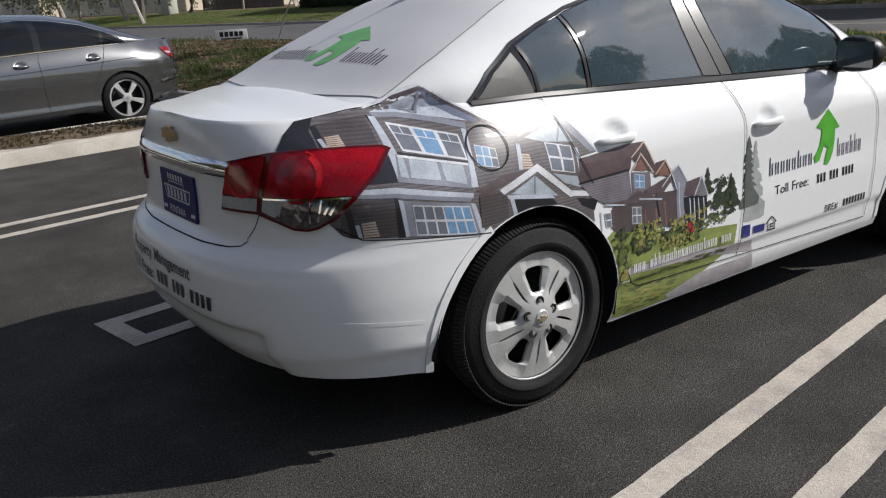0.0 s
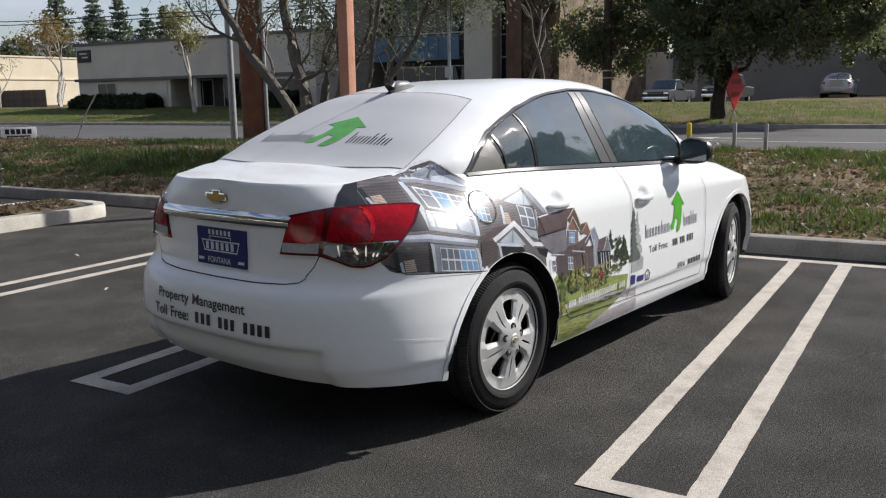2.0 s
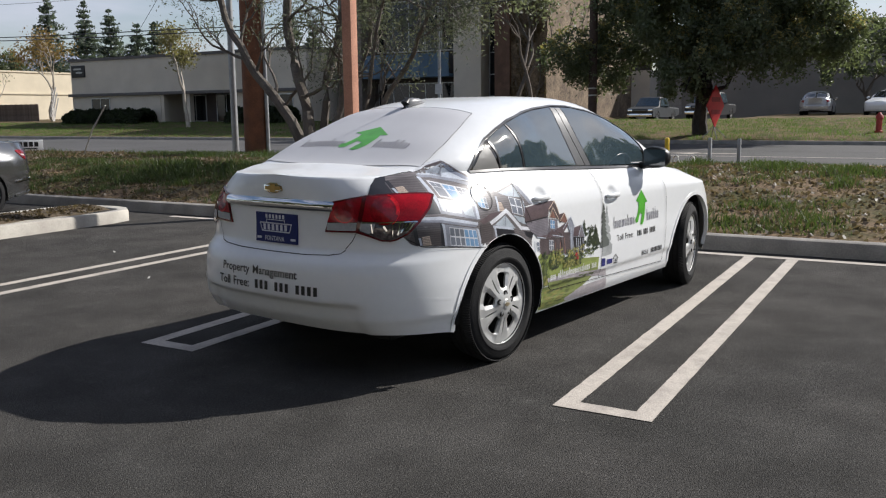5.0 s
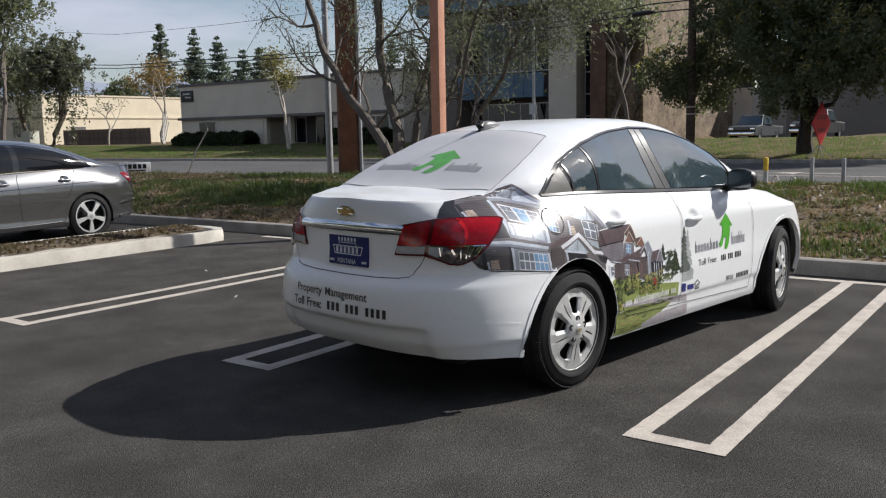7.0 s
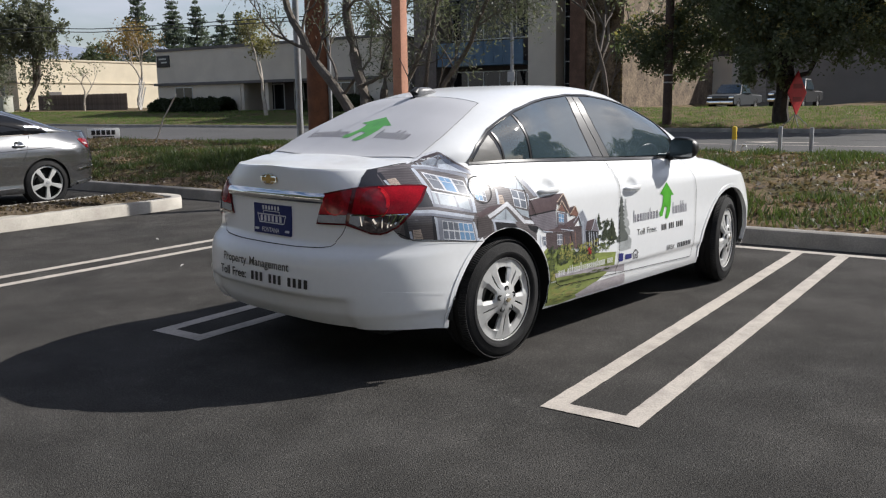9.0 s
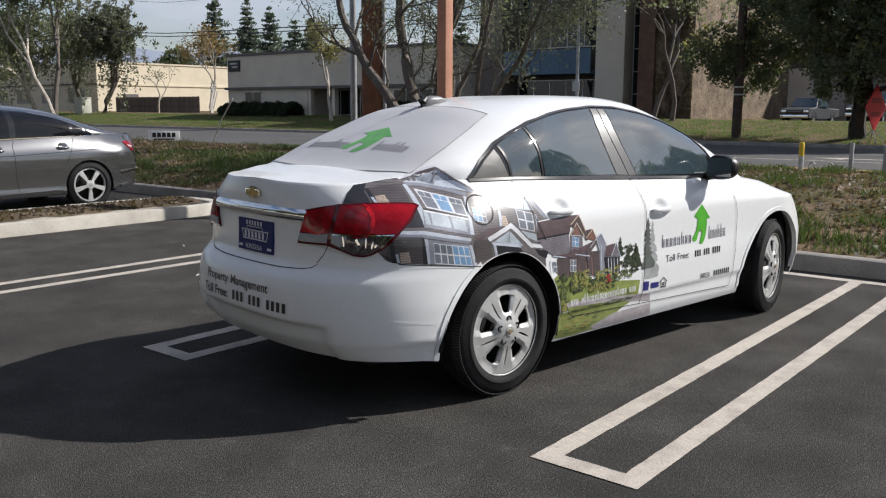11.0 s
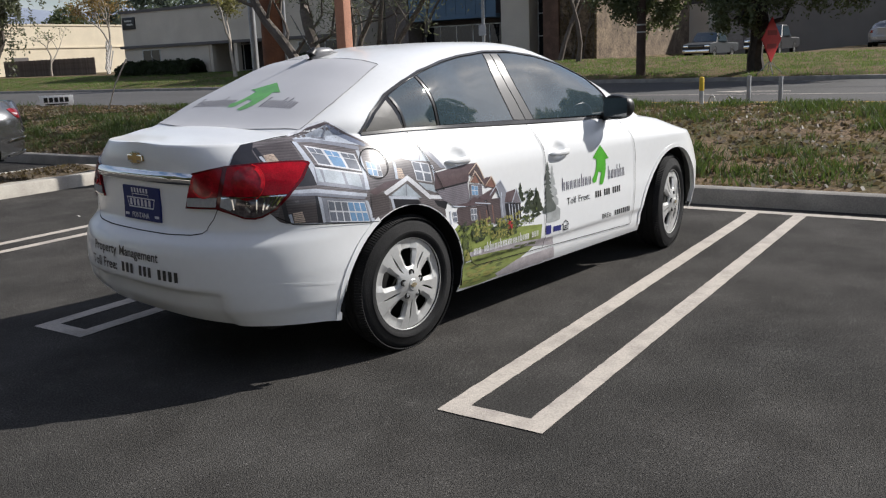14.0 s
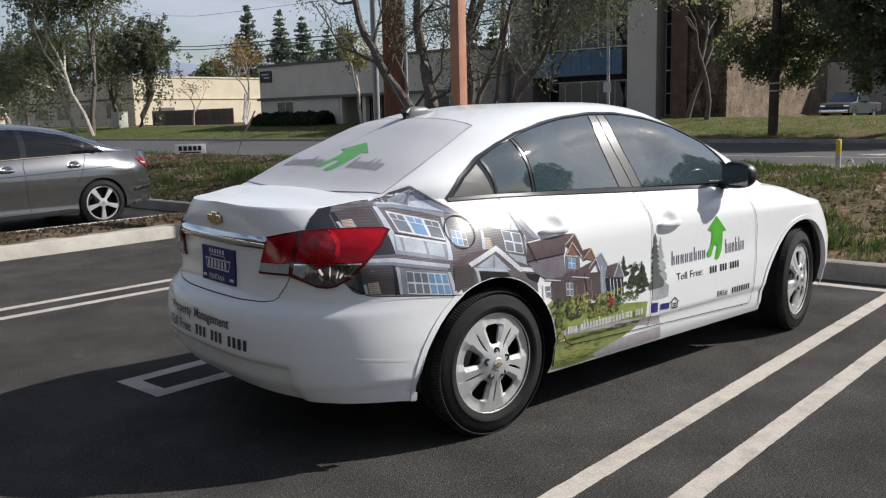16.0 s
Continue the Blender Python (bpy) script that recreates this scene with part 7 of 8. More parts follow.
# overhead wires
WIRES = (((-60, 6.9), (-1.2, 6.05), (11.4, 6.42), (14.7, 6.30), (26.2, 5.86), (35.7, 6.0), (51.4, 6.36), (58.8, 6.85), (85, 6.95), (180, 7.4)), ((-60, 7.2), (-1.2, 6.3), (11.4, 6.79), (14.7, 6.55), (26.2, 6.04), (35.7, 6.22), (51.4, 6.58), (58.8, 7.1), (85, 7.36), (180, 7.8)), ((-60, 10.2), (11, 9.95), (34, 8.32), (51.2, 8.66), (58, 9.35), (85, 9.5), (180, 9.8)))
for wire, r in zip(WIRES, (0.030, 0.030, 0.012)):
    wv = bmesh.new()
    f = smooth_curve(*wire)
    tube(wv, [lot(32.0, v, f(v)) for v in range(-60, 181, 3)], r, 5)
    tagged(part("overhead_wire", wv, BLACK), "black overhead wire along the street", "wire", "overhead wires")
wv = tube(bmesh.new(), [lot(32.0, 38.3, 6.2), lot(32.0, 36.2, 8.3), lot(32.0, 33.0, 11.9)], 0.012, 5)
tagged(part("overhead_wire", wv, BLACK), "thin slanting service wire over the street", "wire", "overhead wires")
wv = tube(bmesh.new(), [lot(32.0, 13.1, 6.38), lot(32.0, 12.9, 6.40), lot(32.0, 12.2, 6.43), lot(32.0, 11.9, 6.43)], [0.04, 0.11, 0.11, 0.04], 8)
tagged(part("cable_splice", wv, BLACK), "black splice case hanging on an overhead wire", "cable splice")

# ---------- trees ----------


def leaf_mesh(name, pts, size, material, rs, aspect=0.5):
    """Many small leaves, each its own tilted blade."""
    n = len(pts)
    q = rs.normal(size=(n, 3))
    q /= np.linalg.norm(q, axis=1)[:, None]
    r = np.cross(q, rs.normal(size=(n, 3)))
    r /= np.linalg.norm(r, axis=1)[:, None] + 1e-9
    s = size * rs.uniform(0.6, 1.3, n)[:, None]
    vv = np.stack([pts - s * q, pts + aspect * s * r, pts + s * q, pts - aspect * s * r], 1).reshape(-1, 3)
    me = bpy.data.meshes.new(name)
    me.from_pydata(vv.tolist(), [], np.arange(4 * n).reshape(n, 4).tolist())
    me.materials.append(material)
    return me


def grow(bm, p, d, length, r, depth, rng, ends, spread=0.6, lift=0.15, kids=(2, 3)):
    pts, q, e = [p], p.copy(), d.copy()
    for i in range(3):
        e = (e + Vector((rng.gauss(0, 0.16), rng.gauss(0, 0.16), rng.gauss(0, 0.1) + lift * 0.3))).normalized()
        q = q + e * length / 3
        pts.append(q.copy())
    tube(bm, pts, [r * (1 - 0.14 * i) for i in range(4)], 7 if depth > 1 else 5, caps=False)
    ends.append((q.copy(), depth))
    if depth <= 0:
        return
    for k in range(rng.randint(*kids)):
        a = rng.uniform(0, 2 * math.pi)
        side = e.orthogonal().normalized()
        side.rotate(Matrix.Rotation(a, 3, e))
        nd = (e * (1 - spread * 0.5) + side * spread * rng.uniform(0.6, 1.2) + Vector((0, 0, lift))).normalized()
        grow(bm, pts[rng.choice((2, 3, 3))], nd, length * rng.uniform(0.62, 0.85), r * 0.6, depth - 1, rng, ends, spread, lift, kids)


def tree(name, label, u, v, height, trunk_r, leaf, n_leaves, leaf_size, bark, seed, trunk_len=0.35, depth=4, spread=0.65, clump=0.9, lean=(0, 0), crown=None, lift=0.15, category="tree", kids=(2, 3), hang=0.0):
    rng, rs = random.Random(seed), np.random.RandomState(seed)
    t = tagged(new(name), label, category)
    t.matrix_world = LOT @ pose(u, v, ground_h(u, v) - 0.05)
    bm, ends = bmesh.new(), []
    grow(bm, Vector((0, 0, 0)), Vector((lean[0], lean[1], 1)).normalized(), height * trunk_len, trunk_r, depth, rng, ends, spread, lift, kids)
    part("trunk", bm, bark, t)
    tips = [p for p, k in ends if k <= 1] or [p for p, _ in ends]
    tips = np.array([[p.x, p.y, p.z] for p in tips])
    if len(tips) and n_leaves:
        c = tips[rs.randint(0, len(tips), n_leaves)]
        pts = c + rs.normal(size=(n_leaves, 3)) * clump * np.array([1, 1, 0.7])
        if hang:
            # leaves hang in strings below the twigs, in loose bunches
            bunch = rs.normal(size=(420, 3)) * clump * np.array([1, 1, 0.6])
            k = rs.randint(0, 420, n_leaves)
            pts = tips[k % len(tips)] + bunch[k] + rs.normal(size=(n_leaves, 3)) * clump * 0.17
            pts[:, 2] -= rs.exponential(hang, 420)[k] * rs.uniform(0.5, 1.0, n_leaves)
        if crown:
            cx, cy, cz, rx, ry, rz = crown
            m = n_leaves
            dirs = rs.normal(size=(m, 3))
            dirs /= np.linalg.norm(dirs, axis=1)[:, None]
            # lumpy shell with gaps
            lumps = rs.normal(size=(60, 3))
            lumps /= np.linalg.norm(lumps, axis=1)[:, None]
            near = (dirs @ lumps.T).max(1)
            rad = (0.62 + 0.42 * np.clip((near - 0.80) / 0.2, 0, 1)) * rs.uniform(0.72, 1.0, m)
            pts = np.concatenate([pts[: n_leaves // 4], np.array([cx, cy, cz]) + dirs * rad[:, None] * np.array([rx, ry, rz])])
            pts = pts[pts[:, 2] > cz - rz * 0.8]
        ob = new("crown", leaf_mesh("crown", pts, leaf_size, leaf, rs))
        ob.parent = t
        tagged(ob, kind="stuff")
    return t


DEEP = leafy("deep_leaf", (0.122, 0.142, 0.080), 0.5)
OLIVE = leafy("olive_leaf", (0.135, 0.142, 0.105))
GUM = leafy("gum_leaf", (0.170, 0.182, 0.122))
STRAWL = leafy("straw_leaf", (0.20, 0.178, 0.085))
AMBER = leafy("amber_leaf", (0.25, 0.165, 0.07))
FIR = leafy("fir_leaf", (0.105, 0.13, 0.11))
SUNLEAF = leafy("sunlit_leaf", (0.32, 0.27, 0.11))


def lobed(lobes, rs, clumps, leaves, tuft, low=-0.75):
    """Points of a crown: lobes carry tufts on their skin, tufts carry leaves."""
    out, tops = [], []
    for u, v, z, r in lobes:
        m = int(clumps * r * r)
        d = rs.normal(size=(m, 3))
        d /= np.linalg.norm(d, axis=1)[:, None]
        d = d[d[:, 2] > low]
        c = np.array([u, v, z]) + d * r * rs.uniform(0.72, 1.12, len(d))[:, None] * np.array([1, 1, 0.92])
        k = rs.randint(0, len(c), leaves * len(c))
        g = rs.normal(size=(len(k), 3)) * tuft
        out.append(c[k] + g)
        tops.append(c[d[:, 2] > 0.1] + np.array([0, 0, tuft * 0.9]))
    return np.concatenate(out), np.concatenate(tops)


ficus = tree("ficus_tree", "broad dark-leaved tree with lumpy crown on a lawn across the street", 33.0, 5.8, 7.0, 0.36, DEEP, 0, 0.14, mat("dark_bark", (0.06, 0.05, 0.042), rough=0.95, var=0.3, scale=4, fine=30, bump=0.8, bscale=16), 11, trunk_len=0.26, depth=4, spread=0.85, lift=0.2)
FLOBES = ((0.5, 4.7, 2.95, 1.5), (-0.8, 5.6, 3.3, 1.1), (0.9, 3.3, 4.2, 1.7), (-0.6, 2.8, 5.6, 1.5), (0.6, 2.1, 7.0, 1.5), (-1.8, 0.9, 4.8, 1.9), (-1.2, -0.5, 6.1, 1.9), (-2.2, -0.3, 2.9, 1.4), (-1.6, -1.5, 4.2, 1.7), (0.8, -2.3, 5.2, 1.7), (-1.2, -2.8, 3.2, 1.3), (-0.6, -3.1, 6.0, 1.6), (0.4, -4.1, 4.0, 1.45), (-0.4, -4.2, 5.4, 1.3), (0.6, -4.7, 3.7, 1.25), (0.2, -5.6, 3.6, 0.85), (0.0, 0.9, 8.2, 1.9), (0.0, -1.7, 7.9, 1.9), (0.4, -3.0, 7.0, 1.3), (-0.8, 0.6, 2.0, 0.7), (1.9, 1.0, 4.5, 1.9), (2.0, -1.8, 5.5, 2.0))
frs = np.random.RandomState(5)
fl, ft = lobed(FLOBES, frs, 32, 72, 0.19)
ob = new("crown", leaf_mesh("crown", fl, 0.088, DEEP, frs))
ob.parent = ficus
tagged(ob, kind="stuff")
# paler yellow leaves on the lobe tops paint the sunlit side of the crown
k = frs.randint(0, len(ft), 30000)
ob = new("new_growth", leaf_mesh("new_growth", ft[k] + frs.normal(size=(len(k), 3)) * 0.12, 0.075, SUNLEAF, frs))
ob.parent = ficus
tagged(ob, "yellowish leaves standing for the sunlit crown tops", kind="stuff")
# unseen copies: three mirrored in the windows, four behind added to block sky light
for u, v, z, r, k in ((34.5, -17, 0.4, 40, 1.2), (34.0, -25.5, 0.4, 120, 1.5), (33.5, -36, 0.4, 200, 1.4), (-15, -15, 0, 110, 1.2), (-14.5, -4, 0, 250, 1.2), (-14.5, 8, 0, 20, 1.2), (-15, 20, 0, 300, 1.2)):
    copy_thing(ficus, LOT @ pose(u, v, z, 0, 0, r) @ Matrix.Scale(k, 4))
tree("street_tree", "thin tree with a white trunk and sparse yellow-green leaves", 37.0, 39.8, 4.7, 0.15, STRAWL, 1700, 0.11, PALEBARK, 21, trunk_len=0.5, depth=3, spread=0.5, clump=0.35, lift=0.25)
tree("bare_tree", "slender half-bare tree before a stone wall", 41.5, 18.6, 11.0, 0.16, GUM, 700, 0.13, BARK, 23, trunk_len=0.3, depth=4, spread=0.4, clump=0.4, lift=0.35)
tree("bare_tree", "slender half-bare tree before a stone wall", 39.6, 16.6, 11.0, 0.15, GUM, 3200, 0.13, BARK, 27, trunk_len=0.28, depth=4, spread=0.55, clump=0.6, lift=0.3)
tree("bare_tree", "slender half-bare tree before an office building", 40.5, 27.5, 10.0, 0.16, GUM, 600, 0.13, BARK, 24, trunk_len=0.3, depth=4, spread=0.5, clump=0.5, lift=0.3)
tree("gum_tree", "tall gum tree with a dark double trunk and loose grey-green leaves", 33.2, 70.2, 18.0, 0.26, GUM, 11000, 0.15, BARK, 31, trunk_len=0.36, depth=4, spread=0.4, clump=1.1, lift=0.25, hang=1.3)
tree("gum_tree", "slender gum tree beside another one", 32.6, 68.9, 17.0, 0.20, GUM, 9000, 0.15, PALEBARK, 36, trunk_len=0.36, depth=4, spread=0.42, clump=1.1, lift=0.25, hang=1.3)
tree("gum_tree", "leaning gum tree with hanging grey-green leaves", 42.0, 77.6, 14.0, 0.32, OLIVE, 13000, 0.16, BARK, 32, trunk_len=0.26, depth=4, spread=0.5, clump=0.85, lean=(0.0, -0.2), hang=1.8, lift=0.3)
tree("gum_tree", "gum tree with a pale leaning trunk and hanging leaves", 36.0, 79.1, 14.0, 0.26, GUM, 14000, 0.16, PALEBARK, 33, trunk_len=0.27, depth=4, spread=0.6, clump=1.3, lean=(0.0, 0.3), hang=1.4)
tree("gum_tree", "gum tree with hanging leaves on a lawn", 44.0, 86.0, 14.0, 0.26, OLIVE, 10000, 0.16, BARK, 37, trunk_len=0.27, depth=4, spread=0.5, clump=0.9, hang=1.9, lift=0.3)
tree("gum_tree", "gum tree far up the street", 40.0, 104.5, 15.0, 0.34, GUM, 12000, 0.19, PALEBARK, 34, trunk_len=0.24, depth=4, spread=0.6, clump=1.5, hang=1.5)
tree("gum_tree", "gum tree far up the street", 39.0, 97.0, 14.0, 0.22, OLIVE, 10000, 0.19, PALEBARK, 38, trunk_len=0.25, depth=4, spread=0.6, clump=1.4, hang=1.5)
far_gum = tree("gum_tree", "gum tree far up the street", 36.0, 122.0, 15.0, 0.25, OLIVE, 7000, 0.22, PALEBARK, 35, trunk_len=0.22, depth=5, spread=0.55, clump=0.9)
for u, v, r in ((-28, -14, 40), (-30, 0, 150), (-28, 13, 250)):
    copy_thing(far_gum, LOT @ pose(u, v, 0, 0, 0, r))
tree("amber_tree", "tree with thinning amber leaves", 60.0, 85.0, 9.2, 0.22, AMBER, 1400, 0.17, PALEBARK, 41, trunk_len=0.35, depth=4, spread=0.5, clump=0.7)
# hidden from view; added to throw tree shadow on the cream warehouse
tree("amber_tree", "tree with thinning amber leaves hidden behind a roof, added for its shadow", 80.0, 89.0, 11.0, 0.22, AMBER, 2200, 0.15, PALEBARK, 46, trunk_len=0.33, depth=4, spread=0.5, clump=0.7)
farw = tree("far_tree", "dark distant tree before hazy hills", 100.0, 151.5, 9.0, 0.3, DEEP, 0, 0.2, BARK, 53, trunk_len=0.3, depth=3, spread=0.6)
fw, _ = lobed(((0, 3.5, 8.5, 2.6), (0, 0.5, 9.8, 2.6), (0, -2.4, 8.8, 2.2), (0, 1, 6, 3)), np.random.RandomState(3), 8, 30, 0.4)
ob = new("crown", leaf_mesh("crown", fw, 0.3, DEEP, np.random.RandomState(4)))
ob.parent = farw
tagged(ob, kind="stuff")
tree("bare_tree", "small bare tree by a fence", 47.0, 76.0, 5.0, 0.13, GUM, 150, 0.12, PALEBARK, 42, trunk_len=0.38, depth=4, spread=0.55, clump=0.3)
for k, (v, h) in enumerate(((125, 20.5), (116, 18.5), (110.3, 17.2), (104.3, 14.6), (100.5, 14.8), (74.0, 13.5), (70.5, 12.5))):
    rs, rng = np.random.RandomState(60 + k), random.Random(60 + k)
    t = tagged(new("conifer"), "tall dark pointed conifer behind the roofs", "conifer", "row of conifers")
    t.matrix_world = LOT @ pose(90, v, 1.0)
    part("trunk", tube(bmesh.new(), [(0, 0, 0), (0, 0, h * 0.95)], [0.3, 0.05], 7), BARK, t)
    pts = []
    z = h * 0.25
    while z < h - 0.2:
        reach = min(3.8, 0.36 * (h - z) + 0.15)
        for b in range(13 if z < h - 2 else 7):
            a, droop = rng.uniform(0, 6.28), rng.uniform(-0.1, 0.25)
            far = reach * rng.uniform(0.45, 1.2)
            m = int(8 + 13 * far)
            s = np.linspace(0.05, 1, m)
            pts.append(np.stack([far * s * math.cos(a), far * s * math.sin(a), z + droop * far * s], 1) + rs.normal(size=(m, 3)) * np.array([0.15, 0.15, 0.12]))
        z += rng.uniform(0.45, 0.95)
    ob = new("crown", leaf_mesh("crown", np.concatenate(pts), 0.24, FIR, rs))
    ob.parent = t
    tagged(ob, kind="stuff")

# the many-stemmed tree on the planted strip
mt = tagged(new("olive_tree"), "many-stemmed grey tree with sparse olive leaves on the planted strip", "tree")
mt.matrix_world = LOT
mrng, mrs = random.Random(9), np.random.RandomState(9)
mb, mends = bmesh.new(), []
for stem, r in (([(8.6, 7.3, 0.3), (8.7, 7.85, 1.25), (8.9, 8.85, 2.15), (9.0, 9.7, 3.3), (9.1, 10.3, 4.8)], 0.12), ([(8.6, 7.2, 0.3), (8.7, 7.45, 1.4), (8.9, 7.95, 2.6), (9.0, 8.15, 4.4), (9.0, 8.5, 6.0)], 0.13), ([(8.6, 7.0, 0.3), (8.8, 6.75, 1.5), (9.0, 6.85, 3.0), (9.0, 6.5, 5.0)], 0.09), ([(8.7, 6.6, 0.3), (8.9, 6.2, 1.7), (9.0, 6.0, 3.2), (9.1, 5.3, 4.4)], 0.05), ([(8.7, 7.1, 0.3), (9.0, 7.3, 1.6), (9.6, 7.2, 3.2), (10.0, 6.6, 5.0)], 0.09), ([(8.7, 6.9, 0.3), (9.2, 6.95, 1.5), (9.5, 6.6, 2.6), (9.7, 6.55, 4.2), (9.8, 6.9, 6)], 0.06), ([(8.7, 6.8, 0.3), (9.1, 6.3, 1.2), (9.4, 5.7, 2.2), (9.5, 5.2, 3.2), (9.6, 4.6, 4.0)], 0.06)):
    pts = [Vector(p) for p in stem]
    fine = []
    for a, b in zip(pts, pts[1:]):
        fine += [a.lerp(b, k / 4) + Vector((mrng.gauss(0, 0.02), mrng.gauss(0, 0.03), 0)) for k in range(4)]
    fine.append(pts[-1])
    tube(mb, fine, [r * (1 - 0.6 * i / len(fine)) for i in range(len(fine))], 9, caps=False)
    for i in range(5, len(fine)):
        if mrng.random() < 0.55:
            d = Vector((mrng.gauss(0, 0.6), mrng.gauss(-0.1, 0.9), mrng.uniform(0.1, 1.0))).normalized()
            grow(mb, fine[i], d, mrng.uniform(0.5, 1.0), r * 0.3, 2, mrng, mends, 0.6, 0.1)
for p in (Vector((9.0, 5.4, 3.6)), Vector((9.0, 4.7, 4.0)), Vector((9.3, 5.9, 3.9)), Vector((9, 3.9, 4.3))):
    for k in range(5):
        grow(mb, p, Vector((mrng.gauss(0, 0.5), mrng.gauss(-0.3, 0.8), mrng.uniform(-0.5, 0.4))).normalized(), 0.7, 0.016, 2, mrng, mends, 0.7, -0.1)
part("trunk", mb, BARK, mt)
tips = np.array([[p.x, p.y, p.z] for p, k in mends if k <= 1])
lp = tips[mrs.randint(0, len(tips), 24000)] + mrs.normal(size=(24000, 3)) * 0.16
ob = new("crown", leaf_mesh("crown", lp, 0.04, OLIVE, mrs, 0.25))
ob.parent = mt
tagged(ob, kind="stuff")

crs = np.random.RandomState(44)
cb = bmesh.new()
crng, cends = random.Random(44), []
for v0 in (17.5, 18.2, 18.9, 19.4):
    grow(cb, Vector((43.5, v0, 0.5)), Vector((0, crng.gauss(0, 0.1), 1)), 3.2, 0.05, 4, crng, cends, 0.45, 0.25)
for v in cb.verts:
    v.co.x = 43.5 + 0.06 * (v.co.x - 43.5)
    v.co.y = min(19.55, max(17.35, v.co.y))
creeper = tagged(new("creeper"), "half-bare creeper clinging to a tan stone wall", "climbing plant")
creeper.matrix_world = LOT
part("stem", cb, BARK, creeper)
cp = np.stack([43.56 - np.abs(crs.normal(size=5000)) * 0.05, crs.uniform(17.3, 19.6, 5000), crs.uniform(0.8, 11.4, 5000)], 1)
cp = cp[np.array([noise.noise((p[1] * 1.3, p[2] * 0.8, 4)) for p in cp]) > -0.1]
ob = new("leaves", leaf_mesh("leaves", cp, 0.07, leafy("dry_creeper", (0.15, 0.11, 0.06)), crs))
ob.parent = creeper
tagged(ob, kind="stuff")
shrub = tree("shade_tree", "low dark tree against a grey warehouse", 56.0, 0.9, 5.0, 0.2, DEEP, 0, 0.14, BARK, 52, trunk_len=0.28, depth=3, spread=0.8)
sl, _ = lobed(((0, 1.5, 3.2, 1.6), (0, -0.6, 3.6, 1.8), (0.5, -2.6, 3.2, 1.5), (0, 0.4, 4.8, 1.5), (0.3, -2.0, 4.6, 1.4)), crs, 14, 40, 0.2)
ob = new("crown", leaf_mesh("crown", sl, 0.13, DEEP, crs))
ob.parent = shrub
tagged(ob, kind="stuff")

# ---------- grass ----------


def blades(name, label, n, u0, u1, v0, v1, h0, h1, material, seed, wanted, level=ground_h):
    rs = np.random.RandomState(seed)
    P, hs = [], []
    for u, v in zip(rs.uniform(u0, u1, n), rs.uniform(v0, v1, n)):
        k = 0.6 * noise.noise((u * 0.5, v * 0.5, 7)) + 0.8 * noise.noise((u * 1.9, v * 1.9, 2))
        if k + rs.normal() * 0.22 > wanted(u, v):
            P.append((u, v, level(u, v)))
            hs.append(h0 + (h1 - h0) * min(1, max(0, k + 0.2)) * rs.uniform(0.5, 1.2))
    P, hs = np.array(P), np.array(hs)
    m = len(P)
    a = rs.uniform(0, 6.28, m)
    wd = hs * (0.05 + 0.06 * rs.rand(m))
    side = np.stack([np.cos(a) * wd, np.sin(a) * wd, np.zeros(m)], 1)
    tipv = P + np.stack([rs.normal(size=m) * hs * 0.45, rs.normal(size=m) * hs * 0.45, hs], 1)
    base = P - np.array([0, 0, 0.01])
    vv = np.stack([base - side, base + side, tipv], 1).reshape(-1, 3)
    me = bpy.data.meshes.new(name)
    me.from_pydata(vv.tolist(), [], np.arange(3 * m).reshape(m, 3).tolist())
    me.materials.append(material)
    ob = tagged(new(name, me), label, "grass", kind="stuff")
    ob.matrix_world = LOT
    return ob


def soil_h(u, v):
    return 0.135 + 0.055 * math.sin(math.pi * min(1, max(0, (v - 6.6) / 0.72)))


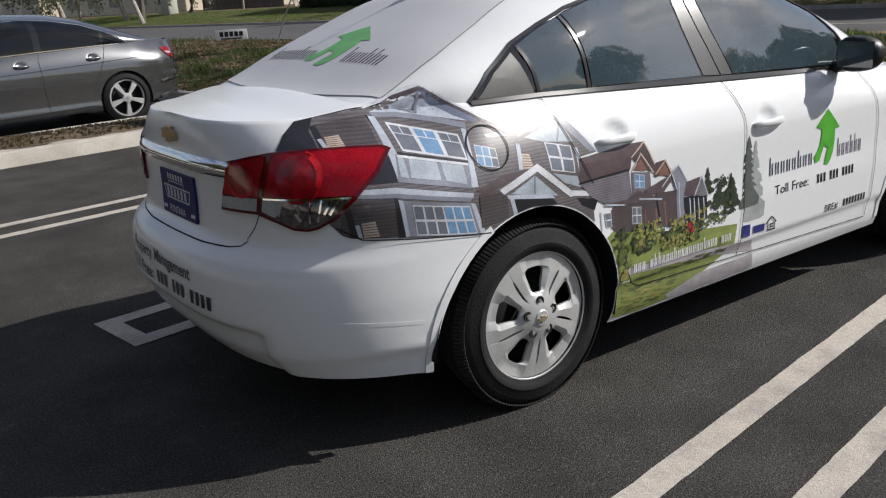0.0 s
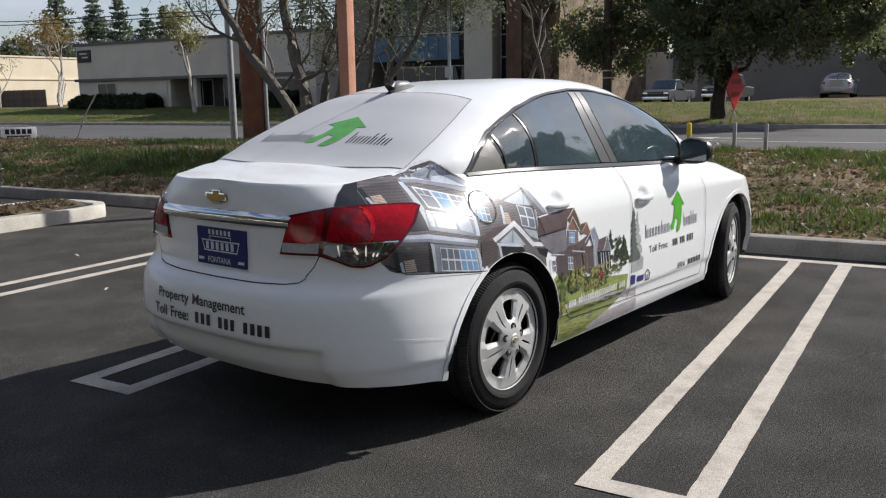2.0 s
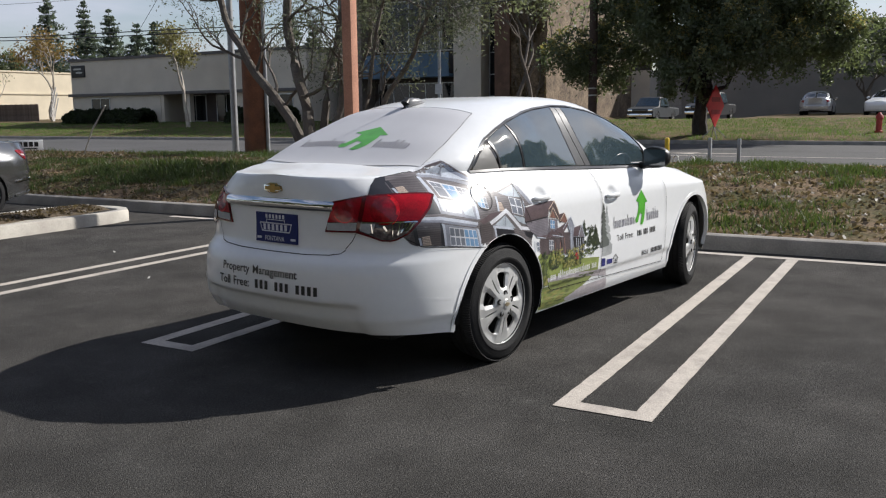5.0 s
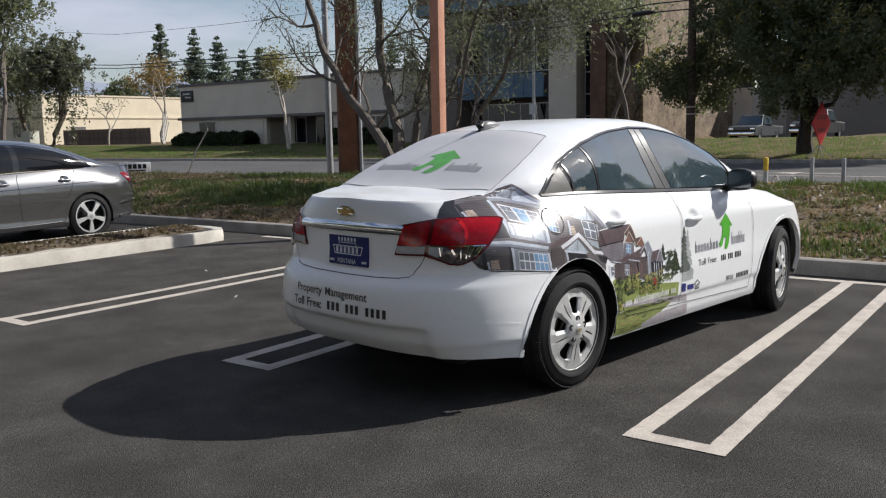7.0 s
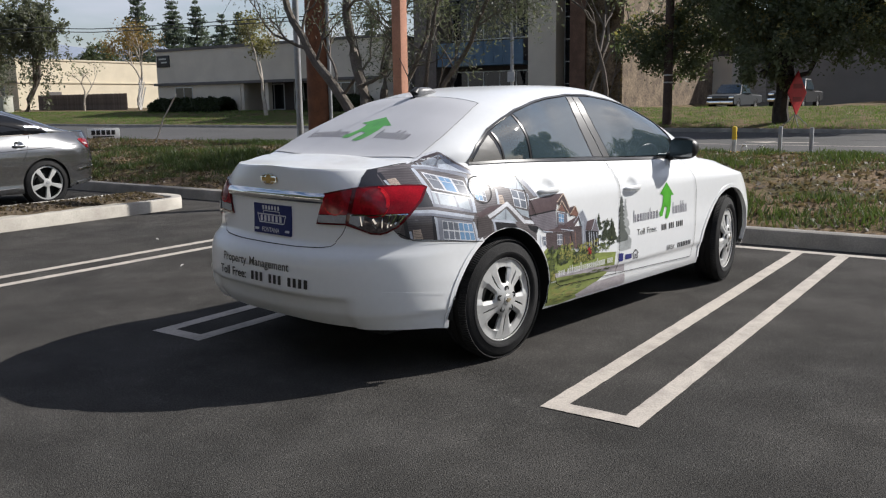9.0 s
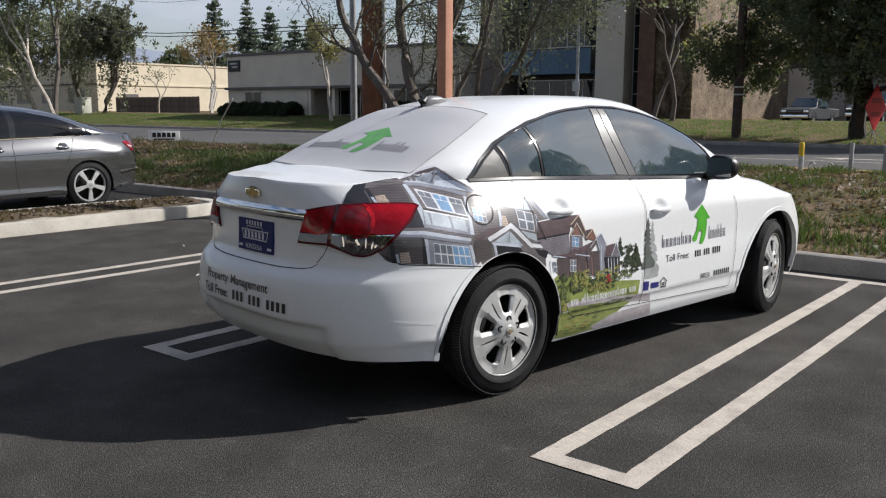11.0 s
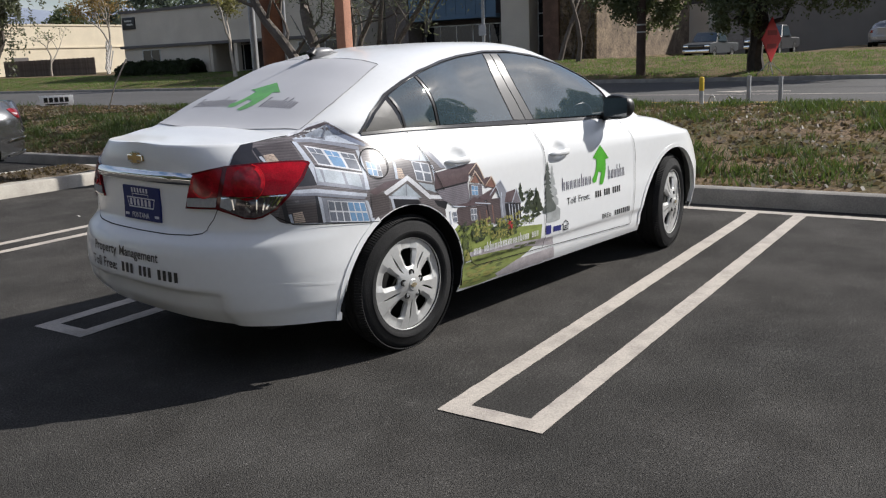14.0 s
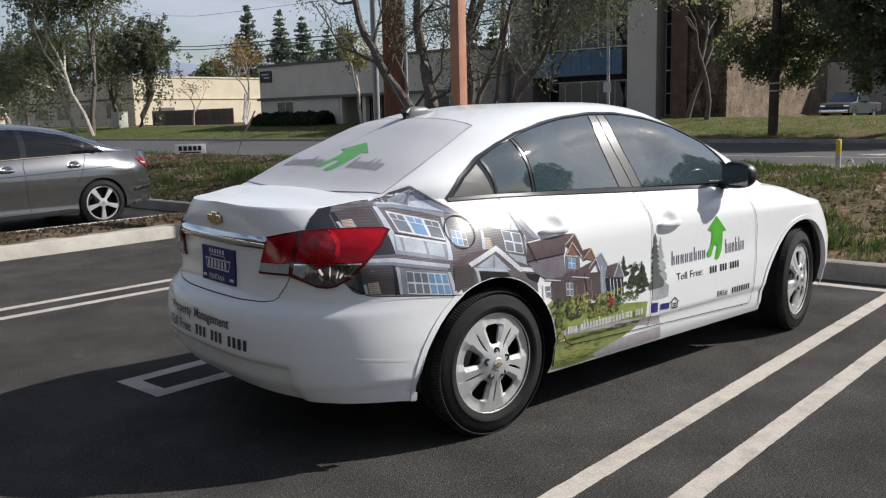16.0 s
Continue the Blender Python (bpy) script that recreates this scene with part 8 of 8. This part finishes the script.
GRASS = leafy("grass_blade", (0.062, 0.088, 0.026))
STRAWG = leafy("dry_grass", (0.17, 0.125, 0.065))
blades("grass", "green grass tufts on the planted strip", 260000, 4.6, 13.8, -9, 26, 0.05, 0.19, GRASS, 1, lambda u, v: -0.05 if 4 < v < 13.5 else (0.75 if v > 14.2 else 0.12))
blades("dry_grass", "dry straw-coloured grass on the planted strip", 130000, 4.5, 13.8, -9, 30, 0.02, 0.08, STRAWG, 2, lambda u, v: -0.1)
blades("grass", "dry weeds in a narrow planter", 14000, -5.8, 3.3, 6.62, 7.3, 0.02, 0.07, STRAWG, 3, lambda u, v: 0.0, soil_h)
blades("grass", "low green weeds in a narrow planter", 9000, -5.8, 3.3, 6.64, 7.28, 0.015, 0.05, GRASS, 8, lambda u, v: 0.25, soil_h)
ps = np.random.RandomState(78)
pu, pv = ps.uniform(-5.8, 3.3, 3500), ps.uniform(6.63, 7.29, 3500)
mulch = tagged(new("leaf_litter", leaf_mesh("leaf_litter", np.stack([pu, pv, np.array([soil_h(a, b) for a, b in zip(pu, pv)]) + 0.01], 1), 0.028, leafy("dead_leaf", (0.115, 0.083, 0.056), 0.35), ps, 0.6)), "brown dead leaves on planter soil", "leaf litter", kind="stuff")
mulch.matrix_world = LOT
LAWN = leafy("lawn_blade", (0.115, 0.185, 0.04))
blades("lawn", "mown green lawn across the street", 130000, 31.3, 40.5, -12, 95, 0.08, 0.16, LAWN, 4, lambda u, v: -0.5)

# dead leaves and crumbs of bark on the planted strip
ls = np.random.RandomState(77)
lu, lv = ls.uniform(4.5, 13.8, 60000), ls.uniform(-9, 30, 60000)
lz = np.array([ground_h(a, b) for a, b in zip(lu, lv)]) + 0.012
litter = tagged(new("leaf_litter", leaf_mesh("leaf_litter", np.stack([lu, lv, lz], 1), 0.035, leafy("dead_leaf", (0.115, 0.083, 0.056), 0.35), ls, 0.6)), "scattered brown dead leaves on bare earth", "leaf litter", kind="stuff")
litter.matrix_world = LOT

# scraps and scuffs on the asphalt
for u, v, r in ((0.72, 2.9, 30), (1.55, 4.35, 80)):
    sc = bmesh.new()
    k = [sc.verts.new((x, y, z)) for x, y, z in ((-0.04, -0.006, 0.004), (0.015, -0.010, 0.010), (0.045, 0.002, 0.005), (0.008, 0.008, 0.012), (-0.03, 0.006, 0.003))]
    sc.faces.new(k)
    s = tagged(part("paper_scrap", sc, mat("paper", (0.6, 0.58, 0.52), rough=0.9), smooth=False), "small pale scrap lying on asphalt", "scrap")
    s.matrix_world = LOT @ pose(u, v, 0.001, 0, 0, r)

car_thing = make_white_car()
